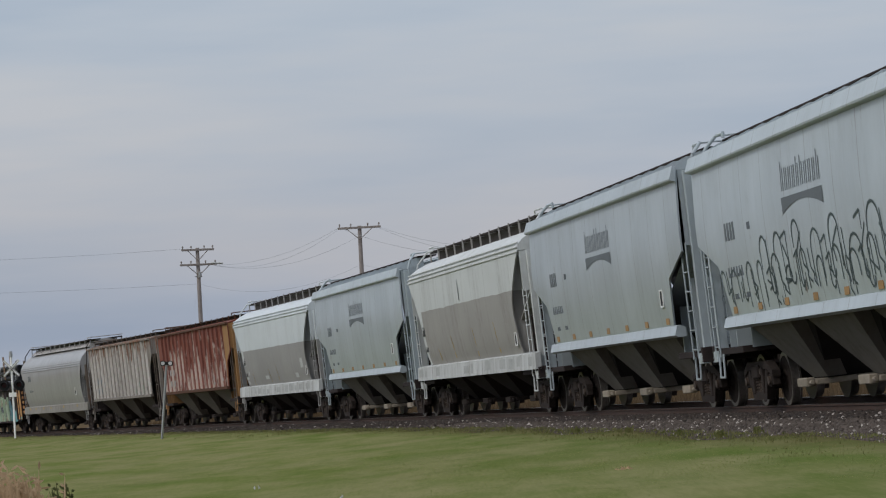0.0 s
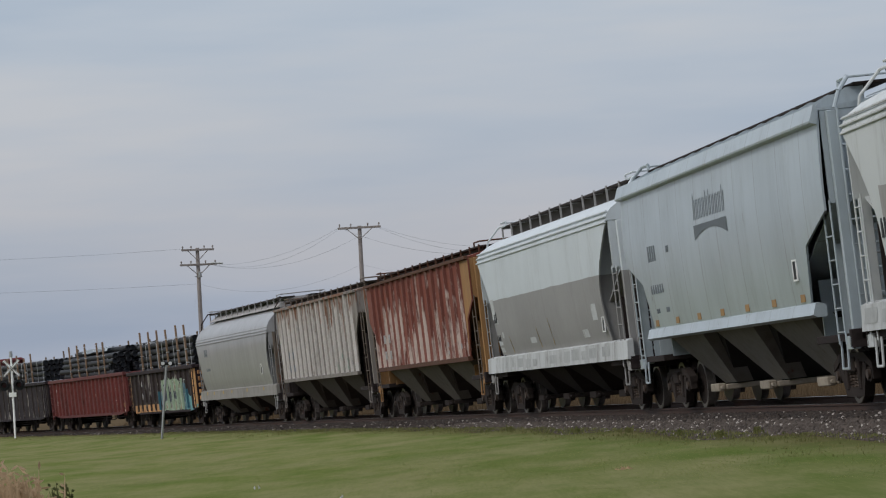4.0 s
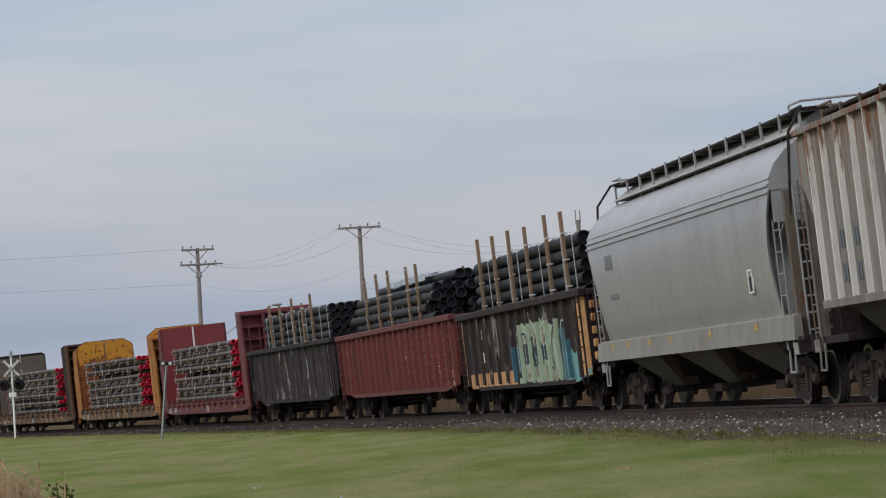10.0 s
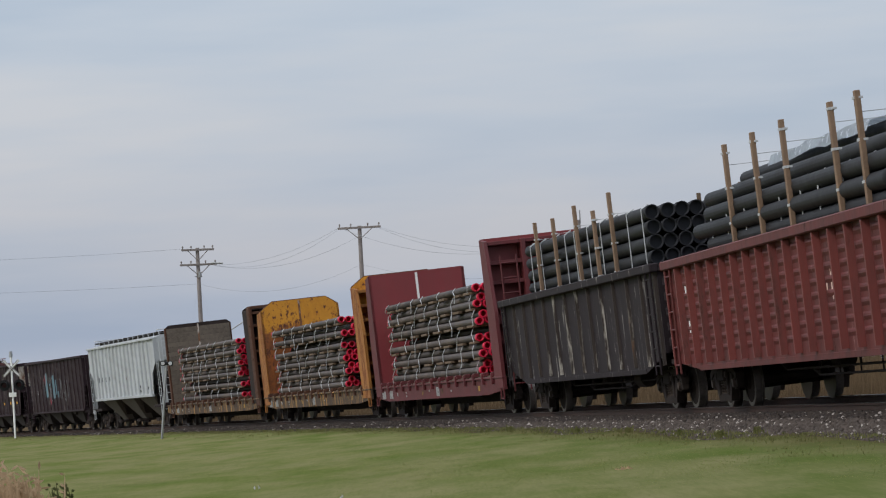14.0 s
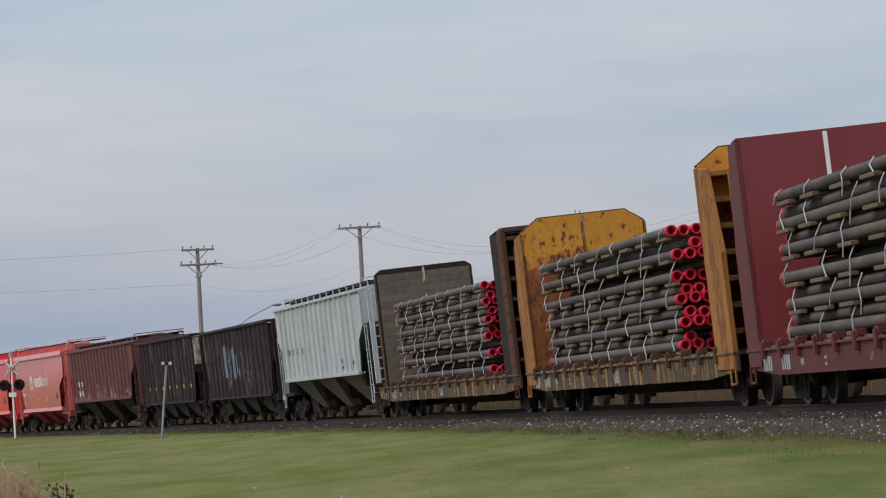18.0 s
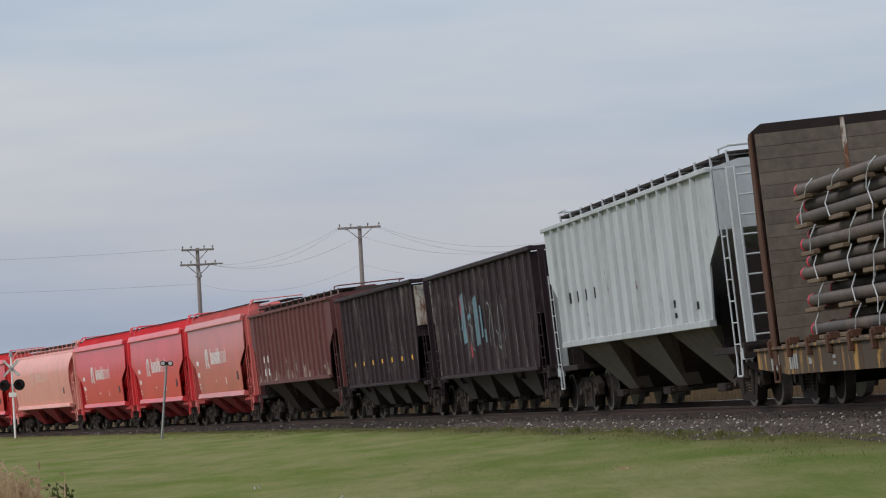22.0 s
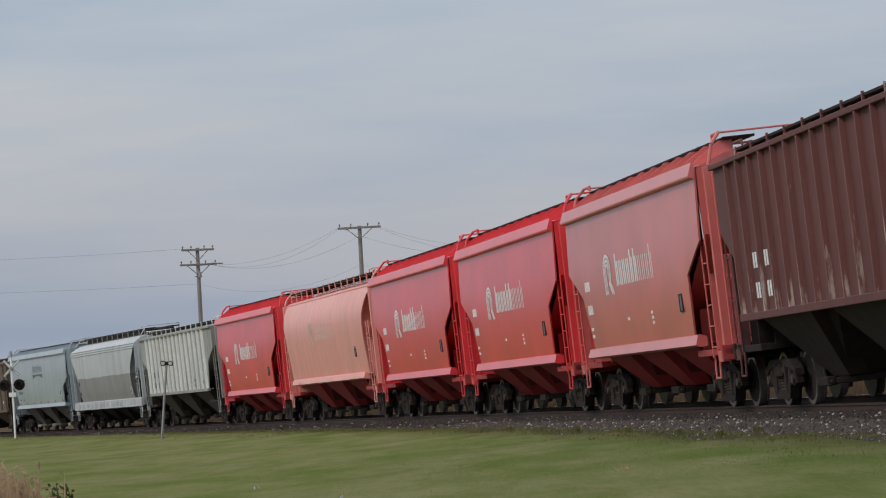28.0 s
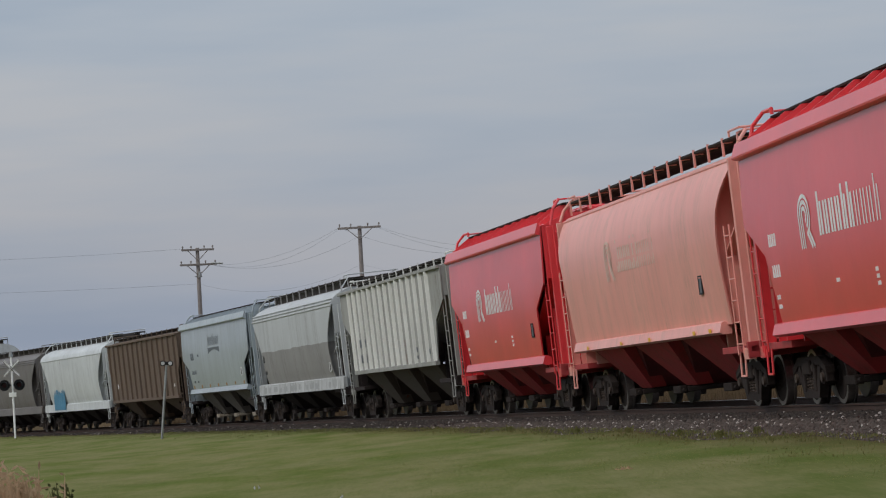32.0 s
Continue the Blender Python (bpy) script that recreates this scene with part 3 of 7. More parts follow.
def flow_hopper(name, label, a, b, mat, sill_mat=None, sill=1.10, eave=3.66, top=4.55, under=None, dark=None, n_bays=4, inset=0.55, lb_in=2.3, zk=2.9, category="hopper car", beads=3, grating=None, width=1.60, rise=0.30, posts=None, chute=None, band=None):
    """A covered hopper with rounded sides and a rounded roof, a deep side sill and a walkway on brackets."""
    car, half = start_car(name, label, category, a, b)
    lt, lb = half - inset - 0.3, half - lb_in
    dark = dark or M["under"]
    zb = sill + 0.40
    w = width
    side = [(w - 0.18, zb), (w - 0.10, zb + 0.32), (w - 0.045, zb + 0.75), (w - 0.015, zb + 1.2), (w, zb + 1.6), (w - 0.002, eave - 0.25), (w - 0.012, eave)]
    h = top - eave
    roof = [(w - 0.05, eave + h * 0.22), (w - 0.15, eave + h * 0.42), (w - 0.36, eave + h * 0.64), (w - 0.66, eave + h * 0.84), (w - 1.0, eave + h * 0.95), (0.3, top), (0, top)]
    _, y = hopper_shell(car, mat, side, roof, lt, lb, zk, zb, eave, levels=16, curved=True)
    for k in range(beads):
        bm = B()
        z = eave - 0.03 + k * 0.11
        yy = w + (0.0, -0.012, -0.05)[k]
        rod(bm, (-lt, yy, z), (lt, yy, z), 0.022, 6)
        rod(bm, (-lt, -yy, z), (lt, -yy, z), 0.022, 6)
        part("roof_bead", bm, mat, car)
    for sy in (1, -1):
        bm = B()
        prism(bm, [(sy * 1.40, zb + 0.02), (sy * 1.52, zb - 0.02), (sy * 1.55, sill), (sy * 1.40, sill)], 0, -half + 0.45, half - 0.45)
        part("side_sill", bm, sill_mat or mat, car)
    running_board(car, mat, grating or M["steel_dark"], lt - 0.1, top + rise, 0.30, 0.86, rise + 0.14, 1.3)
    hatches(car, mat, lt, top, 10, 0.25)
    coaming(car, lt - 0.5, top - 0.05, top + rise * 0.92, 0.45 if band else 0.66, band or M["coaming"], 1.0 if band else None)
    for sgn in (-1, 1):
        bm = B()
        pipe(bm, [(sgn * (lt - 0.7), 0.86, top + rise), (sgn * (lt + 0.05), 0.9, top + rise), (sgn * (lt + 0.22), 1.2, top - 0.10), (sgn * (lt + 0.24), 1.3, eave - 0.1), (sgn * (lt + 0.22), 1.34, 2.9)], 0.025, 8)
        part("end_hand_rail", bm, M["steel_dark"] if band else mat, car)
    bw = (2 * lb - 0.6) / n_bays
    bays(car, under or M["under"], [-lb + 0.3 + bw * (k + 0.5) for k in range(n_bays)], sill + 0.1, bw * 0.96, wide=1.16 if chute else 1.30, chute=chute)
    end_works(car, mat, dark, half, lt, lb, zk, zb, eave, posts=posts)
    return car, y, lt, lb


def ribbed_hopper(name, label, a, b, mat, sill=1.60, eave=4.21, lb=7.3, lt=8.38, zk=3.05, n_ribs=16, under=None, rib_mat=None, end_mat=None, n_bays=3, board=None, rim=None, hatch=True, roof_top=4.36, category="hopper car", steps=None, board_mat=None, rib_w=1.0):
    """A covered hopper with upright outside ribs and a flat roof with trough hatches."""
    car, half = start_car(name, label, category, a, b)
    w = 1.54
    side = [(w, sill), (w, eave)]
    _, y = hopper_shell(car, mat, side, [(w - 0.02, eave + 0.03), (1.0, roof_top), (0, roof_top)], lt, lb, zk, sill, eave, levels=4)
    bm = B()
    prism(bm, [(-0.045 * rib_w, 0), (0.045 * rib_w, 0), (0.032 * rib_w, 0.085), (-0.032 * rib_w, 0.085)], 2, sill + 0.02, eave - 0.03)
    me = mesh_of(bm, "rib", rib_mat or mat)
    span = 2 * lb - 0.35
    for k in range(n_ribs):
        x = -lb + 0.175 + span * k / (n_ribs - 1)
        share("rib", me, car, Matrix.Translation((x, w, 0)))
        share("rib", me, car, Matrix.Translation((x, -w, 0)) @ FLIP)
    for sy in (1, -1):
        bm = B()
        box(bm, -lt, lt, sy * (w - 0.02), sy * (w + 0.09), eave - 0.04, eave + 0.05, 0.01)
        part("eave_band", bm, rim or mat, car)
        bm = B()
        box(bm, -lb, lb, sy * (w - 0.06), sy * (w + 0.08), sill - 0.10, sill + 0.03, 0.01)
        part("side_sill", bm, rim or mat, car)
    running_board(car, board_mat or rib_mat or mat, board or M["steel_dark"], lt - 0.05, roof_top + 0.14, 0.55, 1.15, 0.22, 1.2)
    coaming(car, lt - 0.4, roof_top, roof_top + 0.125, 0.98, board or M["coaming"])
    if hatch:
        hatches(car, mat, lt, roof_top + 0.02, 8, 0.35)
    bw = (2 * lb - 0.3) / n_bays
    bays(car, under or mat, [-lb + 0.15 + bw * (k + 0.5) for k in range(n_bays)], sill - 0.08, bw * 0.97, wide=1.14, chute=1.42)
    end_works(car, end_mat or mat, M["under"], half, lt, lb - 0.3, zk, sill, eave, 1.36, steps=steps)
    return car, y, lt, lb


# ---- open cars ----
def coal_hopper(name, label, a, b, mat, sill=1.12, rim=3.98, n_ribs=15, under=None, n_bays=4, end_mat=None, cut=0.0):
    """An open-top hopper with ribbed sides and four discharge bays."""
    car, half = start_car(name, label, "hopper car", a, b)
    lt, w = half - 1.05, 1.50
    lb = lt - 0.35
    near, near_b = -lt + cut, -lb + cut
    for sy in (1, -1):
        bm = B()
        prism(bm, [(near, rim), (lt, rim), (lt, 2.2), (lb, sill), (near_b, sill), (near, 2.2)], 1, sy * (w - 0.03), sy * w)
        part("side_sheet", bm, mat, car)
    for sgn in (-1, 1):
        bm = B()
        e = near if sgn < 0 else lt
        box(bm, e - sgn * 0.004, e - sgn * 0.03, -w + 0.035, w - 0.035, 2.42, rim - 0.05)
        part("end_sheet", bm, end_mat or mat, car)
        bm = B()
        prism(bm, [(e, 2.4), (e - sgn * 0.03, 2.4), (e - sgn * 3.2, 0.9), (e - sgn * 3.17, 0.9)], 1, -w + 0.04, w - 0.04)
        part("slope_sheet", bm, mat, car)
    bm = B()
    box(bm, near_b, lb, -w + 0.03, w - 0.03, sill, sill + 0.05)
    part("floor_sheet", bm, mat, car)
    bm = B()
    prism(bm, [(-0.04, 0), (0.04, 0), (0.028, 0.07), (-0.028, 0.07)], 2, sill + 0.06, rim - 0.04)
    me = mesh_of(bm, "rib", P["coal_post"])
    for k in range(n_ribs):
        x = near_b + 0.2 + (lb - near_b - 0.4) * k / (n_ribs - 1)
        share("rib", me, car, Matrix.Translation((x, w, 0)))
        share("rib", me, car, Matrix.Translation((x, -w, 0)) @ FLIP)
    bm = B()
    for sy in (1, -1):
        box(bm, near - 0.40, lt + 0.40, sy * (w - 0.05), sy * (w + 0.12), rim - 0.03, rim + 0.09, 0.02)
        box(bm, near_b, lb, sy * (w - 0.02), sy * (w + 0.07), sill - 0.05, sill + 0.04, 0.01)
    for sgn in (-1, 1):
        e = near if sgn < 0 else lt
        box(bm, e - sgn * 0.02, e + sgn * 0.08, -w + 0.05, w - 0.05, rim - 0.03, rim + 0.09, 0.02)
    part("top_chord", bm, mat, car)
    bw = (2 * lb - 1.8) / n_bays
    bays(car, under or mat, [-lb + 0.9 + bw * (k + 0.5) for k in range(n_bays)], sill - 0.03, bw * 0.94, 0.45, 1.42, outlet=0.42, foot_y=1.08)
    end_works(car, mat, M["under"], half, lt, lb - 0.3, 2.4, sill, rim, 1.36)
    return car, side_line([(w, sill), (w, rim)]), lt, lb


def gondola(name, label, a, b, mat, base=0.80, rim=2.72, n_ribs=14, edge=None, small=False, end_mat=None, ends_in=0.55, rib_mat=None, post=0.06, end_rise=0.25, margin=(0.12, 0.12)):
    """An open gondola with side posts, corrugated ends and a flanged rim."""
    car, half = start_car(name, label, "gondola car", a, b, 2.4)
    l, w = half - ends_in, 1.50
    bm = B()
    for sy in (1, -1):
        prism(bm, [(-l, rim), (l, rim), (l, base + end_rise), (l - 1.9, base - 0.1), (-l + 1.9, base - 0.1), (-l, base + end_rise)], 1, sy * (w - 0.02), sy * w)
    for sgn in (-1, 1):
        box(bm, sgn * l, sgn * (l - 0.03), -w + 0.02, w - 0.02, base + 0.25, rim)
    box(bm, -l, l, -w + 0.02, w - 0.02, base + 0.25, base + 0.31)
    part("body", bm, mat, car)
    for sgn in (-1, 1):
        for k in range(5):
            bm = B()
            z = base + 0.45 + k * (rim - base - 0.7) / 4
            box(bm, sgn * l, sgn * (l + 0.07), -w + 0.08, w - 0.08, z - 0.09, z + 0.09, 0.025)
            part("end_corrugation", bm, end_mat or mat, car)
    bm = B()
    prism(bm, [(-0.055, 0), (0.055, 0), (0.035, post), (-0.035, post)], 2, base + 0.02, rim - 0.05)
    me = mesh_of(bm, "side_post", rib_mat or mat)
    for k in range(n_ribs):
        x = -l + margin[0] + (2 * l - sum(margin)) * k / (n_ribs - 1)
        share("side_post", me, car, Matrix.Translation((x, w, 0)))
        share("side_post", me, car, Matrix.Translation((x, -w, 0)) @ FLIP)
    if small:
        bm = B()
        span = (2 * l - 0.24) / (n_ribs - 1) / 2 - 0.07
        a = bm.verts.new
        lo = [a((-span, 0, -0.075)), a((span, 0, -0.075)), a((span, 0, 0.045)), a((-span, 0, 0.045))]
        hi = [a((-span * 0.5, 0.026, -0.016)), a((span * 0.7, 0.026, -0.016)), a((span * 0.7, 0.022, 0.016)), a((-span * 0.5, 0.022, 0.016))]
        bm.faces.new(hi)
        for k in range(4):
            bm.faces.new((lo[k], lo[(k + 1) % 4], hi[(k + 1) % 4], hi[k]))
        bmesh.ops.recalc_face_normals(bm, faces=bm.faces)
        dm = mesh_of(bm, "pressed_ridge", mat)
        for k in range(1, n_ribs - 1):
            x = -l + 0.12 + (2 * l - 0.24) * (k + 0.5) / (n_ribs - 1)
            for j in range(8):
                if k < n_ribs - 2:
                    share("pressed_ridge", dm, car, Matrix.Translation((x, w, base + 0.27 + j * 0.205)))
    bm = B()
    for sy in (1, -1):
        box(bm, -l - 0.05, l + 0.05, sy * (w - 0.04), sy * (w + 0.15), rim - 0.04, rim + 0.13, 0.02)
    for sgn in (-1, 1):
        box(bm, sgn * (l - 0.04), sgn * (l + 0.10), -w + 0.04, w - 0.04, rim - 0.04, rim + 0.10, 0.02)
    part("top_chord", bm, edge or mat, car)
    bm = B()
    for sy in (1, -1):
        box(bm, -l + 1.9, l - 1.9, sy * (w - 0.03), sy * (w + 0.012), base - 0.12, base - 0.02, 0.005)
    part("side_sill", bm, mat, car)
    bm = B()
    box(bm, -half + 0.5, half - 0.5, -0.25, 0.25, 0.70, 1.02)
    for k in range(9):
        x = -l + 1 + (2 * l - 2) * k / 8
        box(bm, x - 0.06, x + 0.06, -1.4, 1.4, 0.86, 1.04)
    part("underframe", bm, M["under"], car)
    share("brake_cylinder", BRAKE, car, Matrix.Translation((0.4, 0.75, 0.72)))
    share("air_reservoir", BRAKE, car, Matrix.Translation((-l + 4.6, 0.95, 0.66)) @ Matrix.Scale(1.25, 4))
    for z, x0, x1 in ((0.62, -l + 2.6, 3.2), (0.50, -l + 4.9, 1.0)):
        bm = B()
        pipe(bm, [(x0, 1.1, z + 0.1), (x0 + 0.4, 1.1, z), (x1 - 0.4, 1.1, z), (x1, 1.1, z + 0.1)], 0.02)
        for k in range(5):
            x = x0 + 0.4 + (x1 - x0 - 0.8) * k / 4
            rod(bm, (x, 1.1, z), (x, 1.1, base + 0.05), 0.015)
        part("brake_rod", bm, M["under"], car)
    for sgn in (-1, 1):
        ladder("side_ladder", car, mat, sgn * (l - 0.38), w + 0.10, base - 0.15, rim, 0.42, 6)
        ladder("end_ladder", car, mat, sgn * (l + 0.12), 1.1, base, rim, 0.42, 6, "y")
        bm = B()
        box(bm, sgn * (l - 0.1), sgn * (half - 0.42), -1.4, 1.4, 0.9, 1.0, 0.01)
        part("end_platform", bm, M["under"], car)
    return car, side_line([(w, base), (w, rim)]), l


def pipe_mesh(name, r, length, mats, bell=0.0, seg=16, wall=0.02, end=0.0):
    """A hollow pipe along x with a belled or capped near end. mats: outside, inside, end."""
    bm = B()
    xs = [(-length / 2, r, 0), (length / 2, r, 0)]
    if bell:
        xs = [(-length / 2, r + bell, 0), (-length / 2 + 0.22, r + bell, 0), (-length / 2 + 0.34, r, 0), (length / 2, r, 0)]
    if end:
        xs += [(length / 2 + 0.002, r + bell, 0), (length / 2 + 0.10, r + bell, 0)]
    def ring(x, rr):
        return [bm.verts.new((x, rr * math.cos(k * math.tau / seg), rr * math.sin(k * math.tau / seg))) for k in range(seg)]
    outer = [ring(x, rr) for x, rr, _ in xs]
    for a, b in zip(outer, outer[1:]):
        for k in range(seg):
            f = bm.faces.new((a[k], a[(k + 1) % seg], b[(k + 1) % seg], b[k]))
            f.material_index = 2 if end and (a is outer[0] or b is outer[-1]) else 0
            f.smooth = True
    for sx, o in ((-1, outer[0]), (1, outer[-1])):
        r0, xe = xs[0 if sx < 0 else -1][1], xs[0 if sx < 0 else -1][0]
        i0, i1 = ring(xe, r0 - wall), ring(xe - sx * (0.35 if end else 0.12), r0 - wall * 1.2)
        for k in range(seg):
            f = bm.faces.new((o[k], o[(k + 1) % seg], i0[(k + 1) % seg], i0[k]))
            f.material_index = 2 if end else 0
            f = bm.faces.new((i0[k], i0[(k + 1) % seg], i1[(k + 1) % seg], i1[k]))
            f.material_index = 2 if end else 1
            f.smooth = True
        f = bm.faces.new(i1)
        f.material_index = 2 if end else 1
    bmesh.ops.recalc_face_normals(bm, faces=bm.faces)
    return mesh_of(bm, name, *mats)


def bulkhead_flat(name, label, a, b, mat, face_mat, edge_mat, clip=0.0, top=4.55, stripe=True, deck=1.02, boards=None, stripe_mat=None, depth=0.9):
    """A flatcar with a tall bulkhead at each end, stake pockets along the sill and a plank deck."""
    car, half = start_car(name, label, "flatcar", a, b, 2.3)
    l, w = half - 0.55, 1.52
    for sy in (1, -1):
        bm = B()
        prism(bm, [(-l, deck - 0.02), (l, deck - 0.02), (l, deck - 0.34), (l - 2.2, deck - 0.46), (-l + 2.2, deck - 0.46), (-l, deck - 0.34)], 1, sy * (w - 0.06), sy * w)
        box(bm, -l, l, sy * (w - 0.02), sy * (w + 0.05), deck - 0.05, deck, 0.008)
        part("side_sill", bm, mat, car)
    bm = B()
    box(bm, -half + 0.5, half - 0.5, -0.28, 0.28, 0.66, deck - 0.10)
    prism(bm, [(-5.5, deck - 0.2), (5.5, deck - 0.2), (4.0, 0.48), (-4.0, 0.48)], 1, 0.9, 1.0)
    prism(bm, [(-l + 3.4, deck - 0.1), (l - 3.4, deck - 0.1), (l - 4.6, 0.30), (-l + 4.6, 0.30)], 1, -0.3, 0.3)
    prism(bm, [(-5.5, deck - 0.2), (5.5, deck - 0.2), (4.0, 0.48), (-4.0, 0.48)], 1, -1.0, -0.9)
    part("underframe", bm, M["under"], car)
    bm = B()
    box(bm, -0.14, 0.14, -w + 0.07, w - 0.07, deck - 0.06, deck + 0.03)
    me = mesh_of(bm, "plank", M["deck"])
    n = int((2 * l - 1.4) / 0.3)
    for k in range(n):
        share("plank", me, car, Matrix.Translation((-l + 0.85 + k * 0.3, 0, 0)))
    bm = B()
    box(bm, -0.06, 0.06, 0, 0.08, -0.18, 0.10, 0.01)
    box(bm, -0.10, 0.10, -0.12, 0.04, 0.02, 0.13, 0.01)
    me = mesh_of(bm, "stake_pocket", mat if stripe_mat is None else P["brown_frame"])
    n = 15
    for k in range(n):
        x = -l + 1.3 + (2 * l - 2.6) * k / (n - 1)
        share("stake_pocket", me, car, Matrix.Translation((x, w, deck)))
        share("stake_pocket", me, car, Matrix.Translation((x, -w, deck)) @ FLIP)
    for sgn in (-1, 1):
        xi, xo = sgn * (l - 0.05 - depth), sgn * (l - 0.05)
        c = clip
        poly = [(-w, deck), (w, deck), (w, top - c * 0.75), (w - c * 1.1, top), (-w + c * 1.1, top), (-w, top - c * 0.75)]
        bm = B()
        prism(bm, poly, 0, xi, xi + sgn * 0.07)
        wall = part("bulkhead", bm, face_mat, car)
        plate = 0.30 if boards and sgn > 0 else depth
        xo = xi + sgn * plate
        framed = bool(boards) and sgn < 0
        if framed:
            xo = xi + sgn * 1.48
            bm = B()
            box(bm, xi + sgn * 0.072, xi + sgn * 0.95, -w - 0.02, w + 0.02, deck - 0.2, top - 0.14, 0.01)
            part("backing_board", bm, face_mat, wall)
            bm = B()
            box(bm, xi + sgn * 0.952, xo, -w + 0.02, w - 0.02, top - 0.12, top, 0.01)
            part("cap", bm, edge_mat, wall)
            plate = 2.9
        for sy in (1, -1):
            bm = B()
            if framed:
                box(bm, xi + sgn * 0.952, xo, sy * (w - 0.10), sy * (w + 0.03), deck - 0.3, top - 0.05, 0.02)
                for k in range(8):
                    z = deck + 0.2 + k * 0.44
                    box(bm, xi + sgn * 1.02, xo - sgn * 0.06, sy * (w + 0.03), sy * (w + 0.05), z, z + 0.05)
            else:
                prism(bm, [(xi, deck - 0.3), (xo, deck - 0.3), (xo, top - 1.9), (xi + sgn * plate * 0.62, top - c * 0.75 - 0.10), (xi + sgn * 0.07, top - c * 0.75 - 0.02), (xi, top - c * 0.75 - 0.02)], 1, sy * (w - 0.06), sy * (w + 0.03))
            part("side_frame_plate", bm, edge_mat, wall)
            bm = B()
            box(bm, xi + sgn * 0.07, xi + sgn * plate * 0.60, sy * 0.52 - 0.06, sy * 0.52 + 0.06, deck, top - 0.1, 0.01)
            part("upright", bm, edge_mat, wall)
        for k in range(7):
            z = deck + 0.35 + (top - c * 0.8 - deck - 0.5) * k / 6
            bm = B()
            box(bm, xi + sgn * 0.07, xi + sgn * plate * 0.50, -w + 0.06, w - 0.06, z - 0.05, z + 0.05, 0.01)
            part("cross_rib", bm, edge_mat, wall)
        if clip > 0.3:
            bm = B()
            for p, q in zip(poly[2:5], poly[3:6]):
                rod(bm, (xi + sgn * 0.03, p[0], p[1]), (xi + sgn * 0.03, q[0], q[1]), 0.028, 6)
            part("edge_angle", bm, P["brown_frame"], wall, "rusted angle along the top edge")
        if stripe:
            bm = B()
            o = 0.045 if boards else 0.006
            box(bm, xi - sgn * o, xi - sgn * (o - 0.006), -0.038, 0.038, deck + 0.9, top - 0.04)
            part("centre_stripe", bm, stripe_mat or M["white"], wall, "white vertical centre stripe")
        if boards:
            pitch = (top - c * 0.75 - deck - 0.1) / 16
            for k in range(16):
                bm = B()
                z = deck + 0.06 + k * pitch
                box(bm, xi - sgn * 0.035, xi - sgn * 0.001, -w + 0.05, w - 0.05, z, z + pitch - 0.005, 0.003)
                part("board", bm, boards, wall)
        ladder("end_ladder", car, edge_mat, xo + sgn * 0.06, 1.05, 0.6, top - 0.5, 0.42, 9, "y")
        bm = B()
        pipe(bm, [(xo, w + 0.02, deck - 0.3), (xo, w + 0.03, 0.45), (xo - sgn * 0.36, w + 0.03, 0.45), (xo - sgn * 0.36, w + 0.02, deck - 0.3)], 0.022)
        part("stirrup_step", bm, edge_mat, car)
    share("brake_cylinder", BRAKE, car, Matrix.Translation((-1.0, 0.6, 0.62)))
    return car, side_line([(w + 0.005, 0.5), (w + 0.005, deck)]), l


def ride(thing, mid, half_truck):
    thing.matrix_world = car_pose(mid, half_truck, 0.0)
    cars.append((thing, mid, half_truck))


M["deck"] = plain("deck_plank", rgb(112, 96, 82), 0.9, 0.0, 0.35, 16, 0.4)
M["pipe_black"] = plain("black_plastic_pipe", rgb(42, 42, 45), 0.6, 0.0, 0.25, 5, 0.03)
M["pipe_in"] = plain("pipe_inside", rgb(50, 51, 56), 0.7, 0.0, 0.2, 5, 0.0)
m = Nodes("grey_steel_pipe")
m.vary()
a, b2 = m.noise(1.6, 5, 0.65, (0.5, 1, 1)), m.noise(14, 4, 0.6)
c = m.mix(m.rand(), rgb(66, 61, 62), rgb(90, 81, 77))
c = m.mix(m.span(a, 0.45, 0.75), c, rgb(108, 94, 84))
c = m.mix(m.math("MULTIPLY", m.span(b2, 0.5, 0.7), 0.5), c, rgb(58, 48, 44))
M["pipe_grey"] = m.done(c, 0.6)
M["cap_red"] = plain("red_pipe_cap", rgb(206, 32, 66), 0.4, 0.0, 0.15, 6, 0.02)
M["strap"] = plain("white_strap", rgb(182, 184, 186), 0.5, 0.0, 0.1, 5, 0.0)
M["patch"] = plain("grey_sill_patch", rgb(160, 161, 160), 0.65, 0.0, 0.25, 5, 0.0)
M["ghost"] = plain("faded_pale_lettering", rgb(216, 186, 172), 0.6, 0.0, 0.1, 5, 0.0)
M["film"] = plain("plastic_film", rgb(190, 198, 206), 0.25, 0.0, 0.15, 6, 0.3)


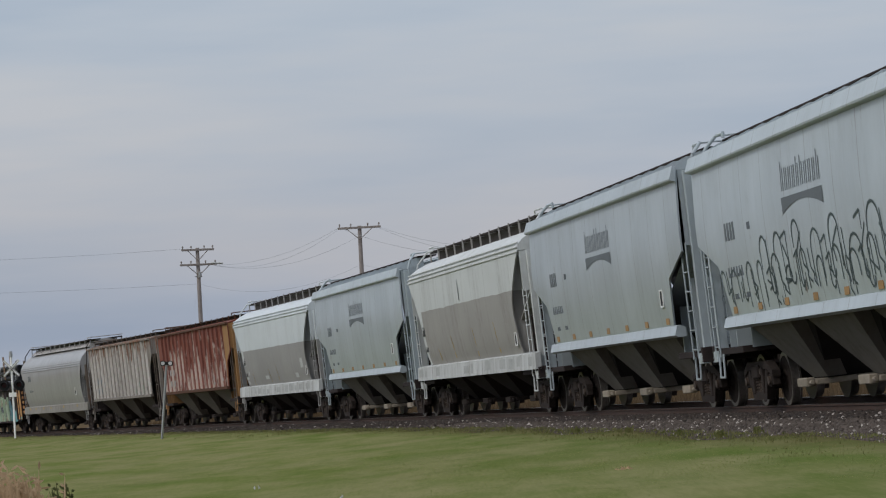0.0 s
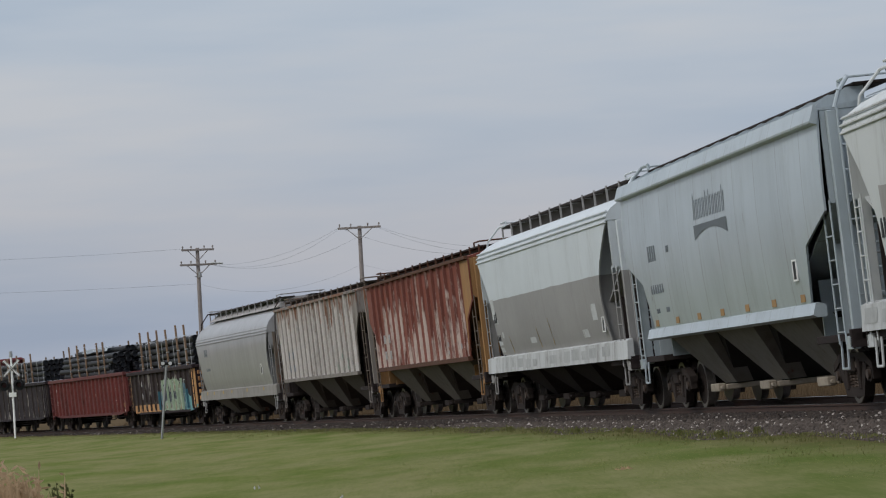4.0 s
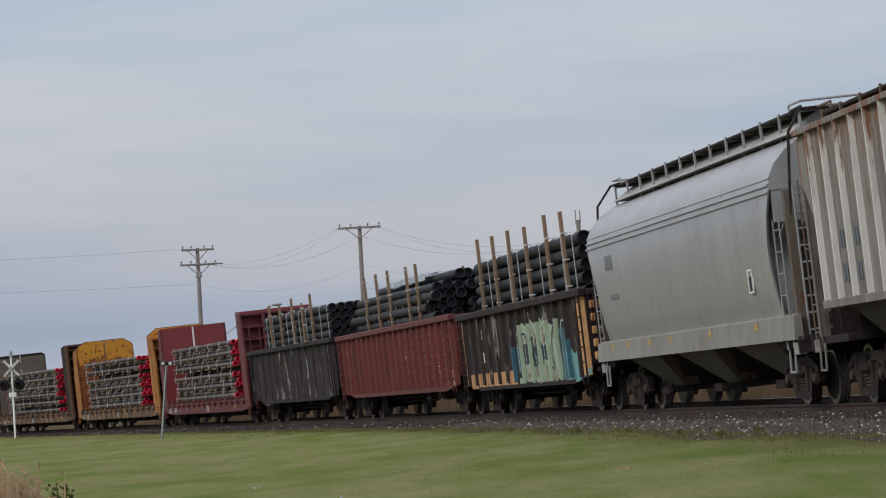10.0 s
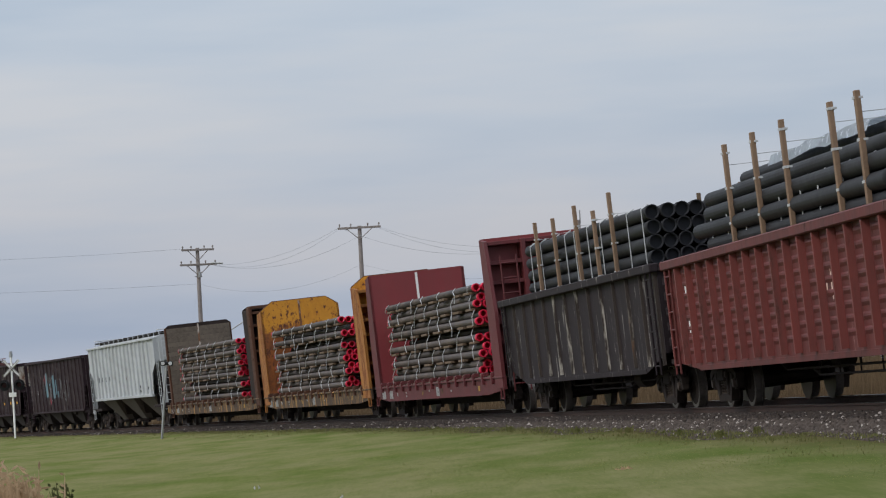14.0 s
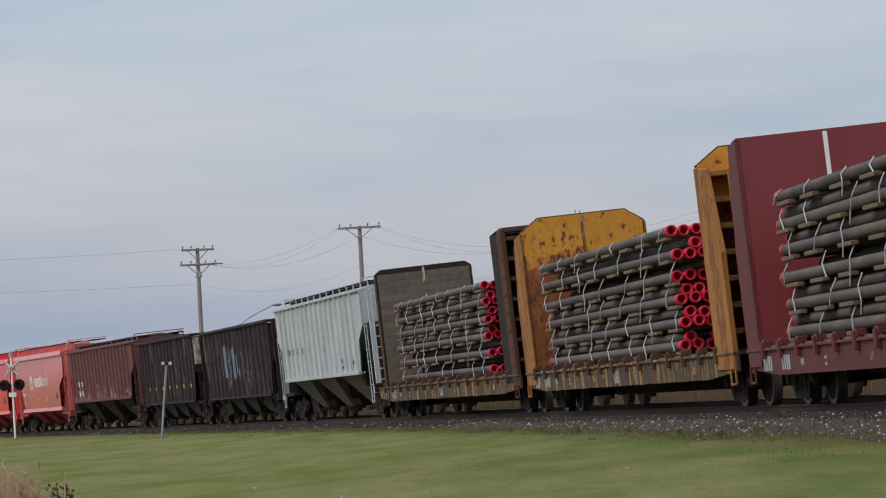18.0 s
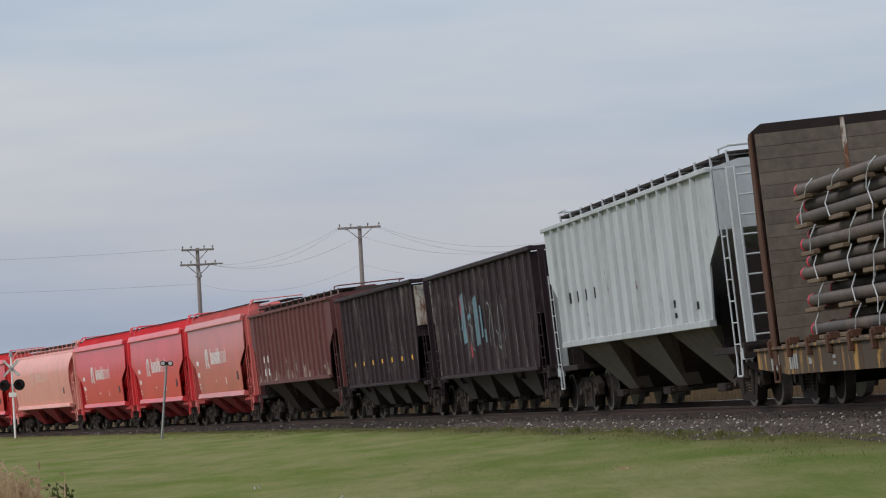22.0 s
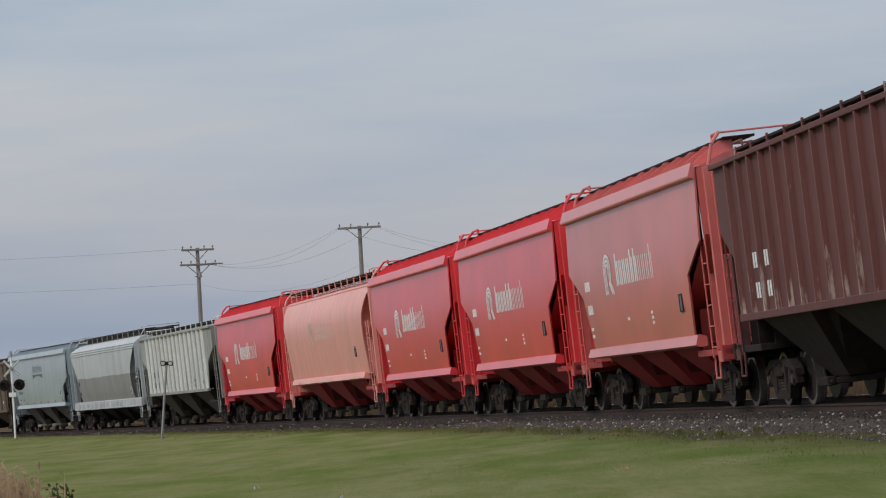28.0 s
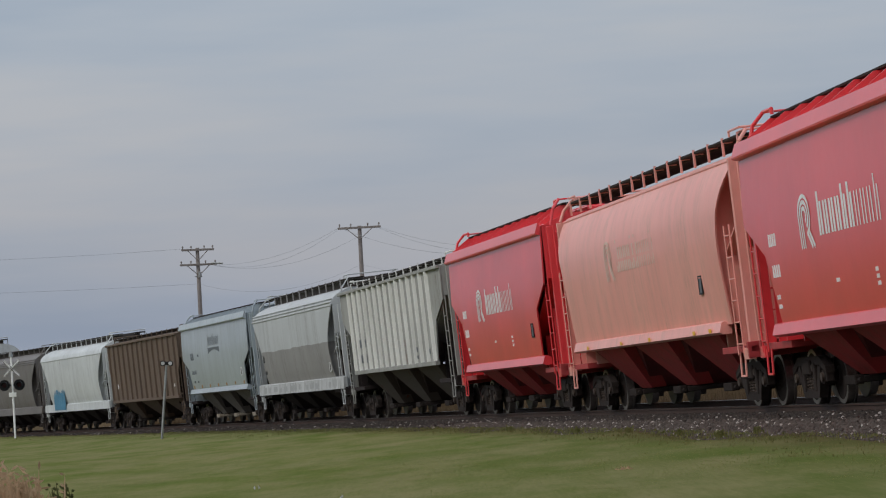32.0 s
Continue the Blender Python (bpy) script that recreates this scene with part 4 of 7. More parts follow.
def gondola_load(mid, half_truck, x0, x1, base, rows, cols, r, label, stake_list, heap=False, seed=0):
    """Black pipes stacked in a gondola between timber stakes, bound with white straps."""
    rnd = random.Random(seed)
    load = new("pipe_load")
    tagged(load, label, "pipe stack", "pipe loads in the gondolas")
    length = x1 - x0
    me = pipe_mesh("pipe", r, length, (M["pipe_black"], M["pipe_in"]), 0.012, 16)
    pitch = 2 * r + 0.026
    for j in range(rows):
        for i in range(cols):
            y = (i - (cols - 1) / 2) * pitch * (0.95 if heap else 1.0)
            z = base + r + j * pitch * (0.99 if not heap else 0.93)
            dx, dz, dy, tip = rnd.uniform(-0.06, 0.06), 0, 0, 0
            if heap:
                y += (pitch * 0.2 if j % 2 else 0) - pitch * 0.1
                dx, dz, dy, tip = rnd.uniform(-0.45, 0.55), rnd.uniform(-0.05, 0.05) * (i < cols - 1), rnd.uniform(-0.05, 0.05) * (i < cols - 1), rnd.uniform(-0.006, 0.006)
                if (j == rows - 1 and i > cols * 0.6) or (j == rows - 2 and i == cols - 1):
                    continue
            share("pipe", me, load, Matrix.Translation(((x0 + x1) / 2 + dx, y + dy, z + dz)) @ Matrix.Rotation(tip, 4, "Y"))
    ys = min((cols - 1) / 2 * pitch + r + 0.035, 1.37)
    top = base + rows * pitch * (0.99 if not heap else 0.93)
    for k, (x, z1) in enumerate(stake_list):
        bm = B()
        box(bm, x - 0.055, x + 0.055, ys, ys + 0.08, base - 0.1, z1, 0.008)
        s = part("stake", bm, M["stake"], load)
        s.matrix_local = Matrix.Translation((0, 0, base)) @ Matrix.Translation((x, 0, 0)) @ Matrix.Rotation(rnd.uniform(-0.02, 0.02), 4, "Y") @ Matrix.Translation((-x, 0, 0)) @ Matrix.Translation((0, 0, -base))
        bm = B()
        box(bm, x - 0.05, x + 0.05, -ys - 0.08, -ys, base - 0.1, z1 - rnd.uniform(0, 0.3), 0.008)
        part("stake", bm, M["timber"], load)
        for j in range(rows - 5, rows + 1, 2):
            bm = B()
            z = base + (j + 0.95) * pitch
            box(bm, x - 0.068, x + 0.068, ys - 0.02, ys + 0.086, z - 0.018, z + 0.022)
            box(bm, x - 0.13, x - 0.06, ys - 0.03, ys + 0.03, z - 0.016, z + 0.016)
            part("tie", bm, M["strap"], load)
        bm = B()
        box(bm, x - 0.02, x + 0.02, -ys, ys, top + 0.012, top + 0.02)
        part("strap", bm, M["strap"], load)
    n = 10
    for k in range(n):
        x = x0 + length * (k + 0.35 + rnd.uniform(-0.15, 0.15)) / n
        bm = B()
        tz = top - pitch * 1.9 if heap else top
        box(bm, x - 0.018, x + 0.018, ys - 0.035, ys - 0.02, base - 0.2, tz - r * 0.6)
        rod(bm, (x, ys - 0.03, tz - r * 0.6), (x, ys - r - 0.05, tz + 0.012), 0.016, 6)
        part("strap", bm, M["strap"], load)
    if heap:
        bm = B()
        g = [[bm.verts.new((-2.8 + 0.5 * a, (0.2, 0.45, 0.72, 0.80)[b], top + (0.05, 0.05, 0.02, -0.16)[b] + rnd.uniform(0, 0.07))) for b in range(4)] for a in range(14)]
        for a in range(13):
            for b in range(3):
                bm.faces.new((g[a][b], g[a + 1][b], g[a + 1][b + 1], g[a][b + 1]))
        bmesh.ops.solidify(bm, geom=list(bm.faces), thickness=0.006)
        part("plastic_sheet", bm, M["film"], load, "crumpled white plastic sheet")
    ride(load, mid, half_truck)
    return load, top


def flat_load(mid, half_truck, x0, x1, base, tiers, label, seed=0, r=0.092, cols=11):
    """Bundles of dull grey pipe with red end caps, tier on tier with timber bearers between, strapped."""
    rnd = random.Random(seed)
    load = new("pipe_load")
    tagged(load, label, "pipe stack", "pipe loads on the bulkhead flatcars")
    length = x1 - x0
    me = pipe_mesh("pipe", r, length, (M["pipe_grey"], M["cap_in"], M["cap_red"]), 0.016, 12, 0.028, end=1)
    pitch = 2 * r + 0.072
    z = base
    bearer = B()
    box(bearer, -0.42, 0.42, -0.06, 0.06, 0, 0.066, 0.008)
    bearer = mesh_of(bearer, "bearer", M["timber"])
    ys = (cols - 1) / 2 * pitch + r + 0.03
    cross = B()
    box(cross, -0.05, 0.05, -ys, ys - 0.14, 0, 0.066)
    cross = mesh_of(cross, "cross_bearer", M["timber"])
    n = 8
    for j in range(tiers):
        for k in range(n):
            x = x0 + 0.5 + (length - 1.0) * k / (n - 1) + rnd.uniform(-0.3, 0.3)
            share("bearer", bearer, load, Matrix.Translation((x, ys - 0.06, z)))
        for k in range(n):
            share("cross_bearer", cross, load, Matrix.Translation((x0 + 0.5 + (length - 1.0) * k / (n - 1), 0, z)))
        z += 0.067
        shift = rnd.uniform(-0.2, 0.2)
        for i in range(2 if j < tiers - 1 else 1):
            for c in range(cols - (i % 2)):
                y = (c - (cols - 1 - (i % 2)) / 2) * pitch
                if i and rnd.random() < 0.25:
                    continue
                near = rnd.uniform(-0.30, 0.08) if rnd.random() < 0.3 else rnd.uniform(-0.08, 0.05)
                share("pipe", me, load, Matrix.Translation(((x0 + x1) / 2 + shift + near * 0.6, y, z + r + 0.006 + i * 0.180)) @ Matrix.Rotation(rnd.uniform(-0.003, 0.003), 4, "Y"))
        tall = 0.006 + 2 * r + (0.180 if j < tiers - 1 else 0.0)
        for k in range(7):
            bm = B()
            x = x0 + 0.6 + (length - 1.2) * (k + rnd.uniform(-0.25, 0.25)) / 6
            lean = rnd.uniform(-0.22, 0.22)
            rod(bm, (x, ys + 0.012, z - 0.02), (x + lean, ys + 0.012, z + tall * 0.55), 0.011, 5)
            rod(bm, (x + lean, ys + 0.012, z + tall * 0.55), (x + lean * 1.3, ys - r * 0.9, z + tall + 0.02), 0.011, 5)
            if k % 3 == 1:
                rod(bm, (x, ys + 0.012, z - 0.02), (x + 0.04, ys + 0.03, z - 0.22), 0.010, 5)
            part("strap", bm, M["strap"], load)
        z += tall
    ride(load, mid, half_truck)
    return load


M["stake"] = plain("new_timber_stake", rgb(130, 106, 86), 0.85, 0.0, 0.2, 12, 0.3)
M["cap_in"] = plain("red_cap_inside", rgb(160, 24, 52), 0.5, 0.0, 0.15, 6, 0.02)

# ---- paints of the single cars ----
P = {}


def rusted_yellow():
    """Yellow bulkhead paint worn to brown rust where the loads have rubbed it, with drips of rust above."""
    m = Nodes("rust_streaked_yellow_paint")
    z = m.xyz(2)
    big, drip = m.noise(1.1, 5, 0.65, (1, 1, 0.7)), m.noise(5.0, 5, 0.7, (1, 1, 0.25), (2, 5, 1))
    fine, fl = m.noise(22, 5, 0.65), m.noise(5.5, 6, 0.72, (1, 1, 0.75), (7, 1, 3))
    c = m.mix(m.span(big, 0.3, 0.7), rgb(190, 128, 30), rgb(212, 150, 44))
    c = m.mix(m.math("MULTIPLY", m.span(fl, 0.42, 0.7), 0.45), c, rgb(158, 98, 36))
    worn = m.math("ADD", m.math("MULTIPLY", big, 1.8), m.math("MULTIPLY", fl, 1.2))
    rub = m.span(m.math("SUBTRACT", m.math("ADD", 2.25, worn), z), 0.0, 0.22)
    rust = m.mix(m.span(fine, 0.3, 0.7), rgb(100, 54, 26), rgb(138, 76, 32))
    rust = m.mix(m.math("MULTIPLY", m.span(fl, 0.50, 0.62), 0.75), rust, rgb(76, 44, 30))
    rust = m.mix(m.math("MULTIPLY", m.span(drip, 0.52, 0.62), 0.6), rust, rgb(152, 84, 34))
    c = m.mix(m.math("MULTIPLY", rub, 0.94), c, rust)
    flake = m.math("ADD", m.math("MULTIPLY", fl, 0.6), m.math("MULTIPLY", drip, 0.4))
    c = m.mix(m.span(flake, 0.55, 0.58), c, m.mix(m.span(fine, 0.3, 0.7), rgb(70, 38, 26), rgb(112, 60, 30)))
    m.bump(fine, 0.2, 0.01)
    return m.done(c, 0.7)


P["pale_green"] = paint("pale_green_hopper_paint", rgb(168, 178, 184), 0.02, 0.14, 0.34, 1, seam=1.55, coat=0.45, dent=0.10)
P["pale_green_b"] = paint("pale_green_hopper_paint_dusty", rgb(162, 171, 177), 0.03, 0.18, 0.36, 2, seam=1.55, coat=0.45, dent=0.10)
P["pale_green_c"] = paint("pale_green_hopper_paint_dull", rgb(164, 174, 180), 0.04, 0.22, 0.36, 3, seam=1.55, coat=0.45, dent=0.10)
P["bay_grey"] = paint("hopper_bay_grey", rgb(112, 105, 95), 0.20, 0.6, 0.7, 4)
# a darker grey than bay_grey, with the same rust and dirt
P["bay_dark_grey"] = paint("dark_grey_hopper_bay", rgb(84, 77, 70), 0.20, 0.6, 0.7, 51)
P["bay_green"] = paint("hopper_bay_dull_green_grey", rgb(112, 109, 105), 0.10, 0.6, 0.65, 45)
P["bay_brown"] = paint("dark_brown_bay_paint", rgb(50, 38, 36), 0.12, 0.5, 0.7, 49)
# darker than the bay sheets: the shade behind them is in this colour
P["green_bay_shade"] = plain("shaded_grey_bay_floor", rgb(46, 45, 45), 0.8, 0.0, 0.35, 4, 0.2)
P["flow_grey"] = paint("grey_flow_paint", rgb(152, 151, 152), 0.03, 0.3, 0.36, 5, coat=0.3, dent=0.05)
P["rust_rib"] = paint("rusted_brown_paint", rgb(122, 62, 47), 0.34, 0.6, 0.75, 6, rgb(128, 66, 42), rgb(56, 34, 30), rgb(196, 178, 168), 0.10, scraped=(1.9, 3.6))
P["rust_end"] = paint("rusted_ochre_paint", rgb(152, 112, 68), 0.18, 0.4, 0.75, 7, rgb(116, 74, 44))
# sheet colour carries the shade between ribs, rib colour the light; stains are wear
P["white_rib"] = paint("stained_shaded_white_paint", rgb(132, 125, 119), 0.16, 0.95, 0.7, 8, rgb(108, 74, 56), rgb(80, 72, 66), runs=(4.45, 2.3))
P["white_edge"] = paint("stained_lit_rib_paint", rgb(216, 211, 206), 0.16, 0.6, 0.65, 41, rgb(116, 84, 66), runs=(4.25, 1.7))
# brighter than the cream sheet, to read as lit ribs
P["bright_edge"] = paint("white_rib_paint", rgb(232, 232, 226), 0.03, 0.2, 0.6, 53)
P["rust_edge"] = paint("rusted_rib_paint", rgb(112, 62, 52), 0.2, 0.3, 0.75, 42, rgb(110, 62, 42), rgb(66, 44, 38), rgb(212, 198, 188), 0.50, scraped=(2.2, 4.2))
P["step_brown"] = paint("rusty_ladder_paint", rgb(104, 92, 82), 0.3, 0.5, 0.7, 43)
P["white_rib_b"] = paint("pale_grey_paint", rgb(186, 190, 193), 0.05, 0.25, 0.55, 9)
# rib and sheet colours of the cream car pushed apart to stand for shading
P["white_rib_c"] = paint("darkened_cream_white_paint", rgb(160, 160, 155), 0.08, 0.4, 0.6, 10)
P["brown_rib"] = paint("oxide_brown_paint", rgb(102, 57, 55), 0.10, 0.5, 0.65, 11, rgb(84, 46, 38), rgb(66, 48, 46))
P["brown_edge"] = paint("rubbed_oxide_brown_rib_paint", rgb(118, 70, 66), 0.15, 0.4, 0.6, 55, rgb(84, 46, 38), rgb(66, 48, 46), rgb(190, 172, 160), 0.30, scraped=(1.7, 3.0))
P["brown_rib_b"] = paint("dusty_brown_paint", rgb(102, 85, 72), 0.12, 0.4, 0.75, 12, rgb(100, 70, 50))
P["black_coal"] = paint("worn_black_paint", rgb(44, 31, 37), 0.14, 0.4, 0.6, 13, rgb(70, 46, 40), rgb(56, 44, 45), rgb(92, 82, 82), 0.13, spec=0.2)
# rib tone lifted for edge highlights; the pale patches are rubbed paint
P["coal_post"] = paint("highlit_worn_black_rib_paint", rgb(56, 44, 47), 0.14, 0.4, 0.55, 52, rgb(78, 54, 46), rgb(66, 56, 55), rgb(118, 108, 106), 0.32, spec=0.3)
P["black_gon"] = paint("weathered_black_paint", rgb(40, 29, 32), 0.16, 0.35, 0.7, 14, rgb(92, 56, 38), rgb(64, 52, 48), rgb(150, 140, 130), 0.03, spec=0.25)
P["black_gon_b"] = paint("weathered_dark_grey_paint", rgb(38, 30, 34), 0.10, 0.35, 0.7, 15, rgb(70, 50, 42), rgb(52, 44, 44), rgb(200, 194, 186), 0.10, spec=0.25)
P["gon_edge"] = paint("rubbed_black_post_paint", rgb(52, 44, 42), 0.2, 0.35, 0.7, 46, rgb(84, 60, 46), rgb(84, 76, 66), rgb(182, 176, 166), 0.26, spec=0.25)
P["red_gon"] = paint("oxide_red_paint", rgb(100, 41, 39), 0.18, 0.7, 0.6, 16, rgb(70, 34, 30), rgb(60, 38, 36), rgb(176, 140, 132), -0.02)
# posts paler than the sheets: their lit faces are put into the colour
P["red_post"] = paint("lit_oxide_red_post_paint", rgb(120, 54, 48), 0.25, 0.6, 0.55, 50, rgb(78, 42, 36), rgb(66, 44, 40), rgb(176, 140, 132), 0.04)
P["ochre"] = paint("faded_ochre_paint", rgb(200, 150, 98), 0.44, 0.6, 0.7, 17, rgb(108, 66, 40), rgb(70, 56, 44))
P["red_flat"] = paint("dark_red_flatcar_paint", rgb(126, 47, 51), 0.05, 0.2, 0.5, 18, rgb(80, 44, 38), rgb(90, 66, 60))
# darker copy of the flatcar red: frame shading and sill dirt in one colour
P["red_frame"] = paint("shaded_red_frame_paint", rgb(98, 37, 41), 0.12, 0.5, 0.6, 54, rgb(70, 40, 34), rgb(66, 46, 44))
P["yellow_flat"] = rusted_yellow()
P["yellow_sill"] = paint("worn_yellow_frame_paint", rgb(160, 104, 42), 0.62, 0.5, 0.7, 20, rgb(112, 64, 34), rgb(96, 78, 56))
P["worn_sill"] = paint("worn_brown_sill_paint", rgb(74, 58, 44), 0.25, 0.4, 0.75, 28, rgb(72, 50, 36), rgb(58, 48, 40), rgb(174, 132, 72), 0.36)
P["bay_dark"] = paint("coal_hopper_bay", rgb(54, 48, 44), 0.12, 0.4, 0.75, 29, rgb(66, 48, 38), rgb(50, 44, 40))
P["board"] = plain("weathered_bulkhead_board", rgb(100, 91, 81), 0.9, 0.0, 0.35, 6, 0.4)
P["board_cap"] = plain("dark_bulkhead_cap", rgb(48, 40, 38), 0.8, 0.0, 0.3, 6, 0.2)
P["brown_frame"] = paint("rust_brown_frame_paint", rgb(84, 54, 40), 0.35, 0.4, 0.8, 22, rgb(74, 46, 34), spec=0.3)
P["potash_red"] = paint("potash_red_paint", rgb(229, 66, 72), 0.0, 0.04, 0.34, 23, rgb(150, 60, 44), rgb(166, 96, 76), coat=0.55, dent=0.05)
P["potash_worn"] = paint("potash_red_paint_sun_worn", rgb(212, 108, 104), 0.0, 0.25, 0.34, 24, rgb(160, 84, 60), rgb(176, 128, 104), coat=0.5, dent=0.05)
P["potash_pale"] = paint("potash_red_paint_faded_pink", rgb(246, 162, 150), 0.0, 0.4, 0.42, 25, rgb(180, 96, 76), rgb(176, 140, 118), coat=0.3)
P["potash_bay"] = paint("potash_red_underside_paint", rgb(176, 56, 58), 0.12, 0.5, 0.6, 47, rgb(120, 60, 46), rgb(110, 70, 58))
# potash red darkened to paint the shade inside the bays
P["potash_bay_shade"] = plain("potash_red_shaded_bay_floor", rgb(108, 40, 42), 0.8, 0.0, 0.35, 4, 0.2)
P["white_flow"] = paint("white_flow_paint", rgb(206, 210, 210), 0.04, 0.25, 0.42, 26)
P["dark_flow"] = paint("sooty_grey_flow_paint", rgb(112, 108, 106), 0.12, 0.55, 0.55, 27)


def two_tone(name, upper, lower, edge, wave, seed, x_lo=-99.0, x_hi=99.0, rust=0.05, dirt=0.7):
    """Pale paint with a dull grey repainted patch low on the side, its upper edge running slightly uneven."""
    m = Nodes(name)
    o = (seed * 4.7, seed * 2.3, seed)
    big, run, fine = m.noise(0.6, 3, 0.5, (1, 1, 1), o), m.noise(2.2, 5, 0.6, (1, 1, 0.08), o), m.noise(10, 5, 0.6, (1, 1, 0.4), o)
    z, x = m.xyz(2), m.xyz(0)
    line = m.math("ADD", edge, m.math("MULTIPLY", m.math("SUBTRACT", m.noise(0.8, 2, 0.5, (1, 0, 0), o), 0.5), wave))
    f = m.math("LESS_THAN", z, line)
    f = m.math("MULTIPLY", f, m.math("MULTIPLY", m.math("GREATER_THAN", x, x_lo), m.math("LESS_THAN", x, x_hi)))
    c = m.mix(f, m.mix(m.span(big, 0.3, 0.7), tuple(v * 0.9 for v in upper), upper), m.mix(m.span(big, 0.3, 0.7), tuple(v * 0.85 for v in lower), lower))
    c = m.mix(m.math("MULTIPLY", m.math("MULTIPLY", m.span(run, 0.5, 0.8), m.span(fine, 0.3, 0.7)), dirt), c, DIRT)
    c = m.mix(m.span(m.math("ADD", m.math("MULTIPLY", run, 0.5), m.math("MULTIPLY", fine, 0.5)), 0.70 - rust * 0.3, 0.78 - rust * 0.3), c, rgb(140, 104, 66))
    m.bump(m.noise(1.1, 2, 0.4, (1, 1, 0.6), o), 0.15, 0.05)
    return m.done(c, m.math("ADD", m.math("MULTIPLY", fine, 0.2), 0.46))


P["flow_a"] = two_tone("white_and_grey_flow_paint", rgb(194, 197, 197), rgb(152, 149, 146), 3.06, 0.10, 31, -7.2, 6.4)
P["flow_b"] = two_tone("white_and_grey_flow_paint_clean", rgb(198, 204, 208), rgb(147, 145, 144), 2.92, 0.05, 32, dirt=0.3)
P["flow_c"] = two_tone("white_and_grey_flow_paint_stained", rgb(188, 191, 192), rgb(146, 144, 142), 2.75, 0.18, 33, -7.0, 6.8, 0.1)
P["dusty_roof"] = plain("dusty_grey_roof", rgb(150, 146, 144), 0.8, 0.0, 0.35, 4, 0.2)
P["sill_grey"] = paint("dull_grey_sill_paint", rgb(138, 134, 128), 0.16, 0.5, 0.6, 48, rgb(150, 104, 62))
P["sill_white"] = paint("patched_white_sill_paint", rgb(190, 192, 192), 0.05, 0.6, 0.6, 34)

# ---- the train, from its head car to its tail, by coupling points along the line ----
JOINTS = [-19.9, -2.5, 14.65, 32.65, 49.95, 67.65, 85.9, 104.6, 122.5, 139.85, 160.6, 179.1, 200.3, 222.6, 245.3, 264.5, 281.0, 296.9, 315.2, 329.7, 344.1, 358.6, 376.6, 390.9, 409.9, 428.1, 444.8, 463.6, 481.6, 499.0, 519.0]
J = {i + 1: (JOINTS[i], JOINTS[i + 1]) for i in range(len(JOINTS) - 1)}
MID = {i: (a + b) / 2 for i, (a, b) in J.items()}
HALF = {i: (b - a) / 2 for i, (a, b) in J.items()}


def logo_word(car, mat, x, y, z, w, h, n, seed, label, thin_from=99):
    """A company mark drawn as plain upright bars of its size and weight, each 6 mm proud."""
    yy = lambda zz: y(zz) + 0.006
    for k in range(n):
        bm = B()
        x1, ww = x - w * k / n, w / n
        st = ww * (0.30 if k < thin_from else 0.16)
        for q, tall in ((0.18, h if k % 5 in (0, 4) else h * 0.76), (0.62, h * 0.76)):
            stroke(bm, [(x1 - ww * q, z), (x1 - ww * q, z + tall)], yy, st)
        part("company_mark", bm, mat, car, label)


def spray(name, color, under, worn=0.5):
    """Sprayed paint, thin and flaking so that the car's own paint shows through."""
    m = Nodes(name)
    a, b2 = m.noise(2.4, 6, 0.65, (1, 1, 0.6)), m.noise(14, 4, 0.6, (1, 1, 0.3))
    f = m.span(m.math("ADD", m.math("MULTIPLY", a, 0.65), m.math("MULTIPLY", b2, 0.35)), worn - 0.03, worn + 0.05)
    c = m.mix(m.span(b2, 0.3, 0.7), tuple(v * 0.75 for v in color), color)
    return m.done(m.mix(f, c, under), 0.65)


def placard(car, x, y, z, w=0.26, h=0.34, frame_mat=None):
    """A white-framed card holder with a dark card in it."""
    bm = B()
    yy = y(z + h / 2)
    e = 0.028
    for x0, x1, z0, z1 in ((x, x + w, z, z + e), (x, x + w, z + h - e, z + h), (x, x + e, z + e, z + h - e), (x + w - e, x + w, z + e, z + h - e)):
        box(bm, x0, x1, yy, yy + 0.02, z0, z1)
    holder = part("placard", bm, frame_mat or M["white"], car, "thin card holder")
    bm = B()
    box(bm, x + e + 0.002, x + w - e - 0.002, yy, yy + 0.010, z + e + 0.002, z + h - e - 0.002)
    part("card", bm, M["letter_black"] if frame_mat is None else M["letter_grey"], holder, "dark card")


def grain_mark(car, y, x, z):
    logo_word(car, M["letter_grey"], x, y, z, 2.6, 0.46, 10, 5, "grey company mark in upright bars", 0)
    bm = B()
    n = 14
    top, low = [], []
    for k in range(n + 1):
        u = -1 + 2 * k / n
        top.append((x - 1.28 + u * 1.32, z - 0.10))
        low.append((x - 1.28 + u * 1.32, z - 0.36 + 0.16 * (1 - u * u)))
    for k in range(n):
        vs = [bm.verts.new((px, y(pz) + 0.008, pz)) for px, pz in (top[k], top[k + 1], low[k + 1], low[k])]
        bm.faces.new(vs)
    part("mark_arch", bm, M["letter_grey"], car, "grey arched bar under the mark")


def fill_patch(car, mat, y, poly, name="graffiti", label="", lift=0.005):
    """A sprayed fill with a straight-edged outline of (x, z)."""
    bm = B()
    f = bm.faces.new([bm.verts.new((px, y(pz) + lift, pz)) for px, pz in poly])
    if f.normal.y < 0:
        f.normal_flip()
    return part(name, bm, mat, car, label)


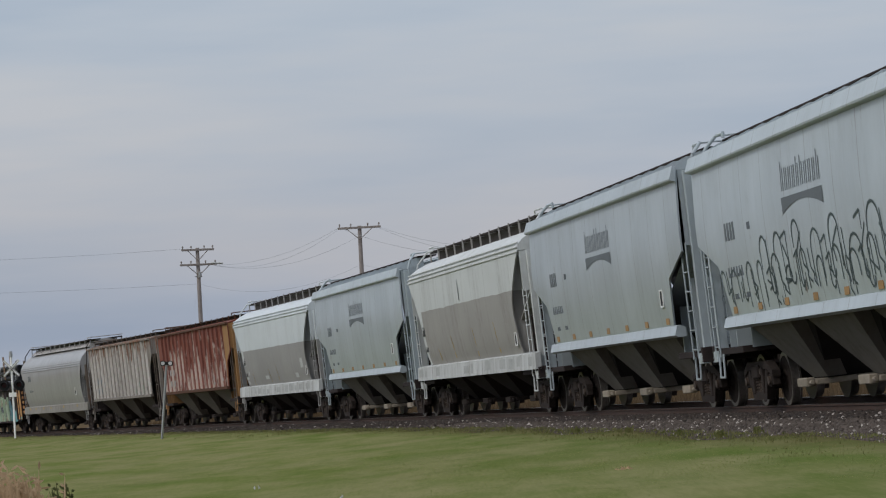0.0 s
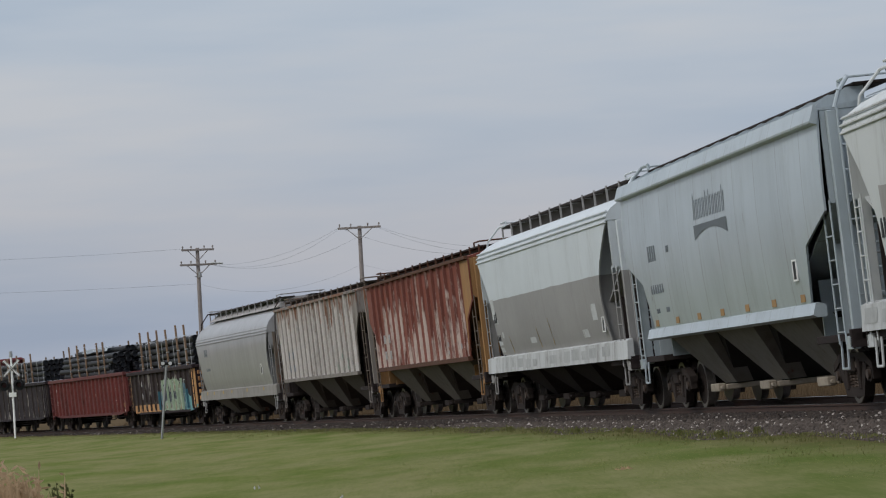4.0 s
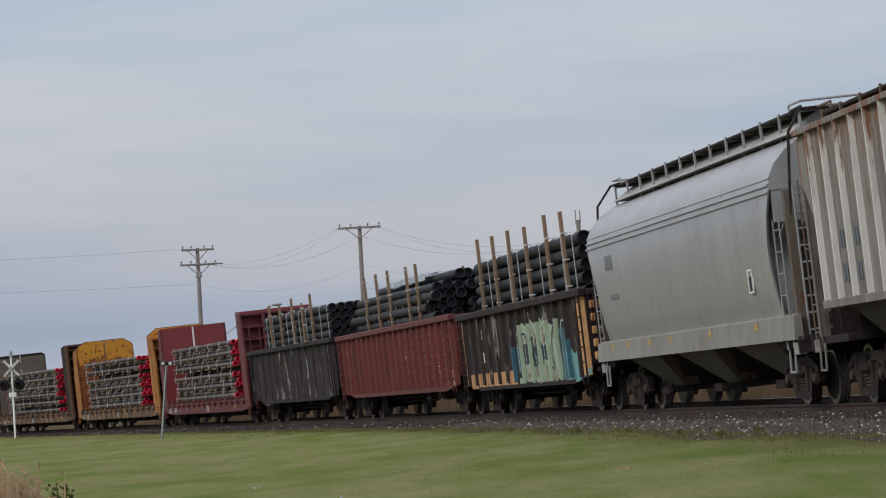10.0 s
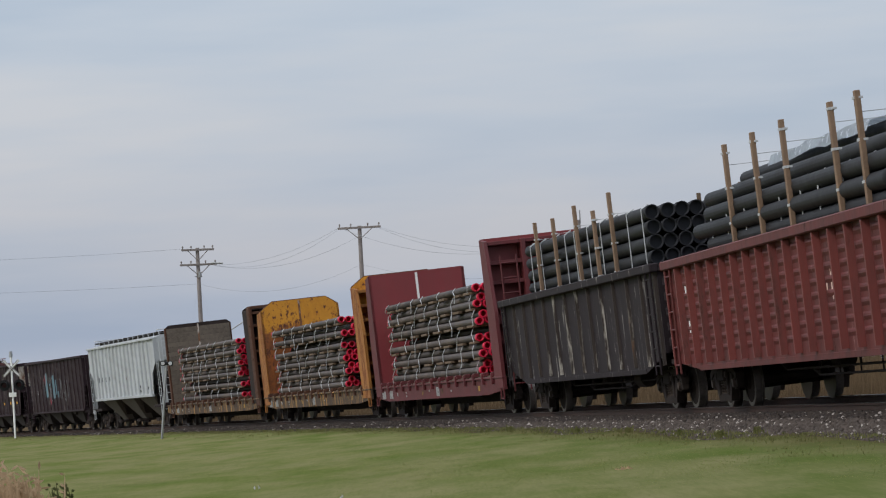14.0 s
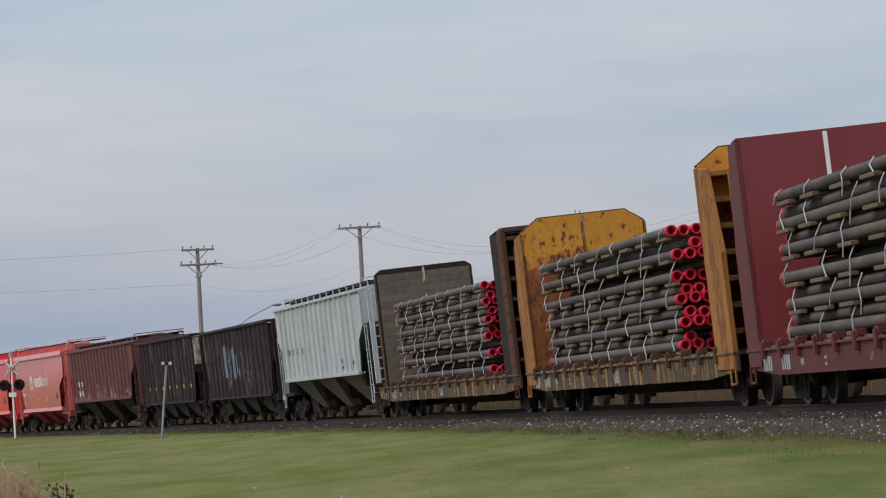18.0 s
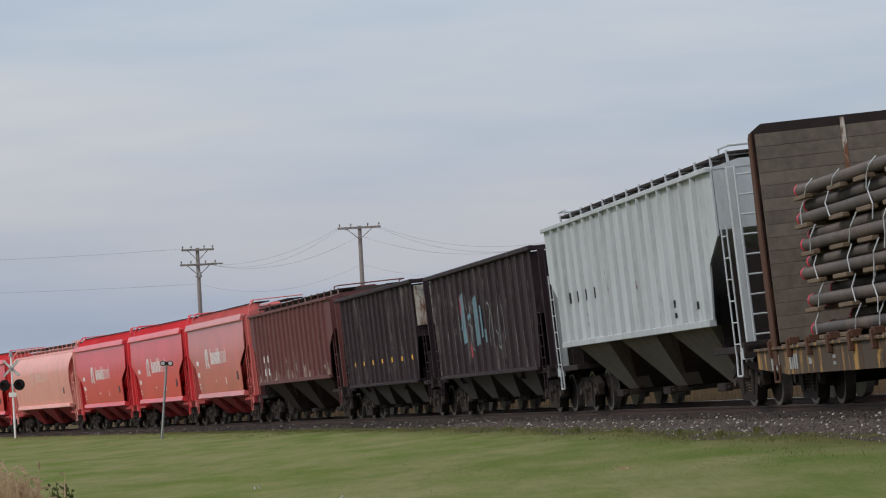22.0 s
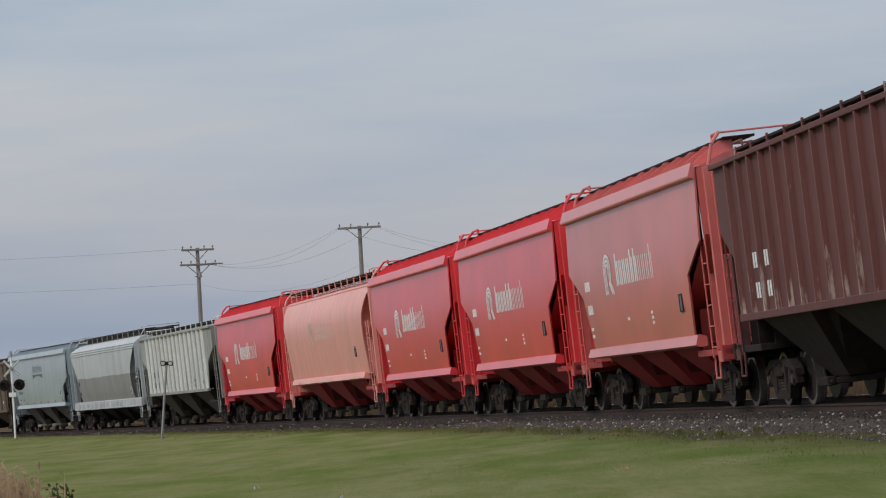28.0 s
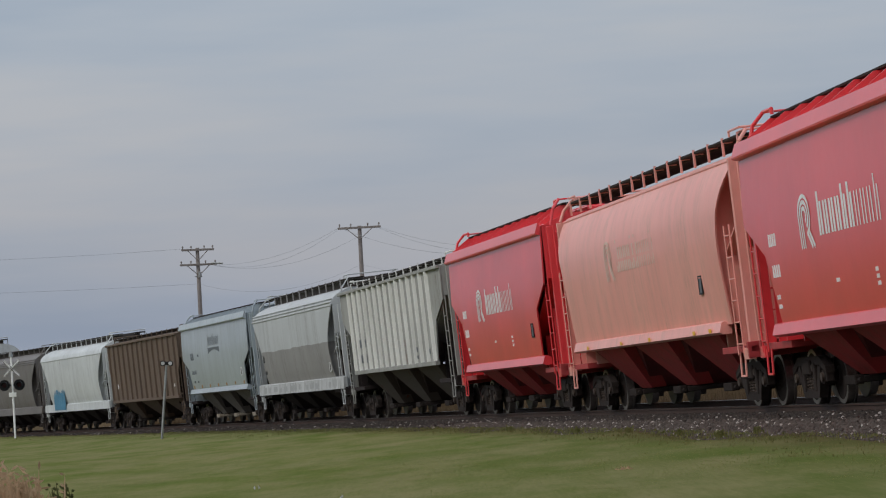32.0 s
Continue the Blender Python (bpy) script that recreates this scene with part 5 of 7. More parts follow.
def potash_mark(car, y, x, z, mat, seed):
    """A striped emblem and the word beside it, drawn as plain bars."""
    logo_word(car, mat, x - 1.2, y, z - 0.02, 3.7, 0.66, 10, seed, "white company mark in upright bars", 6)
    bm = B()
    yy = lambda zz: y(zz) + 0.008
    for k in range(3):
        r = 0.30 - k * 0.095
        stroke(bm, [(x - k * 0.12, z - 0.16), (x - k * 0.12, z + 0.34)], yy, 0.065)
        arc = [(x - 0.36 - r * 1.2 * math.cos(math.pi - math.pi * i / 10 * 1.35), z + 0.34 + r * math.sin(math.pi - math.pi * i / 10 * 1.35)) for i in range(11)]
        arc = [(2 * (x - 0.36) - px, pz) for px, pz in arc]
        stroke(bm, [(2 * (x - 0.36) - px, pz) for px, pz in arc], yy, 0.065)
    for k in range(2):
        stroke(bm, [(x - 0.46 - k * 0.14, z + 0.08), (x - 0.70 - k * 0.14, z - 0.16)], yy, 0.08)
    part("company_emblem", bm, mat, car, "white striped emblem")


# covered hoppers at the head of the view: pale green with grey marks
for i, mat in ((1, P["pale_green"]), (2, P["pale_green_b"]), (4, P["pale_green_c"]), (26, P["pale_green_c"])):
    words = {1: "pale green covered hopper car with dark outline graffiti", 2: "pale green covered hopper car with a grey company mark", 4: "dusty pale green covered hopper car on the curved track", 26: "dull pale green covered hopper car near the tail"}[i]
    car, y, lt, lb = smooth_hopper("covered_hopper", words, *J[i], mat, 1.56, 4.44, 4.57, 6.25, under=P["bay_green"], gate=M["gate"], inner=P["green_bay_shade"])
    grain_mark(car, y, 1.15, 3.42)
    marks(car, M["letter_grey"], lb - 0.5, y, 2.9, [(0.15, 0, 4, 0.30), (0.0, -0.62, 6, 0.30), (0.2, -1.0, 5, 0.09), (1.1, -1.0, 5, 0.09), (1.9, 0.1, 3, 0.12)], seed=i)
    for k in range(7):
        bm = B()
        x = -lb + 0.5 + (2 * lb - 1.0) * k / 6
        box(bm, x - 0.14, x + 0.14, y(1.75), y(1.75) + 0.008, 1.66, 1.78)
        part("reflector", bm, M["orange"], car, "faded orange reflector patch")
    placard(car, -lb + 0.5, y, 2.0)
    share("brake_cylinder", BRAKE, car, Matrix.Translation((lb + 0.6, 0.5, 1.4)))

# rounded hoppers
M["stencil_white"] = spray("worn_white_stencil", rgb(196, 198, 198), rgb(150, 148, 146), 0.56)
M["drip"] = plain("ochre_rust_drip", rgb(172, 146, 84), 0.7, 0, 0.3, 6, 0.0)
for i, mat, sill, words in ((3, P["flow_a"], P["sill_white"], "white rounded covered hopper car with a grey patched side"), (5, P["flow_b"], P["sill_white"], "clean white rounded covered hopper car, grey below"), (8, P["flow_grey"], P["sill_grey"], "plain grey rounded covered hopper car"), (25, P["flow_c"], P["sill_white"], "white and grey rounded covered hopper car, stained"), (28, P["white_flow"], None, "white rounded covered hopper car with a blue graffiti patch"), (29, P["dark_flow"], None, "sooty grey rounded covered hopper car at the tail"), (30, P["white_flow"], None, "tall white rounded covered hopper car far down the track")):
    # darker end posts on the grey car stand in for its shaded recess
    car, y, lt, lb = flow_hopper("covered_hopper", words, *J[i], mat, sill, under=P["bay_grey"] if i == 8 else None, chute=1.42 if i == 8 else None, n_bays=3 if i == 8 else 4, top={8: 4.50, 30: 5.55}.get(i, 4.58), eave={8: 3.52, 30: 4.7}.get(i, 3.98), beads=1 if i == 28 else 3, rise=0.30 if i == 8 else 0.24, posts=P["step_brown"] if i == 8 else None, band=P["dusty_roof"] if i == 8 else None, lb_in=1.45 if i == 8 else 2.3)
    ink = M["letter_grey"] if i in (8, 28) else M["letter_black"]
    if i in (3, 5, 25):
        rnd = random.Random(i)
        x = -HALF[i] + 0.9
        while x < HALF[i] - 1.2:
            w = rnd.uniform(0.25, 0.9)
            z0 = 1.16 + rnd.uniform(0, 0.05)
            if rnd.random() < 0.75:
                h = rnd.uniform(0.17, 0.26)
                fill_patch(car, M["patch"], lambda z: 1.55 - (z - 1.10) * 0.08, [(x, z0), (x + w, z0), (x + w, z0 + h), (x, z0 + h)], "stencil_patch", "", 0.006)
            x += w + rnd.uniform(0.1, 0.7)
        marks(car, ink, lb - 0.1, lambda z: y(z) + 0.01, 2.35, [(0, 0, 2, 0.28), (0.0, -0.45, 2, 0.28), (0.1, -0.9, 4, 0.08)], seed=i)
        placard(car, -lb + 0.12, y, 1.72)
        if i == 5:
            for x, w, z0, z1 in ((lb - 0.05, 0.5, 1.78, 2.42), (lb + 0.12, 0.42, 2.44, 2.95), (lb - 0.1, 0.4, 1.6, 1.72), (lb - 0.75, 0.22, 1.95, 2.1), (lb - 4.3, 0.7, 1.72, 1.86), (-lb + 2.6, 0.6, 1.66, 1.84), (-lb + 1.2, 0.5, 2.0, 2.35)):
                fill_patch(car, M["stencil_white"], y, [(x, z0), (x - w, z0), (x - w, z1), (x, z1)], "stencil_patch", "worn white stencil panel", 0.005)
            for x, z0, z1 in ((lb - 1.7, 1.56, 2.0), (lb - 5.4, 1.6, 2.1), (lb - 7.0, 1.6, 2.25)):
                fill_patch(car, M["drip"], y, [(x, z0), (x - 0.06, z0), (x - 0.02, (z0 + z1) / 2), (x + 0.05, z1), (x + 0.08, z1)], "rust_drip", "ochre rust drip", 0.012)
        if i == 3:
            for x, z0, z1 in ((2.3, 1.62, 2.25), (-1.0, 1.6, 2.35), (-4.0, 1.6, 2.4), (0.2, 3.15, 3.7), (4.6, 1.6, 1.95)):
                fill_patch(car, M["drip"] if z0 < 3 else M["letter_grey"], y, [(x, z0), (x - 0.10, z0), (x - 0.06, (z0 + z1) / 2), (x - 0.02, z1), (x + 0.02, z1)], "rust_drip", "ochre rust drip" if z0 < 3 else "thin dark scrape", 0.012)
    elif i == 8:
        marks(car, ink, lb - 1.3, y, 2.95, [(0, 0, 4, 0.30), (0.0, -0.62, 5, 0.30)], seed=i)
        placard(car, -lb + 1.3, y, 1.95, 0.3, 0.4)
        for k, x in enumerate((lb - 0.6, lb - 2.2, lb - 4.4, lb - 6.4, -lb + 5.2, -lb + 1.7)):
            fill_patch(car, M["drip"], lambda z: 1.55 - (z - 1.10) * 0.07, [(x, 1.33), (x - 0.24 - 0.05 * (k % 3), 1.31), (x - 0.26, 1.44), (x - 0.05, 1.45)], "rust_patch", "ochre rusted patch on the sill", 0.006)
    if i == 28:
        bm = B()
        rnd = random.Random(28)
        for k in range(26):
            x = lb - 1.2 - k * 0.12
            stroke(bm, [(x, 1.2), (x + rnd.uniform(-0.05, 0.05), 2.15 + rnd.uniform(-0.15, 0.2))], lambda zz: max(y(zz), 1.56) + 0.01, 0.13)
        part("graffiti", bm, plain("graffiti_blue", rgb(74, 130, 160), 0.6, 0, 0.3, 3, 0.0), car, "blue spray-painted patch")

# ribbed hoppers
eave_z = 4.15
for i, mat, kw, words in ((6, P["rust_rib"], dict(end_mat=P["rust_end"], under=P["bay_grey"], rim=P["brown_frame"], board_mat=P["brown_frame"], rib_mat=P["rust_edge"], steps=P["step_brown"]), "rusty brown ribbed covered hopper car with ochre ends"), (7, P["white_rib"], dict(under=P["bay_dark_grey"], n_ribs=17, zk=3.4, lt=8.0, board_mat=P["step_brown"], rib_mat=P["white_edge"], steps=P["step_brown"]), "stained white ribbed covered hopper car"), (15, P["white_rib_b"], dict(under=P["bay_grey"], n_ribs=16), "pale grey ribbed covered hopper car behind a flatcar"), (18, P["brown_rib"], dict(under=P["bay_brown"], n_ribs=17, rib_mat=P["brown_edge"]), "oxide brown ribbed covered hopper car"), (24, P["white_rib_c"], dict(under=P["bay_dark_grey"], n_ribs=15, lb=7.0, lt=8.7, zk=3.3, rib_mat=P["bright_edge"], rib_w=1.9), "cream white ribbed covered hopper car"), (27, P["brown_rib_b"], dict(under=P["brown_rib_b"], n_ribs=14, sill=1.42, lb=8.3, lt=8.8), "dusty brown ribbed covered hopper car")):
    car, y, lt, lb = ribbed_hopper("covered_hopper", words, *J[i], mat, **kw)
    ink = M["letter_grey"] if i in (7, 24) else M["letter_black"] if i == 15 else M["patch"] if i == 6 else M["white"]
    marks(car, ink, lb - 1.0, lambda z: 1.545, 2.35, [(0.25, 0, 2, 0.26), (1.1, 0, 2, 0.26), (0.25, -0.5, 2, 0.26), (1.1, -0.5, 2, 0.26)] if i not in (15, 27) else [(0.1, 0.1, 2, 0.24), (0.97, 0.1, 2, 0.24), (1.93, 0.1, 2, 0.24), (2.9, 0.1, 2, 0.24), (0.97, -0.25, 3, 0.08), (1.93, -0.25, 3, 0.08), (0.97, -0.45, 3, 0.08), (1.93, -0.45, 3, 0.08)] if i == 15 else [(0.3, -0.3, 3, 0.2)], seed=i)
    if i == 6:
        for o in car.children:
            if o.name.split(".")[0] in ("slope_sheet", "end_sheet", "cross_web"):
                o.data.materials[0] = P["rust_end"]
        fill_patch(car, P["rust_end"], lambda z: 1.54, [(-lt + 0.02, eave_z), (-lb + 0.02, eave_z), (-lb + 0.02, 1.75), (-lb - 0.20, 2.65), (-lt + 0.02, 3.12)], "end_panel", "faded ochre end panel", 0.005)
    marks(car, M["letter_black"] if i == 15 else ink, -lb + 3.0, lambda z: 1.545, 1.95, [(0, 0, 2, 0.14), (0.0, -0.2, 3, 0.10), (1.9, -0.1, 2, 0.14)], seed=i + 50)

# potash hoppers
for i, mat, words in ((19, P["potash_worn"], "sun-worn red potash hopper car with a white mark"), (20, P["potash_red"], "glossy red potash hopper car with a white mark"), (21, P["potash_red"], "glossy red potash hopper car between red hoppers"), (23, P["potash_red"], "red potash hopper car ahead of a white hopper")):
    car, y, lt, lb = smooth_hopper("potash_hopper", words, *J[i], mat, 1.33, 4.36, 4.61, 4.95, 0.50, 3.05, under=P["potash_bay"], dark=P["potash_bay"], n_bays=3, inner=P["potash_bay_shade"])
    potash_mark(car, y, 2.5, 2.62, M["white"], i)
    marks(car, M["white"], lb - 0.2, y, 2.62, [(0.0, 0, 4, 0.20), (0.0, -0.5, 4, 0.20), (0, -0.85, 5, 0.07), (0, -1.0, 5, 0.07), (4.0, -0.75, 5, 0.06), (6.3, -0.7, 4, 0.06), (6.3, -0.8, 4, 0.06), (6.3, -0.9, 4, 0.06)], seed=i)
    placard(car, -lb + 0.5, y, 1.85, frame_mat=M["letter_black"])
car, y, lt, lb = smooth_hopper("potash_hopper", "faded pink potash hopper car with a rounded eave", *J[22], P["potash_pale"], 1.50, 4.34, 4.46, 6.75, 0.40, 3.05, under=P["potash_bay"], dark=P["potash_bay"], flap=False, inner=P["potash_bay_shade"])
potash_mark(car, y, 2.5, 2.88, M["ghost"], 22)
for k, x in enumerate((-lb + 0.3, -lb + 1.6, -1.2, 1.6, lb - 1.5)):
    fill_patch(car, M["yellow"], lambda z: 1.605, [(x, 1.39), (x + 0.22, 1.39), (x + 0.22, 1.46), (x, 1.46)], "reflector", "small yellow reflector on the sill", 0.006)
placard(car, -lb + 0.9, y, 2.1, frame_mat=M["letter_black"])
running_board(car, P["potash_pale"], M["steel_dark"], lt - 0.1, 4.74, 0.3, 1.10, 0.30, 1.1)

# coal hoppers
P["speckled"] = paint("rust_speckled_white", rgb(186, 178, 166), 0.5, 0.4, 0.7, 44, rgb(96, 60, 42))
M["graf_teal"] = plain("graffiti_teal", rgb(92, 122, 134), 0.6, 0, 0.3, 2, 0.0)
M["graf_pink"] = plain("graffiti_pink", rgb(170, 66, 82), 0.6, 0, 0.25, 3, 0.0)
M["graf_white"] = plain("graffiti_white", rgb(120, 122, 124), 0.6, 0, 0.2, 3, 0.0)
M["graf_dark"] = plain("graffiti_dark_grey", rgb(62, 74, 76), 0.6, 0, 0.2, 3, 0.0)
car16, y16, lt, lb = coal_hopper("coal_hopper", "black open coal hopper car with teal and pink graffiti", *J[16], P["black_coal"], 1.12, 3.92, under=P["bay_dark"])
car17, y17, lt17, lb17 = coal_hopper("coal_hopper", "black open coal hopper car with a row of yellow reflectors", *J[17], P["black_coal"], 1.12, 4.0, under=P["bay_dark"], cut=0.95)
for k in range(7):
    bm = B()
    x = -lb17 + 1.15 + (2 * lb17 - 1.35) * (2 * k + 0.5) / 14
    box(bm, x - 0.12, x + 0.12, 1.505, 1.515, 1.76, 1.90)
    part("reflector", bm, M["yellow"], car17, "square yellow reflector")



def outline_tag(car, mat, y, x0, x1, z0, z1, n, seed, w=0.035, name="graffiti", label="dark sprayed outline lettering"):
    """Sprayed outlines: tall overlapping arches, legs and hooks that run along the sheet."""
    rnd = random.Random(seed)
    yy = lambda zz: y(zz) + 0.006
    for k in range(n):
        bm = B()
        x = x0 + (x1 - x0) * (k + rnd.uniform(0.0, 0.6)) / n
        wd, top, foot = abs(x1 - x0) / n * rnd.uniform(0.7, 1.3), z1 - rnd.uniform(0, 0.35) * (z1 - z0) * (1 if k % 4 else 0.3), z0 + rnd.uniform(-0.05, 0.25) * (z1 - z0)
        kind = k % 4
        if kind in (0, 2):
            pts = [(x + wd / 2, foot)] + [(x + wd / 2 * math.cos(a), top - wd * 0.5 + wd * 0.5 * math.sin(a)) for a in [math.pi * i / 8 for i in range(9)]] + [(x - wd / 2, foot + rnd.uniform(0, 0.3))]
        elif kind == 1:
            pts = [(x + wd * 0.2, top), (x + wd * 0.12, (top + foot) / 2), (x - wd * 0.25, (top + foot) / 2 - 0.1), (x - wd * 0.1, foot + 0.1), (x - wd * 0.5, foot)]
        else:
            pts = [(x + wd * 0.5, top - 0.1), (x - wd * 0.1, top), (x - wd * 0.05, foot + 0.25)] + [(x - wd * 0.3 + wd * 0.25 * math.cos(a), foot + 0.25 - wd * 0.25 * math.sin(a)) for a in [math.pi * i / 6 for i in range(7)]]
        stroke(bm, pts, yy, w)
        if rnd.random() < 0.5:
            stroke(bm, [(x + rnd.uniform(-0.2, 0.2), foot + 0.2), (x + rnd.uniform(-0.2, 0.2), (top + foot) / 2), (x + rnd.uniform(-0.3, 0.3), top - 0.2)], yy, w)
        part(name, bm, mat, car, label)


first = [c for c, m_, h_ in cars if abs(m_ - MID[1]) < 0.1][0]
y_sm = side_line([(1.505, 1.56), (1.545, 1.91), (1.575, 2.36), (1.59, 2.86), (1.595, 3.26), (1.535, 4.44)])
outline_tag(first, M["graf_dark"], y_sm, 6.4, -4.5, 1.66, 2.5, 22, 101, 0.045)
outline_tag(first, M["graf_dark"], y_sm, 3.2, -5.0, 1.66, 2.95, 14, 111, 0.045)
y_c = lambda z: 1.50
for px, pw, mat, z0, z1 in ((3.15, 0.5, "graf_pink", 2.65, 3.3), (2.75, 0.75, "graf_teal", 1.95, 3.35), (1.9, 0.30, "graf_pink", 1.55, 1.95), (0.95, 0.75, "graf_teal", 1.85, 3.2)):
    fill_patch(car16, M[mat], y_c, [(px, z0), (px - pw * 0.8, z0 + 0.05), (px - pw, (z0 + z1) / 2), (px - pw * 0.7, z1), (px - pw * 0.1, z1 - 0.1), (px + 0.08, (z0 + z1) / 2)], lift=0.006 + 0.002 * px)
for px, z0, z1 in ((3.0, 2.3, 2.45), (1.75, 2.55, 2.75), (0.2, 2.0, 2.9), (-0.5, 1.9, 2.3)):
    fill_patch(car16, M["graf_teal"], y_c, [(px, z0), (px - 0.5, z0 + 0.08), (px - 0.45, z1), (px + 0.05, z1 - 0.05)], label="teal sprayed fill", lift=0.03)
outline_tag(car16, M["graf_white"], lambda z: 1.512, 3.3, 0.0, 1.75, 3.3, 3, 103, 0.05, label="pale sprayed outline lettering")
outline_tag(car16, M["graf_white"], y_c, -1.0, -3.3, 1.35, 2.95, 3, 102, 0.06, label="pale sprayed outline lettering")
marks(car16, M["white"], lb - 0.9, y_c, 2.05, [(0, 0, 2, 0.22), (0.8, 0.1, 2, 0.22)], seed=16)
for y0, y1, z0, z1 in ((-1.44, -0.30, 2.72, 3.90), (-0.28, 0.62, 2.72, 3.90), (0.64, 1.44, 2.72, 3.90)):
    bm = B()
    box(bm, -lt17 + 0.87, -lt17 + 0.92, y0, y1, z0, z1, 0.01)
    part("end_panel", bm, P["speckled"], car17, "rust-speckled white panel on the car's end")
for k in range(7):
    bm = B()
    box(bm, -lt17 + 0.80, -lt17 + 0.868, 1.08, 1.16, 2.78 + k * 0.16, 2.86 + k * 0.16, 0.01)
    part("end_bracket", bm, P["brown_frame"], car17)

# gondolas and their loads
car, y, l = gondola("gondola", "black gondola car with pale green graffiti and ochre corners", *J[9], P["black_gon"], 0.80, 2.62, 14, end_mat=P["ochre"], rib_mat=P["gon_edge"], post=0.09, margin=(1.0, 0.75), end_rise=0.08)
STEP9 = (2 * l - 1.75) / 13
CAR9 = car
for sgn in (-1, 1):
    bm = B()
    box(bm, sgn * (l - 0.02), sgn * (l - (0.66 if sgn > 0 else 0.86)), 1.502, 1.522, 0.85, 2.6)
    part("corner_panel", bm, P["ochre"], car, "faded ochre corner panel")
for k in range(7, 13):
    bm = B()
    x = -l + 1.0 + k * STEP9
    box(bm, x + 0.07, x + STEP9 - 0.07, 1.503, 1.511, 0.74, 1.12)
    part("sill_panel", bm, P["ochre"], car, "faded ochre panel along the sill")


M["graf_worn"] = spray("faded_green_spray", rgb(112, 134, 120), rgb(142, 134, 128), 0.50)
seventh = [c for c, m_, h_ in cars if abs(m_ - MID[7]) < 0.1][0]
for x, w, z0, z1 in ((-5.6, 0.7, 1.7, 2.15), (-4.7, 0.7, 1.68, 2.35), (-3.8, 0.6, 1.7, 2.0)):
    fill_patch(seventh, M["graf_worn"], lambda z: 1.54, [(x, z0), (x + w, z0 + 0.04), (x + w - 0.1, z1 - 0.15), (x + w * 0.5, z1), (x + 0.06, z1 - 0.1)], label="faded green sprayed patch", lift=0.005)
M["scuff"] = plain("dark_rubbed_mark", rgb(46, 30, 30), 0.7, 0.0, 0.3, 8, 0.1)
M["graf_green"] = spray("graffiti_pale_green", rgb(164, 182, 156), rgb(66, 60, 54), 0.57)
M["graf_tan"] = spray("graffiti_tan", rgb(150, 132, 108), rgb(150, 168, 146), 0.54)
M["graf_pale"] = spray("graffiti_white_outline", rgb(186, 190, 184), rgb(120, 128, 120), 0.58)
M["graf_teal_pale"] = spray("graffiti_pale_teal", rgb(112, 164, 164), rgb(64, 100, 106), 0.55)
M["graf_blue"] = spray("graffiti_blue_green", rgb(52, 100, 116), rgb(50, 52, 56), 0.57)
M["graf_navy"] = spray("graffiti_navy", rgb(34, 42, 62), rgb(64, 72, 78), 0.6)
rnd9 = random.Random(9)
y_g = lambda z: 1.50


def bay9(k, u):
    """The place along the car at the share u of its k-th bay, counted from the end with the broad ochre corner."""
    return -l + 1.0 + (k + u) * STEP9


def blob9(mat, k, u0, u1, z0, z1, lift, rough=0.12):
    """A sprayed field in one bay with a ragged outline."""
    pts = []
    for u, z in ((u0, z0), ((u0 + u1) / 2, z0), (u1, z0), (u1, (z0 + z1) / 2), (u1, z1), (u0 * 0.4 + u1 * 0.6, z1), (u0 * 0.7 + u1 * 0.3, z1), (u0, z1), (u0, (z0 + z1) / 2)):
        pts.append((bay9(k, u) + rnd9.uniform(-rough, rough) * 0.5, max(z + rnd9.uniform(-rough, rough), 0.72)))
    fill_patch(CAR9, mat, y_g, pts, label="ragged sprayed field of paint", lift=lift)


for k, top in ((2, 2.1), (3, 2.3), (4, 2.25), (5, 2.1)):
    blob9(M["graf_green"], k, 0.06, 0.94, 0.72, top, 0.006, 0.16)
    blob9(M["graf_tan"], k, rnd9.uniform(0.1, 0.5), rnd9.uniform(0.6, 0.9), 1.7, 2.0, 0.010)
    if k > 2:
        blob9(M["graf_navy"], k, 0.22, 0.88, 1.22 + 0.05 * (k % 2), 1.66, 0.014, 0.08)
    blob9(M["graf_tan"], k, 0.5, 0.8, 0.85, 1.15, 0.012)
blob9(M["graf_blue"], 6, 0.1, 0.75, 1.05, 1.75, 0.006)
blob9(M["graf_green"], 6, 0.05, 0.8, 0.72, 1.0, 0.007)
blob9(M["graf_blue"], 1, 0.35, 0.95, 0.72, 1.95, 0.006)
blob9(M["graf_teal_pale"], 1, 0.06, 0.5, 0.74, 1.55, 0.008)
blob9(M["graf_teal_pale"], 0, 0.05, 0.94, 0.74, 1.45, 0.006)
blob9(M["graf_blue"], 0, 0.05, 0.35, 0.76, 1.25, 0.010)
blob9(M["graf_teal_pale"], -1, 0.42, 0.95, 0.84, 1.05, 0.006, 0.05)
blob9(M["graf_teal_pale"], -1, 0.06, 0.42, 0.88, 1.0, 0.028, 0.04)
outline_tag(CAR9, M["graf_pale"], lambda z: 1.516, bay9(1, 0.4), bay9(6, 0.6), 0.8, 2.25, 9, 91, 0.045, label="pale sprayed outlines")
outline_tag(CAR9, M["graf_navy"], lambda z: 1.52, bay9(2, 0.1), bay9(6, 0.2), 0.95, 2.1, 5, 92, 0.05, label="dark sprayed outlines")
for mat, which, top in (("graf_green", range(2, 7), 2.2), ("graf_blue", (7, 1), 1.7)):
    bm = B()
    prism(bm, [(-0.057, 0), (0.057, 0), (0.037, 0.093), (-0.037, 0.093)], 2, 0.82, top)
    sprayed = mesh_of(bm, "sprayed_post", M[mat])
    for k in which:
        share("sprayed_post", sprayed, CAR9, Matrix.Translation((bay9(k, 0.0), 1.502, 0)))
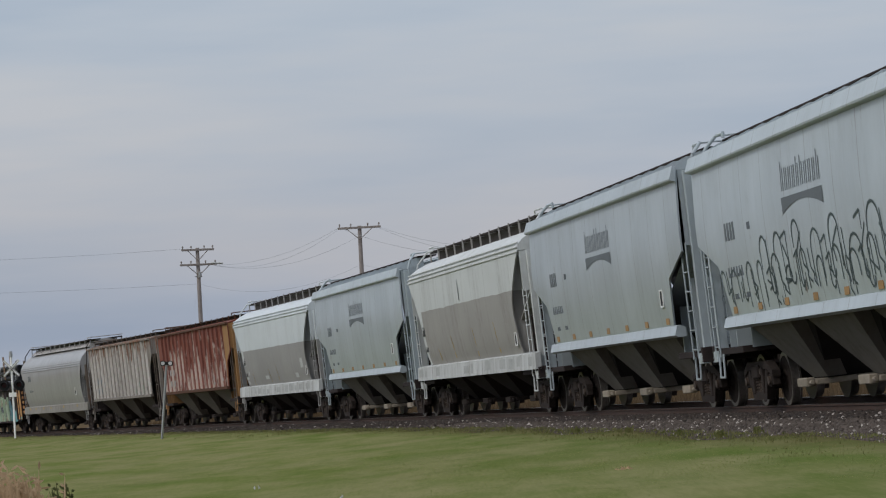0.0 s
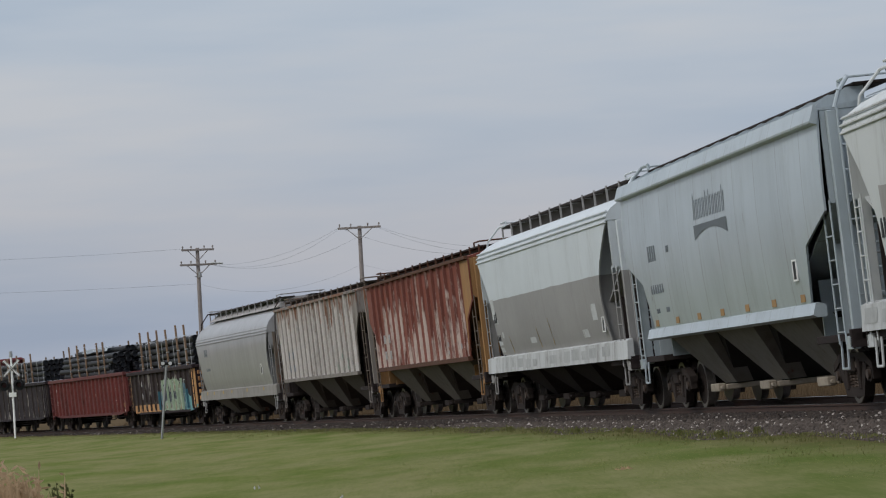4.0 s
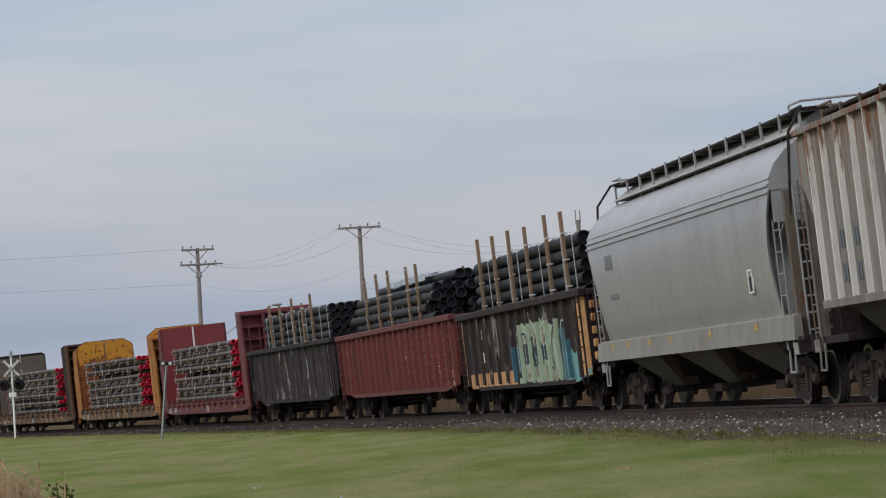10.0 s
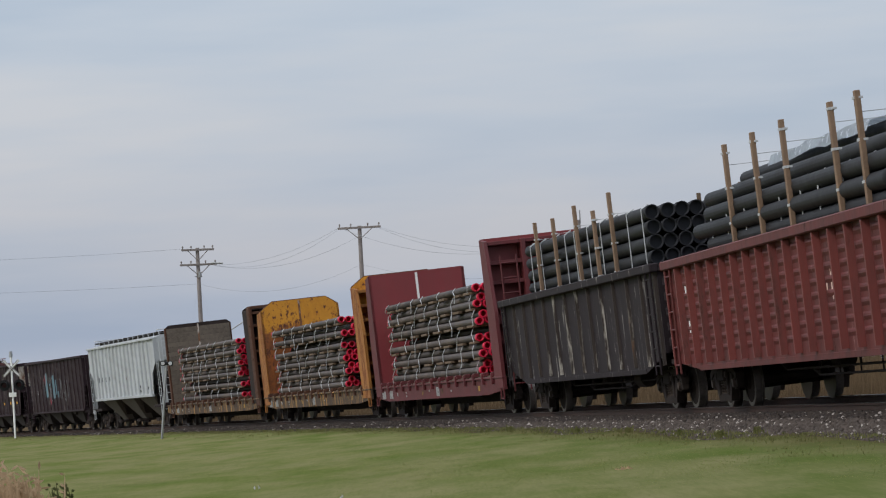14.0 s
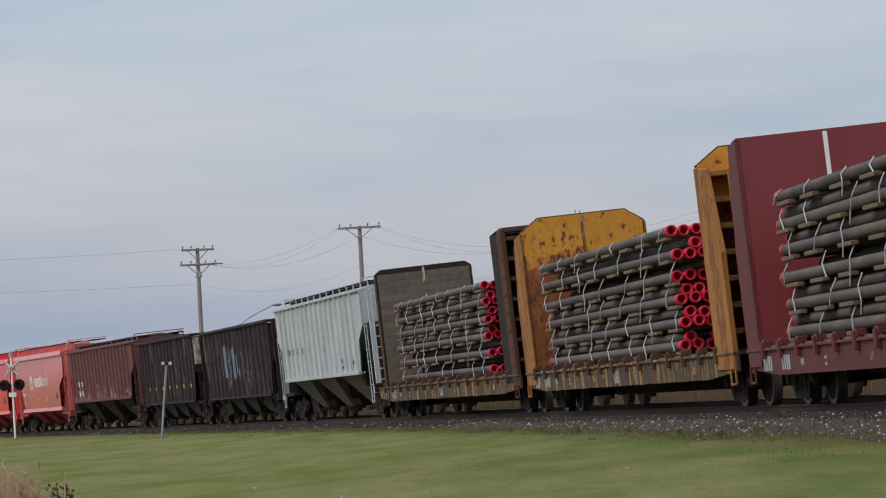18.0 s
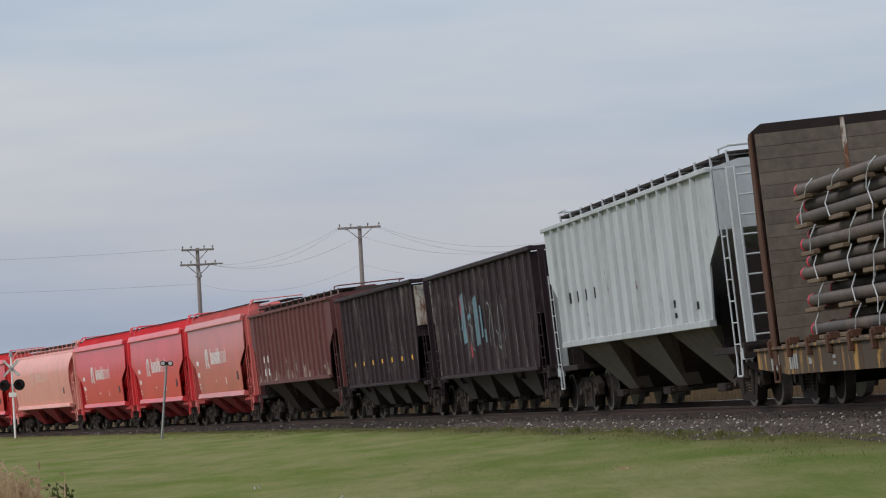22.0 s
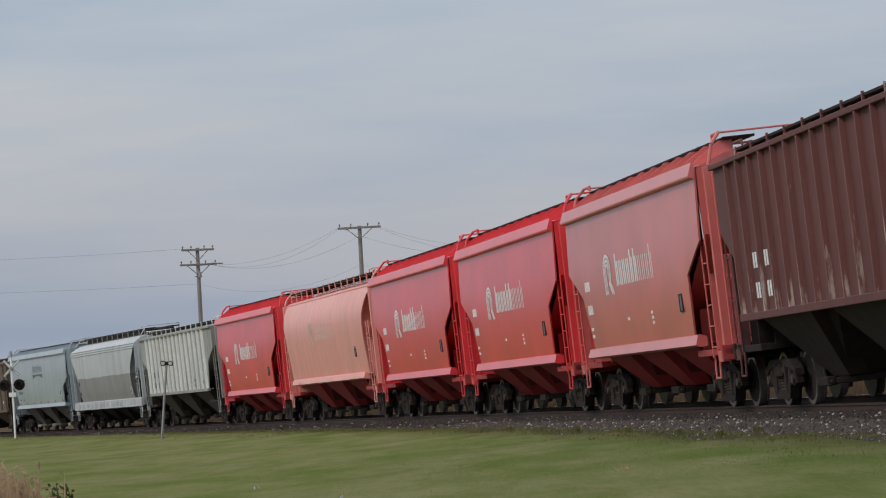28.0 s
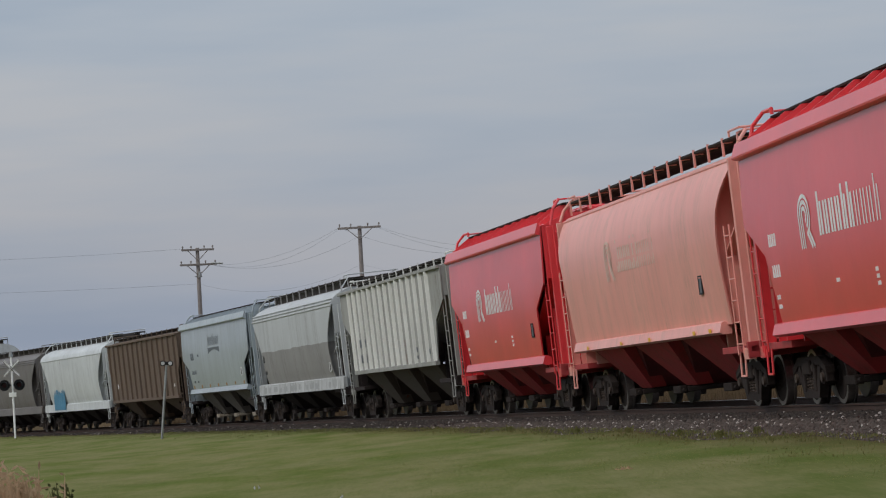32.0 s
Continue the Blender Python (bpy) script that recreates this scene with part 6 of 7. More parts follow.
marks(CAR9, M["white"], l - 0.9, y_g, 1.75, [(0.55, 0.25, 1, 0.26), (1.9, 0.25, 2, 0.26), (0.55, -0.35, 2, 0.26), (1.95, -0.35, 2, 0.26)], seed=99)
car, y, l = gondola("gondola", "oxide red gondola car with pressed ridges between its side posts", *J[10], P["red_gon"], 0.86, 2.72, 21, small=True, post=0.115, end_rise=0.06, rib_mat=P["red_post"])
marks(car, M["white"], l - 1.3, lambda z: 1.505, 2.15, [(0.1, 0, 2, 0.2), (0.1, -0.7, 3, 0.22)], seed=110)
for k, (x, z0, z1, w) in enumerate(((2.30, 1.75, 2.45, 0.10), (2.55, 1.95, 2.35, 0.08), (2.12, 2.05, 2.5, 0.07), (7.4, 1.6, 2.1, 0.07), (7.7, 1.7, 1.95, 0.06), (3.2, 1.25, 1.6, 0.08))):
    fill_patch(car, M["ghost"], lambda z: 1.502, [(-l + x, z0), (-l + x + w, z0 + 0.1), (-l + x + w * 0.7, z1), (-l + x - w * 0.3, z1 - 0.08)], "scuff", "scuffed pale mark", 0.004)
fill_patch(car, M["orange"], lambda z: 1.502, [(-l + 1.15, 1.12), (-l + 0.55, 1.10), (-l + 0.55, 1.30), (-l + 1.15, 1.32)], "sticker", "orange warning sticker", 0.006)
rnd = random.Random(10)
for k in range(9):
    x, z, w, h = -l + rnd.uniform(0.3, 1.3), rnd.uniform(1.35, 2.5), rnd.uniform(0.15, 0.4), rnd.uniform(0.03, 0.09)
    fill_patch(car, M["scuff"], lambda z: 1.502, [(x, z), (x + w * 0.4, z - h * 0.5), (x + w, z + h * 0.2), (x + w * 0.8, z + h), (x + w * 0.3, z + h * 0.7)], "scuff", "dark rubbed scuff", 0.004 + 0.001 * k)
for k, (x, z) in enumerate(((0.7, 0.96), (0.62, 0.90), (1.95, 0.92), (2.5, 1.45), (2.5, 1.28), (2.3, 1.38))):
    fill_patch(car, M["ghost"], lambda z: 1.502, [(-l + x, z), (-l + x + 0.24, z), (-l + x + 0.22, z + 0.035), (-l + x + 0.01, z + 0.04)], "stencil_patch", "small pale stencilled line", 0.016)
car, y, l = gondola("gondola", "weathered dark grey gondola car", *J[11], P["black_gon_b"], 0.88, 2.75, 14, rib_mat=P["gon_edge"])
gondola_load(MID[9], HALF[9] - 2.4, -7.4, 6.1, 1.08, 10, 9, 0.1365, "tall stack of black pipes strapped between timber stakes", [(-6.2, 4.55), (-4.3, 4.6), (-1.8, 4.5), (0.4, 4.55), (2.55, 4.55), (4.7, 4.6)], seed=9)
gondola_load(MID[10], HALF[10] - 2.4, -6.3, 7.0, 1.12, 11, 10, 0.1365, "uneven heap of black pipes with upright stakes", [(-4.7, 4.5), (-3.2, 4.5), (-0.1, 4.55), (2.0, 4.55), (4.2, 4.55)], heap=True, seed=10)
gondola_load(MID[11], HALF[11] - 2.4, -7.7, 5.8, 1.12, 10, 9, 0.1365, "even stack of black pipes in four visible rows", [(-4.7, 4.55), (-3.0, 4.3), (-1.0, 4.55), (1.6, 4.45), (3.8, 4.5)], seed=11)

# bulkhead flatcars and their loads
M["chipped"] = spray("chipped_white_paint", rgb(206, 200, 190), rgb(110, 72, 44), 0.46)
M["chipped_yellow"] = spray("chipped_yellow_paint", rgb(188, 146, 62), rgb(74, 56, 42), 0.48)
f12 = bulkhead_flat("bulkhead_flatcar", "dark red bulkhead flatcar with a white centre stripe", *J[12], P["red_frame"], P["red_flat"], P["red_frame"], 0.0, 4.55, depth=0.95)
f13 = bulkhead_flat("bulkhead_flatcar", "rust-streaked yellow bulkhead flatcar", *J[13], P["worn_sill"], P["yellow_flat"], P["yellow_sill"], 0.42, 4.66, stripe_mat=M["chipped"], depth=1.3)
f14 = bulkhead_flat("bulkhead_flatcar", "weathered grey bulkhead flatcar with clipped corners", *J[14], P["worn_sill"], P["board_cap"], P["brown_frame"], 0.16, 4.66, boards=P["board"], stripe_mat=M["chipped"], depth=1.6)
for f, seed in ((f12, 212), (f13, 213), (f14, 214)):
    c, y, l = f
    marks(c, M["patch"], l - 1.1, y, 0.66, [(0, -0.02, 4, 0.24), (1.35, -0.02, 4, 0.24), (2.7, 0.04, 3, 0.10), (4.3, 0.1, 5, 0.05), (4.3, 0.0, 5, 0.05), (8.2, 0.1, 4, 0.06), (9.4, -0.04, 3, 0.26), (11.6, 0.06, 4, 0.05)], seed=seed)
    for k, (x, w) in enumerate(((-l + 3.2, 0.5), (-l + 8.6, 0.35), (l - 8.4, 0.45))):
        fill_patch(c, M["chipped_yellow"], y, [(x, 0.68), (x + w * 0.5, 0.68), (x + w * 0.5, 0.82), (x, 0.82)], "sill_patch", "worn patch of paint on the sill", 0.004)
for i, x0, x1 in ((12, -6.5, 7.5), (13, -5.9, 8.0), (14, -6.6, 7.2)):
    flat_load(MID[i], HALF[i] - 2.3, x0, x1, 1.06, 6, "strapped tiers of grey pipes with red end caps", seed=i)

# ---- ground ----
_S = np.array([S_MIN + STEP * k for k in range(len(LINE))])
_L = np.array(LINE)


def line_coords(px, py):
    """s and the distance to the camera's side of the line for many points."""
    px, py = np.atleast_1d(px), np.atleast_1d(py)
    s_out, d_out = np.empty(len(px)), np.empty(len(px))
    sub = slice(0, len(_S), 4)
    lx, ly, lth, ls = _L[sub, 0], _L[sub, 1], _L[sub, 2], _S[sub]
    for i0 in range(0, len(px), 4000):
        qx, qy = px[i0:i0 + 4000, None], py[i0:i0 + 4000, None]
        k = ((qx - lx) ** 2 + (qy - ly) ** 2).argmin(1)
        ex, ey = px[i0:i0 + 4000] - lx[k], py[i0:i0 + 4000] - ly[k]
        s_out[i0:i0 + 4000] = ls[k] + ex * np.cos(lth[k]) + ey * np.sin(lth[k])
        d_out[i0:i0 + 4000] = -ex * np.sin(lth[k]) + ey * np.cos(lth[k])
    return s_out, d_out


def ground_height(s, d):
    edge = np.interp(s, [-60, -14, 0, 20, 60, 110, 125, 300], [-0.37, -0.35, -0.31, -0.29, -0.29, -0.22, -0.13, -0.13])
    near = edge - 0.05 * (np.clip(d, 3.4, 11.0) - 3.4)
    far = np.interp(-d, [3.6, 7, 26], [-0.42, -0.2, 1.15])
    under = np.full_like(d, -0.55)
    return np.where(d >= 3.4, near, np.where(d <= -3.6, far, np.where(d > 3.0, edge + (d - 3.4) * 0.4, under)))


gx = np.concatenate([[-4500, -2500, -1200, -600, -300, -180, -120], np.arange(-90, 60, 1.5), [75, 110, 180, 300, 600, 1200, 2500, 4500]])
gy = np.concatenate([[-4000, -1500, -600, -300, -150, -80, -40, -20], np.arange(-8, 260, 1.5), [280, 330, 420, 600, 900, 1500, 2600, 4600]])
GX, GY = np.meshgrid(gx, gy)
gs, gd = line_coords(GX.ravel(), GY.ravel())
inside = (np.abs(GX.ravel()) < 300) & (np.abs(GY.ravel()) < 420)
gz = ground_height(gs, np.where(inside, gd, np.where(gd > 0, 11, -40)))
me = bpy.data.meshes.new("ground")
nx, ny = len(gx), len(gy)
q = [(j * nx + i, j * nx + i + 1, (j + 1) * nx + i + 1, (j + 1) * nx + i) for j in range(ny - 1) for i in range(nx - 1)]
me.from_pydata(np.stack([GX.ravel(), GY.ravel(), gz], 1).tolist(), [], q)
me.polygons.foreach_set("use_smooth", [True] * len(me.polygons))
at = me.attributes.new("beside_track", "FLOAT", "POINT")
at.data.foreach_set("value", np.clip(gd, -60, 60).astype(np.float32))
at = me.attributes.new("along_track", "FLOAT", "POINT")
at.data.foreach_set("value", np.clip(gs, -400, 500).astype(np.float32))
m = Nodes("ground")
at_n = m.n.new("ShaderNodeAttribute")
at_n.attribute_name = "beside_track"
lat = at_n.outputs["Fac"]
a_n = m.n.new("ShaderNodeAttribute")
a_n.attribute_name = "along_track"
g1, g2 = m.noise(0.12, 4, 0.55, (1, 0.5, 1)), m.noise(0.8, 5, 0.6, (1, 0.4, 1))
g3, g4 = m.noise(7, 5, 0.7), m.noise(40, 3, 0.6)
g5 = m.noise(0.42, 3, 0.55, (1.2, 0.40, 1), (3, 9, 0))
g6, g7 = m.noise(9, 4, 0.65, (1, 0.10, 1)), m.noise(1.6, 4, 0.6, (0.5, 0.22, 1), (5, 2, 0))
g8, g9 = m.noise(26, 3, 0.7, (1, 0.06, 1), (1, 4, 0)), m.noise(2.2, 4, 0.65, (1, 0.16, 1), (8, 3, 0))
g10 = m.noise(0.75, 4, 0.6, (1.1, 0.22, 1), (11, 5, 0))
lawn = m.mix(m.span(g1, 0.35, 0.65), rgb(98, 106, 58), rgb(112, 114, 72))
# paler towards -x, darker and greener towards +x
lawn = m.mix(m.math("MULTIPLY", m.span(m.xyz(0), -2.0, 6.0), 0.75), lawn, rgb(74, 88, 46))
lawn = m.mix(m.math("MULTIPLY", m.span(g10, 0.46, 0.64), 0.55), lawn, rgb(126, 122, 88))
lawn = m.mix(m.math("MULTIPLY", m.span(g10, 0.50, 0.34), 0.55), lawn, rgb(78, 96, 42))
lawn = m.mix(m.math("MULTIPLY", m.span(g5, 0.42, 0.66), 0.45), lawn, rgb(128, 122, 90))
lawn = m.mix(m.math("MULTIPLY", m.span(g7, 0.48, 0.75), 0.35), lawn, rgb(130, 126, 90))
lawn = m.mix(m.math("MULTIPLY", m.span(g7, 0.50, 0.28), 0.35), lawn, rgb(76, 94, 42))
lawn = m.mix(m.math("MULTIPLY", m.span(g9, 0.5, 0.72), 0.16), lawn, rgb(122, 116, 76))
lawn = m.mix(m.math("MULTIPLY", m.span(g9, 0.5, 0.3), 0.16), lawn, rgb(72, 90, 40))
lawn = m.mix(m.math("MULTIPLY", m.span(g6, 0.40, 0.75), 0.14), lawn, rgb(74, 90, 38))
lawn = m.mix(m.math("MULTIPLY", m.span(g8, 0.5, 0.7), 0.16), lawn, rgb(136, 132, 92))
lawn = m.mix(m.math("MULTIPLY", m.span(g8, 0.5, 0.3), 0.16), lawn, rgb(66, 78, 38))
soil = m.mix(m.span(g3, 0.3, 0.7), rgb(70, 62, 50), rgb(92, 82, 66))
field = m.mix(m.span(g1, 0.3, 0.7), rgb(98, 82, 64), rgb(86, 74, 58))
field = m.mix(m.math("MULTIPLY", m.span(g3, 0.35, 0.7), 0.5), field, rgb(84, 76, 60))
edge = m.math("ADD", 3.6, m.math("MULTIPLY", m.math("SUBTRACT", m.math("ADD", m.math("MULTIPLY", g2, 0.6), m.math("MULTIPLY", g3, 0.4)), 0.5), 1.4))
verge = m.mix(m.span(g7, 0.35, 0.65), rgb(76, 78, 46), rgb(94, 84, 60))
c = m.mix(m.span(m.math("SUBTRACT", lat, edge), 0.0, 1.5), verge, lawn)
c = m.mix(m.span(m.math("SUBTRACT", lat, edge), -0.15, 0.25), soil, c)
c = m.mix(m.span(lat, -5.0, -3.8), field, c)
m.bsdf.inputs["Specular IOR Level"].default_value = 0.0
m.bump(g3, 0.25, 0.04)
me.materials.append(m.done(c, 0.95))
ground = new("ground", me)
tagged(ground, "flat mown lawn beside the track and dry fields beyond", "ground", "", "structure")

# ---- track: ballast, ties, rails ----
def sweep(name, poly, s0, s1, step, mat, parent=None, bank=0.0, wobble=0.0, smooth=False):
    """A profile of (side, height) swept along the line."""
    rnd = random.Random(7)
    n = int((s1 - s0) / step)
    verts, faces, k = [], [], len(poly)
    for i in range(n + 1):
        m4 = track_pose(s0 + (s1 - s0) * i / n, bank)
        for p in poly:
            verts.append(tuple(m4 @ Vector((0, p[0] + rnd.uniform(-wobble, wobble), p[1] + rnd.uniform(-wobble, wobble) * 0.4))))
    for i in range(n):
        for j in range(k - 1):
            a = i * k + j
            faces.append((a, a + k, a + k + 1, a + 1))
    me = bpy.data.meshes.new(name)
    me.from_pydata(verts, [], faces)
    if smooth:
        me.polygons.foreach_set("use_smooth", [True] * len(me.polygons))
    for mm in (mat if isinstance(mat, list) else [mat]):
        me.materials.append(mm)
    ob = new(name, me)
    ob.parent = parent
    return ob


m = Nodes("ballast")
b1, b2, b3 = m.noise(22, 3, 0.7), m.noise(1.2, 4, 0.6), m.noise(60, 2, 0.6)
c = m.mix(m.span(b1, 0.35, 0.65), rgb(42, 35, 32), rgb(74, 64, 58))
c = m.mix(m.math("MULTIPLY", m.span(b2, 0.4, 0.7), 0.6), c, rgb(84, 68, 56))
m.bump(b1, 1.0, 0.05)
M["ballast"] = m.done(c, 0.95)
ballast = sweep("ballast", [(-4.0, -0.62), (-2.4, -0.30), (-1.3, -0.19), (1.3, -0.19), (2.1, -0.22), (3.3, -0.42), (4.2, -0.62)], -260, 320, 1.0, M["ballast"], wobble=0.03)
tagged(ballast, "dark gravel ballast bed of the curved track", "ballast", "", "structure")


def rail_profile(y):
    return [(y - 0.07, -0.17), (y - 0.07, -0.155), (y - 0.012, -0.13), (y - 0.012, -0.045), (y - 0.036, -0.032), (y - 0.036, -0.004), (y - 0.028, 0), (y + 0.028, 0), (y + 0.036, -0.004), (y + 0.036, -0.032), (y + 0.012, -0.045), (y + 0.012, -0.13), (y + 0.07, -0.155), (y + 0.07, -0.17)]


for yy in (0.755, -0.755):
    r = sweep("rail", rail_profile(yy), -260, 320, 2.0, [M["rail"], M["rail_top"]], bank=BANK)
    k = 13
    r.data.polygons.foreach_set("material_index", [1 if (i % k) in (5, 6, 7) else 0 for i in range(len(r.data.polygons))])
    tagged(r, "rusty steel rail with a worn bright top", "rail", "rails of the track", "structure")


# ---- roadside things ----
def utility_pole(name, label, at, height, arms, lean=0.0, extra=()):
    pole = new(name)
    tagged(pole, label, "utility pole", "utility poles behind the track")
    bm = B()
    rod(bm, (0, 0, -0.5), (0, 0, height), 0.17, 10, r2=0.11)
    part("shaft", bm, M["pole"], pole)
    for z, w, turn, braces in arms:
        bm = B()
        box(bm, -w / 2, w / 2, -0.17, -0.06, z - 0.06, z + 0.06, 0.01)
        arm = part("crossarm", bm, M["pole"], pole)
        arm.matrix_local = Matrix.Rotation(turn, 4, "Z")
        bm = B()
        if braces:
            rod(bm, (-w * 0.30, -0.12, z - 0.05), (0, -0.14, z - 0.65), 0.022, 6)
            rod(bm, (w * 0.30, -0.12, z - 0.05), (0, -0.14, z - 0.65), 0.022, 6)
            b2 = part("arm_brace", bm, M["pole"], pole)
            b2.matrix_local = Matrix.Rotation(turn, 4, "Z")
        else:
            bm.free()
        for u in (-0.46, -0.20, 0.20, 0.46):
            bm = B()
            rod(bm, (u * w, -0.12, z + 0.06), (u * w, -0.12, z + 0.16), 0.025, 6)
            rod(bm, (u * w, -0.12, z + 0.14), (u * w, -0.12, z + 0.24), 0.06, 8, r2=0.035)
            i2 = part("insulator", bm, M["pole"], pole)
            i2.matrix_local = Matrix.Rotation(turn, 4, "Z")
    for a, b, r in extra:
        bm = B()
        rod(bm, a, b, r, 8)
        part("bracket", bm, M["galv"], pole)
    pole.matrix_world = Matrix.Translation(at) @ Matrix.Rotation(lean, 4, "Y")
    return pole


def up(x, y, dist):
    """Height above the rail of what shows at the picture place (x, y), dist metres ahead."""
    ro, pi_ = radians(3.105), radians(2.949)
    u, v = (x - 784) / 5333.66, (441 - y) / 5333.66
    a, b = u * math.cos(ro) + v * math.sin(ro), -u * math.sin(ro) + v * math.cos(ro)
    k = dist / (math.cos(pi_) - b * math.sin(pi_))
    return Vector((a * k, dist, EYE[2] + k * (math.sin(pi_) + b * math.cos(pi_))))


BASE = -0.42
TOPS = {}
for key, px, py, dist in (("a", 349, 439, 178), ("b", 636, 400, 165), ("c", 1502, 272, 133), ("d", 1022, 372, 150)):
    TOPS[key] = up(px, py, dist)
H = {k: v.z - BASE for k, v in TOPS.items()}


def foot(k):
    return Vector((TOPS[k].x, TOPS[k].y, BASE))


utility_pole("utility_pole", "weathered timber pole with two crossarms and pin insulators", foot("a"), H["a"], [(H["a"] - 0.12, 1.95, 0.25, True), (H["a"] - 1.0, 2.2, 0.25, True)], 0.0, [((0.1, -0.2, H["a"] - 1.75), (0.1, -0.2, H["a"] - 1.45), 0.10), ((-0.22, -0.1, H["a"] - 1.7), (0.22, -0.1, H["a"] - 1.7), 0.03), ((0.8, -0.2, H["a"] - 0.95), (1.5, -0.35, H["a"] - 1.0), 0.05)])
utility_pole("utility_pole", "weathered timber pole with a single braced crossarm", foot("b"), H["b"], [(H["b"] - 0.1, 2.35, -0.05, True)])
utility_pole("utility_pole", "timber pole with a crossarm seen beyond the flatcars", foot("c"), H["c"], [(H["c"] - 0.1, 2.2, 0.6, True)])
utility_pole("utility_pole", "slim pole with a pronged top beyond the train", foot("d"), H["d"] - 0.5, [(H["d"] - 1.75, 0.9, 0.3, False)], 0.0, [((-0.12, 0, H["d"] - 0.7), (-0.12, 0, H["d"]), 0.03), ((0.10, 0, H["d"] - 0.7), (0.10, 0, H["d"]), 0.03), ((-0.12, 0, H["d"] - 0.7), (0.10, 0, H["d"] - 0.7), 0.03)])


def cable(name, a, b, sag, r=0.009, label="thin grey overhead cable between timber poles"):
    n = 14
    pts = [a.lerp(b, k / n) - Vector((0, 0, 4 * sag * (k / n) * (1 - k / n))) for k in range(n + 1)]
    bm = B()
    rings = [[bm.verts.new(p + Vector((0, r * math.cos(q), r * math.sin(q)))) for q in (0.5, 2.6, 4.7)] for p in pts]
    for u, v in zip(rings, rings[1:]):
        for q in range(3):
            bm.faces.new((u[q], u[(q + 1) % 3], v[(q + 1) % 3], v[q]))
    ob = part(name, bm, M["wire"], None)
    return tagged(ob, label, "cable", "overhead cables")


A1 = TOPS["a"]
for (ax, ay), (bx, by), sg in (((378, 469), (600, 403), 0.55), ((378, 469), (602, 404), 0.85), ((378, 470), (632, 420), 0.75)):
    cable("overhead_cable", up(ax, ay, 178), up(bx, by, 165), sg)
for (ax, ay), (bx, by), sg in (((672, 402), (1010, 420), 0.75), ((672, 404), (1012, 424), 0.95), ((600, 403), (1008, 422), 1.1)):
    cable("overhead_cable", up(ax, ay, 165), up(bx, by, 150), sg)
for (ax, ay), (bx, by), sg in (((1030, 424), (1476, 274), 0.5), ((1030, 426), (1478, 280), 0.7), ((1030, 430), (1526, 276), 0.8)):
    cable("overhead_cable", up(ax, ay, 150), up(bx, by, 133), sg)
for (ax, ay), (bx, by), sg in (((-260, 468), (322, 441), 0.15), ((-260, 526), (348, 503), 0.1), ((352, 503), (640, 468), 0.9), ((640, 468), (1010, 470), 0.8)):
    cable("overhead_cable", up(ax, ay, 178), up(bx, by, 178 if bx < 400 else 165), sg, 0.007)

for (ax, ay), (bx, by) in (((352, 500), (334, 606)), ((352, 500), (384, 604))):
    cable("guy_wire", up(ax, ay, 178), up(bx, by, 178), 0.0, 0.009, "thin steel guy wire bracing a timber pole")

# street lamp behind the train
lamp_at = up(415, 580, 172)
lamp = new("street_lamp")
tagged(lamp, "grey street lamp with a long curved arm", "street lamp")
tip = up(490, 539, 172)
bm = B()
rod(bm, (lamp_at.x - 0.6, lamp_at.y, BASE - 0.3), (lamp_at.x - 0.6, lamp_at.y, lamp_at.z - 0.15), 0.09, 10, r2=0.06)
part("mast", bm, M["galv"], lamp)
bm = B()
pipe(bm, [(lamp_at.x - 0.6, lamp_at.y, lamp_at.z - 0.4), tuple(lamp_at), tuple(lamp_at.lerp(tip, 0.45) + Vector((0, 0, 0.12))), tuple(lamp_at.lerp(tip, 0.8) + Vector((0, 0, 0.10))), tuple(tip - Vector((0.2, 0, 0)))], 0.035, 8)
part("arm", bm, M["galv"], lamp)
bm = B()
bmesh.ops.create_uvsphere(bm, u_segments=12, v_segments=8, radius=1.0, matrix=Matrix.Translation(tip) @ Matrix.Diagonal((0.30, 0.15, 0.10, 1)))
part("lamp_head", bm, M["galv"], lamp, "pale grey cobra lamp head", True)

# level crossing signal
sig = new("crossing_signal")
tagged(sig, "level crossing mast with a white crossbuck and two dark lamps", "crossing signal")
D_SIG = 162.0
foot_s, head_s = up(27, 770, D_SIG), up(19, 628, D_SIG)
axis = head_s - foot_s
def sg(u, off=0.0, fwd=0.0):
    return foot_s + axis * u + Vector((off, -fwd, 0))
M["sig_white"] = plain("white_sign_face", rgb(236, 235, 232), 0.5, 0, 0.1, 5, 0.02)
M["sig_black"] = plain("black_lamp_hood", rgb(30, 30, 32), 0.5, 0, 0.2, 5, 0.02)
M["lens_red"] = plain("dark_red_lens", rgb(58, 22, 26), 0.25, 0, 0.1, 5, 0.0)
bm = B()
rod(bm, sg(-0.05), sg(1.0), 0.055, 12)
part("mast", bm, M["sig_white"], sig, "white painted mast")
